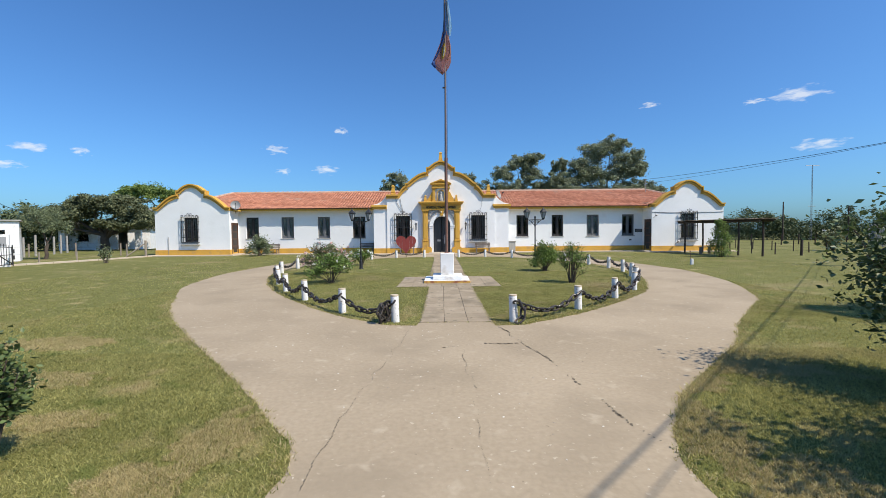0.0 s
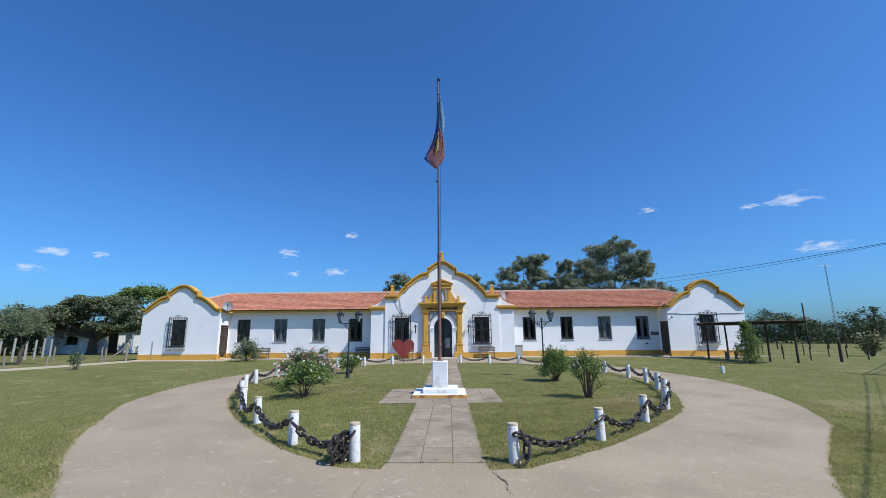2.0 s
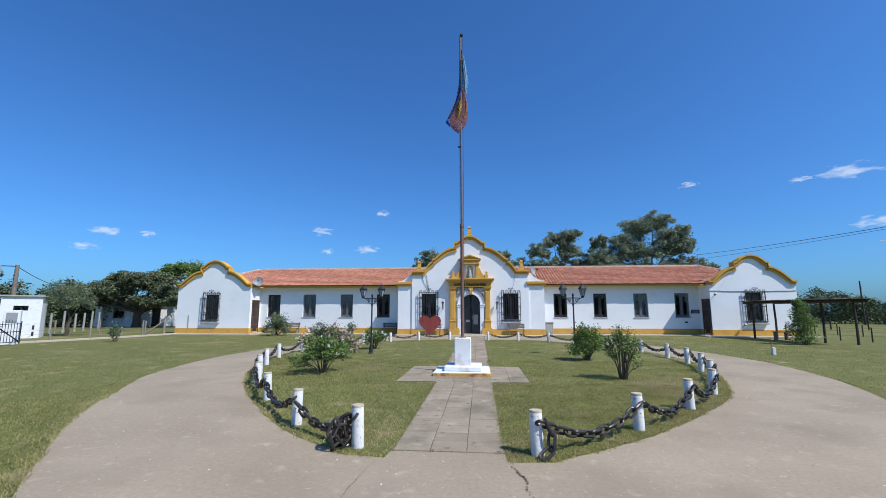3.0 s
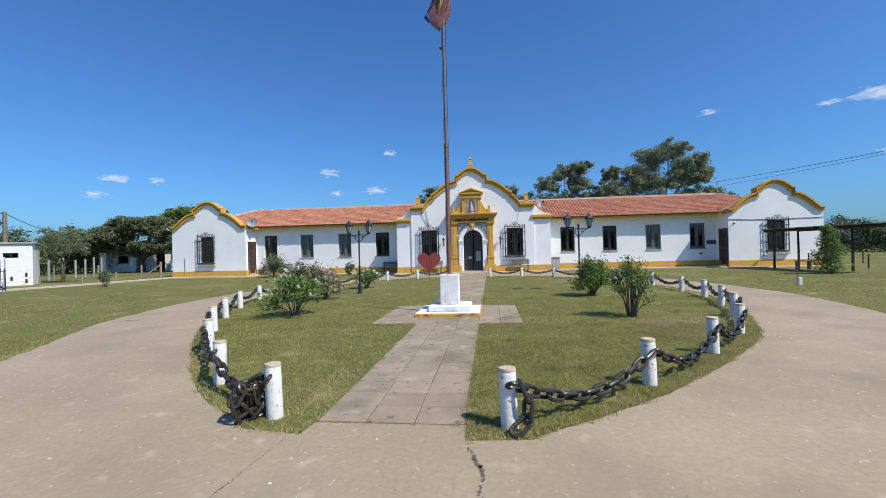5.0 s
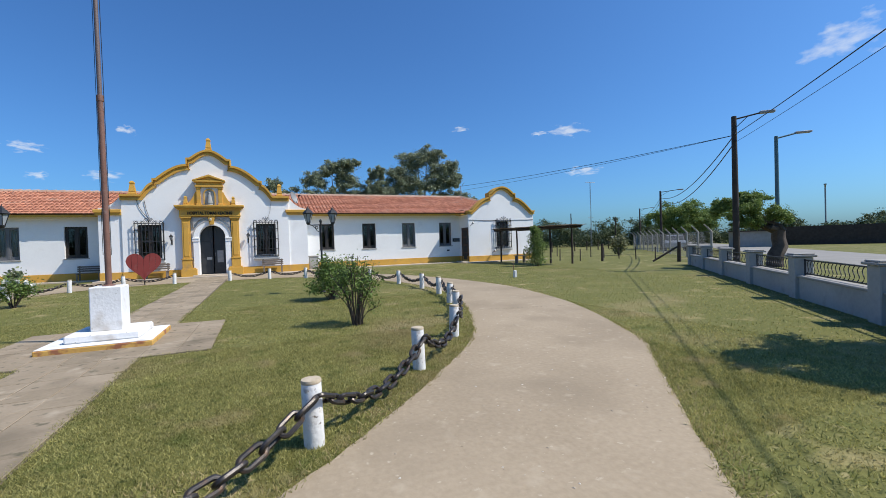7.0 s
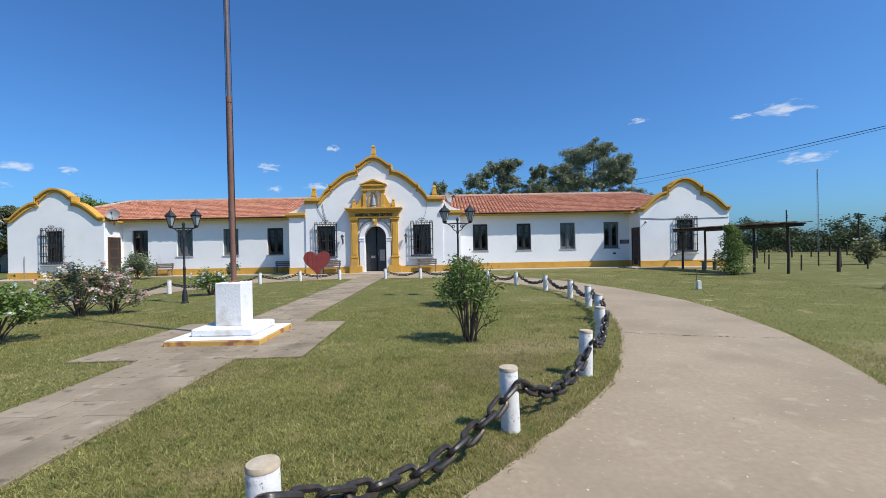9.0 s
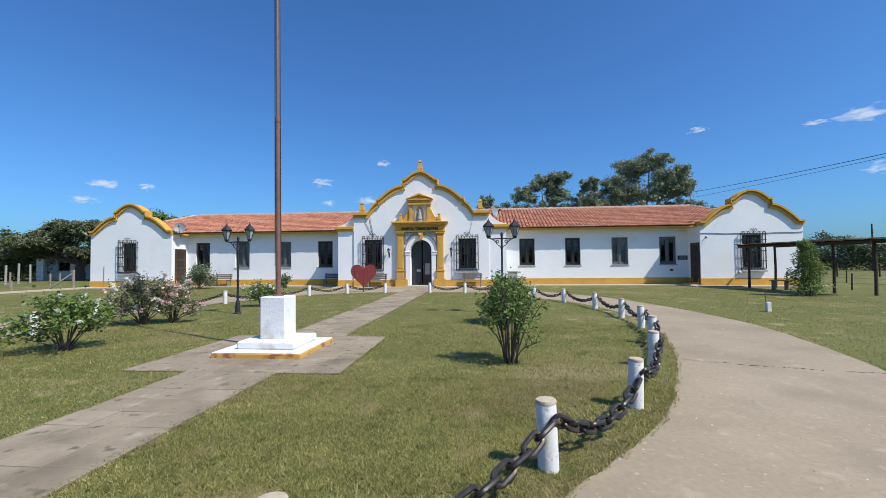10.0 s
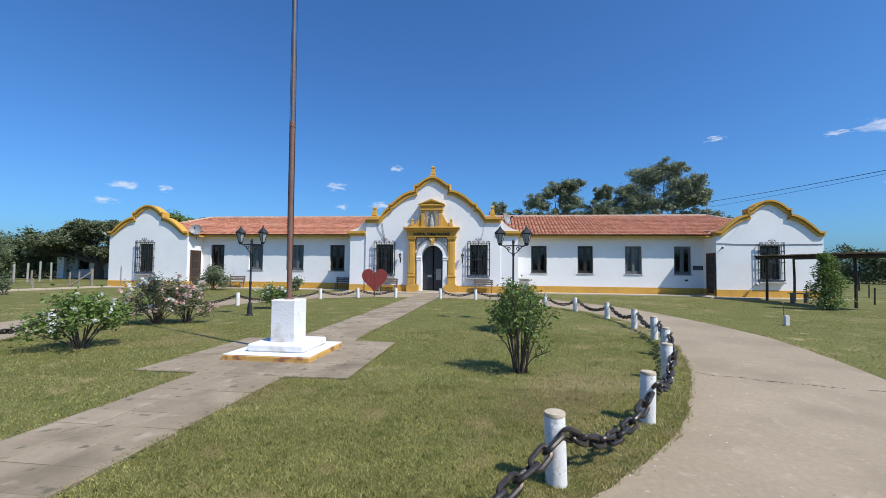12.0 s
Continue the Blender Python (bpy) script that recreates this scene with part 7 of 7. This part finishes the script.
M_CLOUD = cloud_material()
for az_, el_, wd, ht in ((-43.7, 8.6, 58, 18), (-40.1, 8.6, 34, 14), (-45.5, 6.8, 50, 14), (-21.1, 10.4, 58, 18), (-15.1, 8.2, 62, 20), (-20.3, 7.8, 40, 12), (-13.3, 13.0, 36, 18), (39.7, 13.6, 95, 26), (36.0, 13.6, 40, 12),
                         (41.6, 8.5, 80, 22), (25.8, 14.7, 36, 12), (66.8, 17.9, 130, 60), (-62, 6, 90, 24)):
    a, e = radians(az_), radians(el_)
    p = Vector((math.sin(a) * math.cos(e), math.cos(a) * math.cos(e), math.sin(e))) * 1500 + Vector((1.5, -9, 1.5))
    bm = bmesh.new()
    vs = [bm.verts.new(c) for c in ((-1, -1, 0), (1, -1, 0), (1, 1, 0), (-1, 1, 0))]
    bm.faces.new(vs)
    o = part("backdrop_cloud", bm, M_CLOUD)
    o.matrix_basis = look(p, (1.5, -9, 1.5)) @ Matrix.Diagonal((wd * 0.85, ht * 1.0, 1, 1))
    o.visible_shadow = False
    tagged(o, "small white fair-weather cloud", "cloud", kind="structure")

# ---- grass blades, litter ----
def blades(count, x0, x1, y0, y1, h, w, seed, keep):
    rng = np.random.default_rng(seed)
    x, y = rng.uniform(x0, x1, count), rng.uniform(y0, y1, count)
    ok = keep(x, y)
    x, y = x[ok], y[ok]
    n = len(x)
    a = rng.uniform(0, math.tau, n)
    hh = h * rng.uniform(0.5, 1.4, n)
    lean = rng.normal(size=(n, 2)) * h * 0.75
    ww = w * rng.uniform(0.6, 1.4, n)
    vv = np.empty((n, 3, 3))
    vv[:, 0] = np.stack([x - np.cos(a) * ww, y - np.sin(a) * ww, np.zeros(n)], 1)
    vv[:, 1] = np.stack([x + np.cos(a) * ww, y + np.sin(a) * ww, np.zeros(n)], 1)
    vv[:, 2] = np.stack([x + lean[:, 0], y + lean[:, 1], hh], 1)
    return vv


road_np = [(p.x, p.y) for p in ROAD]
island_np = [(p.x, p.y) for p in ISLAND]


def off_stone(x, y):
    lawn = ~inside(x, y, road_np) | inside(x, y, island_np)
    walk_ = (np.abs(x - 0.1) < 0.61) & (y > -5.68)
    cross_ = (x > -1.41) & (x < 1.53) & (y > -0.94) & (y < 1.75)
    return lawn & ~walk_ & ~cross_ & (y < 17.0)


def ragged(x, y):
    """Uneven field between 0 and 1 over the lawn."""
    a = np.sin(x * 6.1 + 2.3 * np.sin(y * 4.7)) * np.cos(y * 7.9 + 1.9 * np.sin(x * 3.3))
    b = np.sin(x * 23.0 + 3.1 * np.sin(y * 17.0)) * np.cos(y * 27.0 + 2.0 * np.sin(x * 13.0))
    return np.clip(0.5 + 0.32 * a + 0.22 * b, 0, 1)


def edge_distance(x, y):
    d = np.full(len(x), 9.0)
    for poly in (road_np[1:-1], island_np):
        for (ax, ay), (bx, by) in zip(poly, poly[1:]):
            dx, dy = bx - ax, by - ay
            t = np.clip(((x - ax) * dx + (y - ay) * dy) / (dx * dx + dy * dy + 1e-9), 0, 1)
            d = np.minimum(d, (x - ax - t * dx) ** 2 + (y - ay - t * dy) ** 2)
    return np.sqrt(d)


def near_edge(x, y):
    """A straw fringe on the lawn side, and tufts that creep over the concrete."""
    d, g = edge_distance(x, y), ragged(x, y)
    on_walk = (np.abs(x - 0.1) < 0.6) & (y > -5.68)
    lawn = off_stone(x, y)
    return ((lawn & (d < 0.05 + 0.26 * g * g)) | (~lawn & (d < 0.075 * g * g))) & ~on_walk


def green_edge(x, y):
    d, g = edge_distance(x, y), ragged(x + 5.3, y - 2.2)
    on_walk = (np.abs(x - 0.1) < 0.6) & (y > -5.68)
    return (d < 0.02 + 0.09 * g) & ~on_walk & ((d < 0.065 * g) | off_stone(x, y))


def walk_edge(x, y):
    """Tufts along the sides of the paved walk."""
    g = ragged(x * 1.7, y * 1.3)
    x, y = x - 0.1, y + 0.11
    side = np.abs(np.abs(x) - 0.60)
    near = (side < 0.012 + 0.05 * g * g) & (y > -5.5) & (y < 16) & ~((y > -0.9) & (y < 2.0))
    arms = (np.abs(y + 0.82) < 0.05 * g * g) & (np.abs(x) > 0.6) & (np.abs(x) < 1.5)
    ends = (np.abs(np.abs(x + 0.02) - 1.475) < 0.05 * g * g) & (y > -0.82) & (y < 1.95)
    front = (np.abs(y + 5.575) < 0.006 + 0.03 * g) & (np.abs(x) < 0.62)
    return near | arms | ends | front


def dry_spots(x, y):
    """Uneven straw-coloured spots in the lawn."""
    out = np.zeros(len(x))
    for ex, ey, rx, ry in ((3.35, -8.25, 0.9, 0.3), (1.85, -9.6, 0.45, 0.95), (2.0, -10.4, 0.5, 0.5), (-0.75, -4.6, 0.25, 0.9), (-1.2, -5.0, 0.5, 0.4), (2.3, -8.6, 0.5, 0.35), (-1.8, -9.7, 0.3, 0.6), (0.95, -5.45, 0.35, 0.3), (-0.95, -5.2, 0.3, 0.6), (1.6, -4.9, 0.7, 0.35), (3.0, -3.9, 0.6, 0.5), (4.4, -2.2, 0.4, 0.6), (-4.7, -8.4, 1.1, 0.4), (-3.4, -9.4, 0.6, 0.25), (-2.0, -10.3, 0.4, 0.3), (-5.6, -6.9, 0.9, 0.5)):
        out = np.maximum(out, 1 - ((x - ex) / rx) ** 2 - ((y - ey) / ry) ** 2)
    rough = 0.5 + 0.5 * np.sin(x * 9.1 + 3 * np.sin(y * 7.3)) * np.cos(y * 11.7 + 2 * np.sin(x * 5.1))
    return (out > 0.75 * rough) & off_stone(x, y)


def green_lawn(x, y):
    return off_stone(x, y) & ~(dry_spots(x, y) & (ragged(x, y) > 0.58))


def grass_object(name, label, vv, mat):
    nb = len(vv)
    me = bpy.data.meshes.new(name)
    me.vertices.add(3 * nb)
    me.vertices.foreach_set("co", vv.reshape(-1))
    me.loops.add(3 * nb)
    me.loops.foreach_set("vertex_index", np.arange(3 * nb))
    me.polygons.add(nb)
    me.polygons.foreach_set("loop_start", np.arange(0, 3 * nb, 3))
    me.update(calc_edges=True)
    me.materials.append(mat)
    tagged(new(name, me), label, "grass", kind="stuff")


grass_object("grass", "short mown grass blades over the lawn", np.concatenate([blades(420000, -7.5, 8.5, -10.5, 3.5, 0.024, 0.0042, 71, green_lawn), blades(300000, -5.5, 5.5, -10.8, -7.4, 0.018, 0.0034, 78, green_lawn), blades(260000, 0.6, 7.0, -5.8, -1.0, 0.020, 0.0036, 79, green_lawn), blades(190000, -14, 16, -10.0, 16.8, 0.024, 0.007, 72, green_lawn), blades(260000, -6.5, 7.5, -10.4, 2.5, 0.032, 0.0042, 75, green_edge), blades(240000, -1.6, 1.6, -5.65, 4.5, 0.028, 0.0042, 76, walk_edge)]), M_GRASSBLADE)
grass_object("dry_grass", "dead straw-coloured grass along the concrete edge", np.concatenate([blades(230000, -6.5, 7.5, -10.4, 2.0, 0.032, 0.0045, 73, near_edge), blades(90000, -9, 9.5, 1.0, 14.0, 0.034, 0.007, 77, near_edge), blades(120000, -4, 6, -6.0, 0, 0.026, 0.0045, 74, dry_spots), blades(160000, 1.0, 4.4, -10.6, -7.6, 0.024, 0.0042, 80, dry_spots), blades(60000, -2.6, -1.2, -10.6, -8.8, 0.022, 0.004, 81, dry_spots), blades(260000, -6.8, -2.4, -10.6, -6.2, 0.022, 0.0045, 82, dry_spots)]), M_DRYBLADE)

rng = np.random.default_rng(81)
bm = bmesh.new()
for _ in range(900):
    x, y = rng.uniform(-6, 8), rng.uniform(-10.5, 2)
    if not inside(np.array([x]), np.array([y]), road_np)[0] or inside(np.array([x]), np.array([y]), island_np)[0]:
        continue
    s = rng.uniform(0.004, 0.013)
    q = rng.uniform(0, math.tau)
    vs = [bm.verts.new((x + s * math.cos(q + k * math.tau / 5) * rng.uniform(0.5, 1.3), y + s * math.sin(q + k * math.tau / 5) * rng.uniform(0.5, 1.3), 0.006)) for k in range(5)]
    tip = bm.verts.new((x, y, 0.006 + s * 0.5))
    for k in range(5):
        bm.faces.new((vs[k], vs[(k + 1) % 5], tip))
tagged(part("gravel_litter", bm, material("pale_grit", (0.30, 0.25, 0.19), (0.72, 0.68, 0.60), island=0.9, scale=2)), "scattered pale grit and dry leaf scraps on concrete", "grit", kind="stuff")
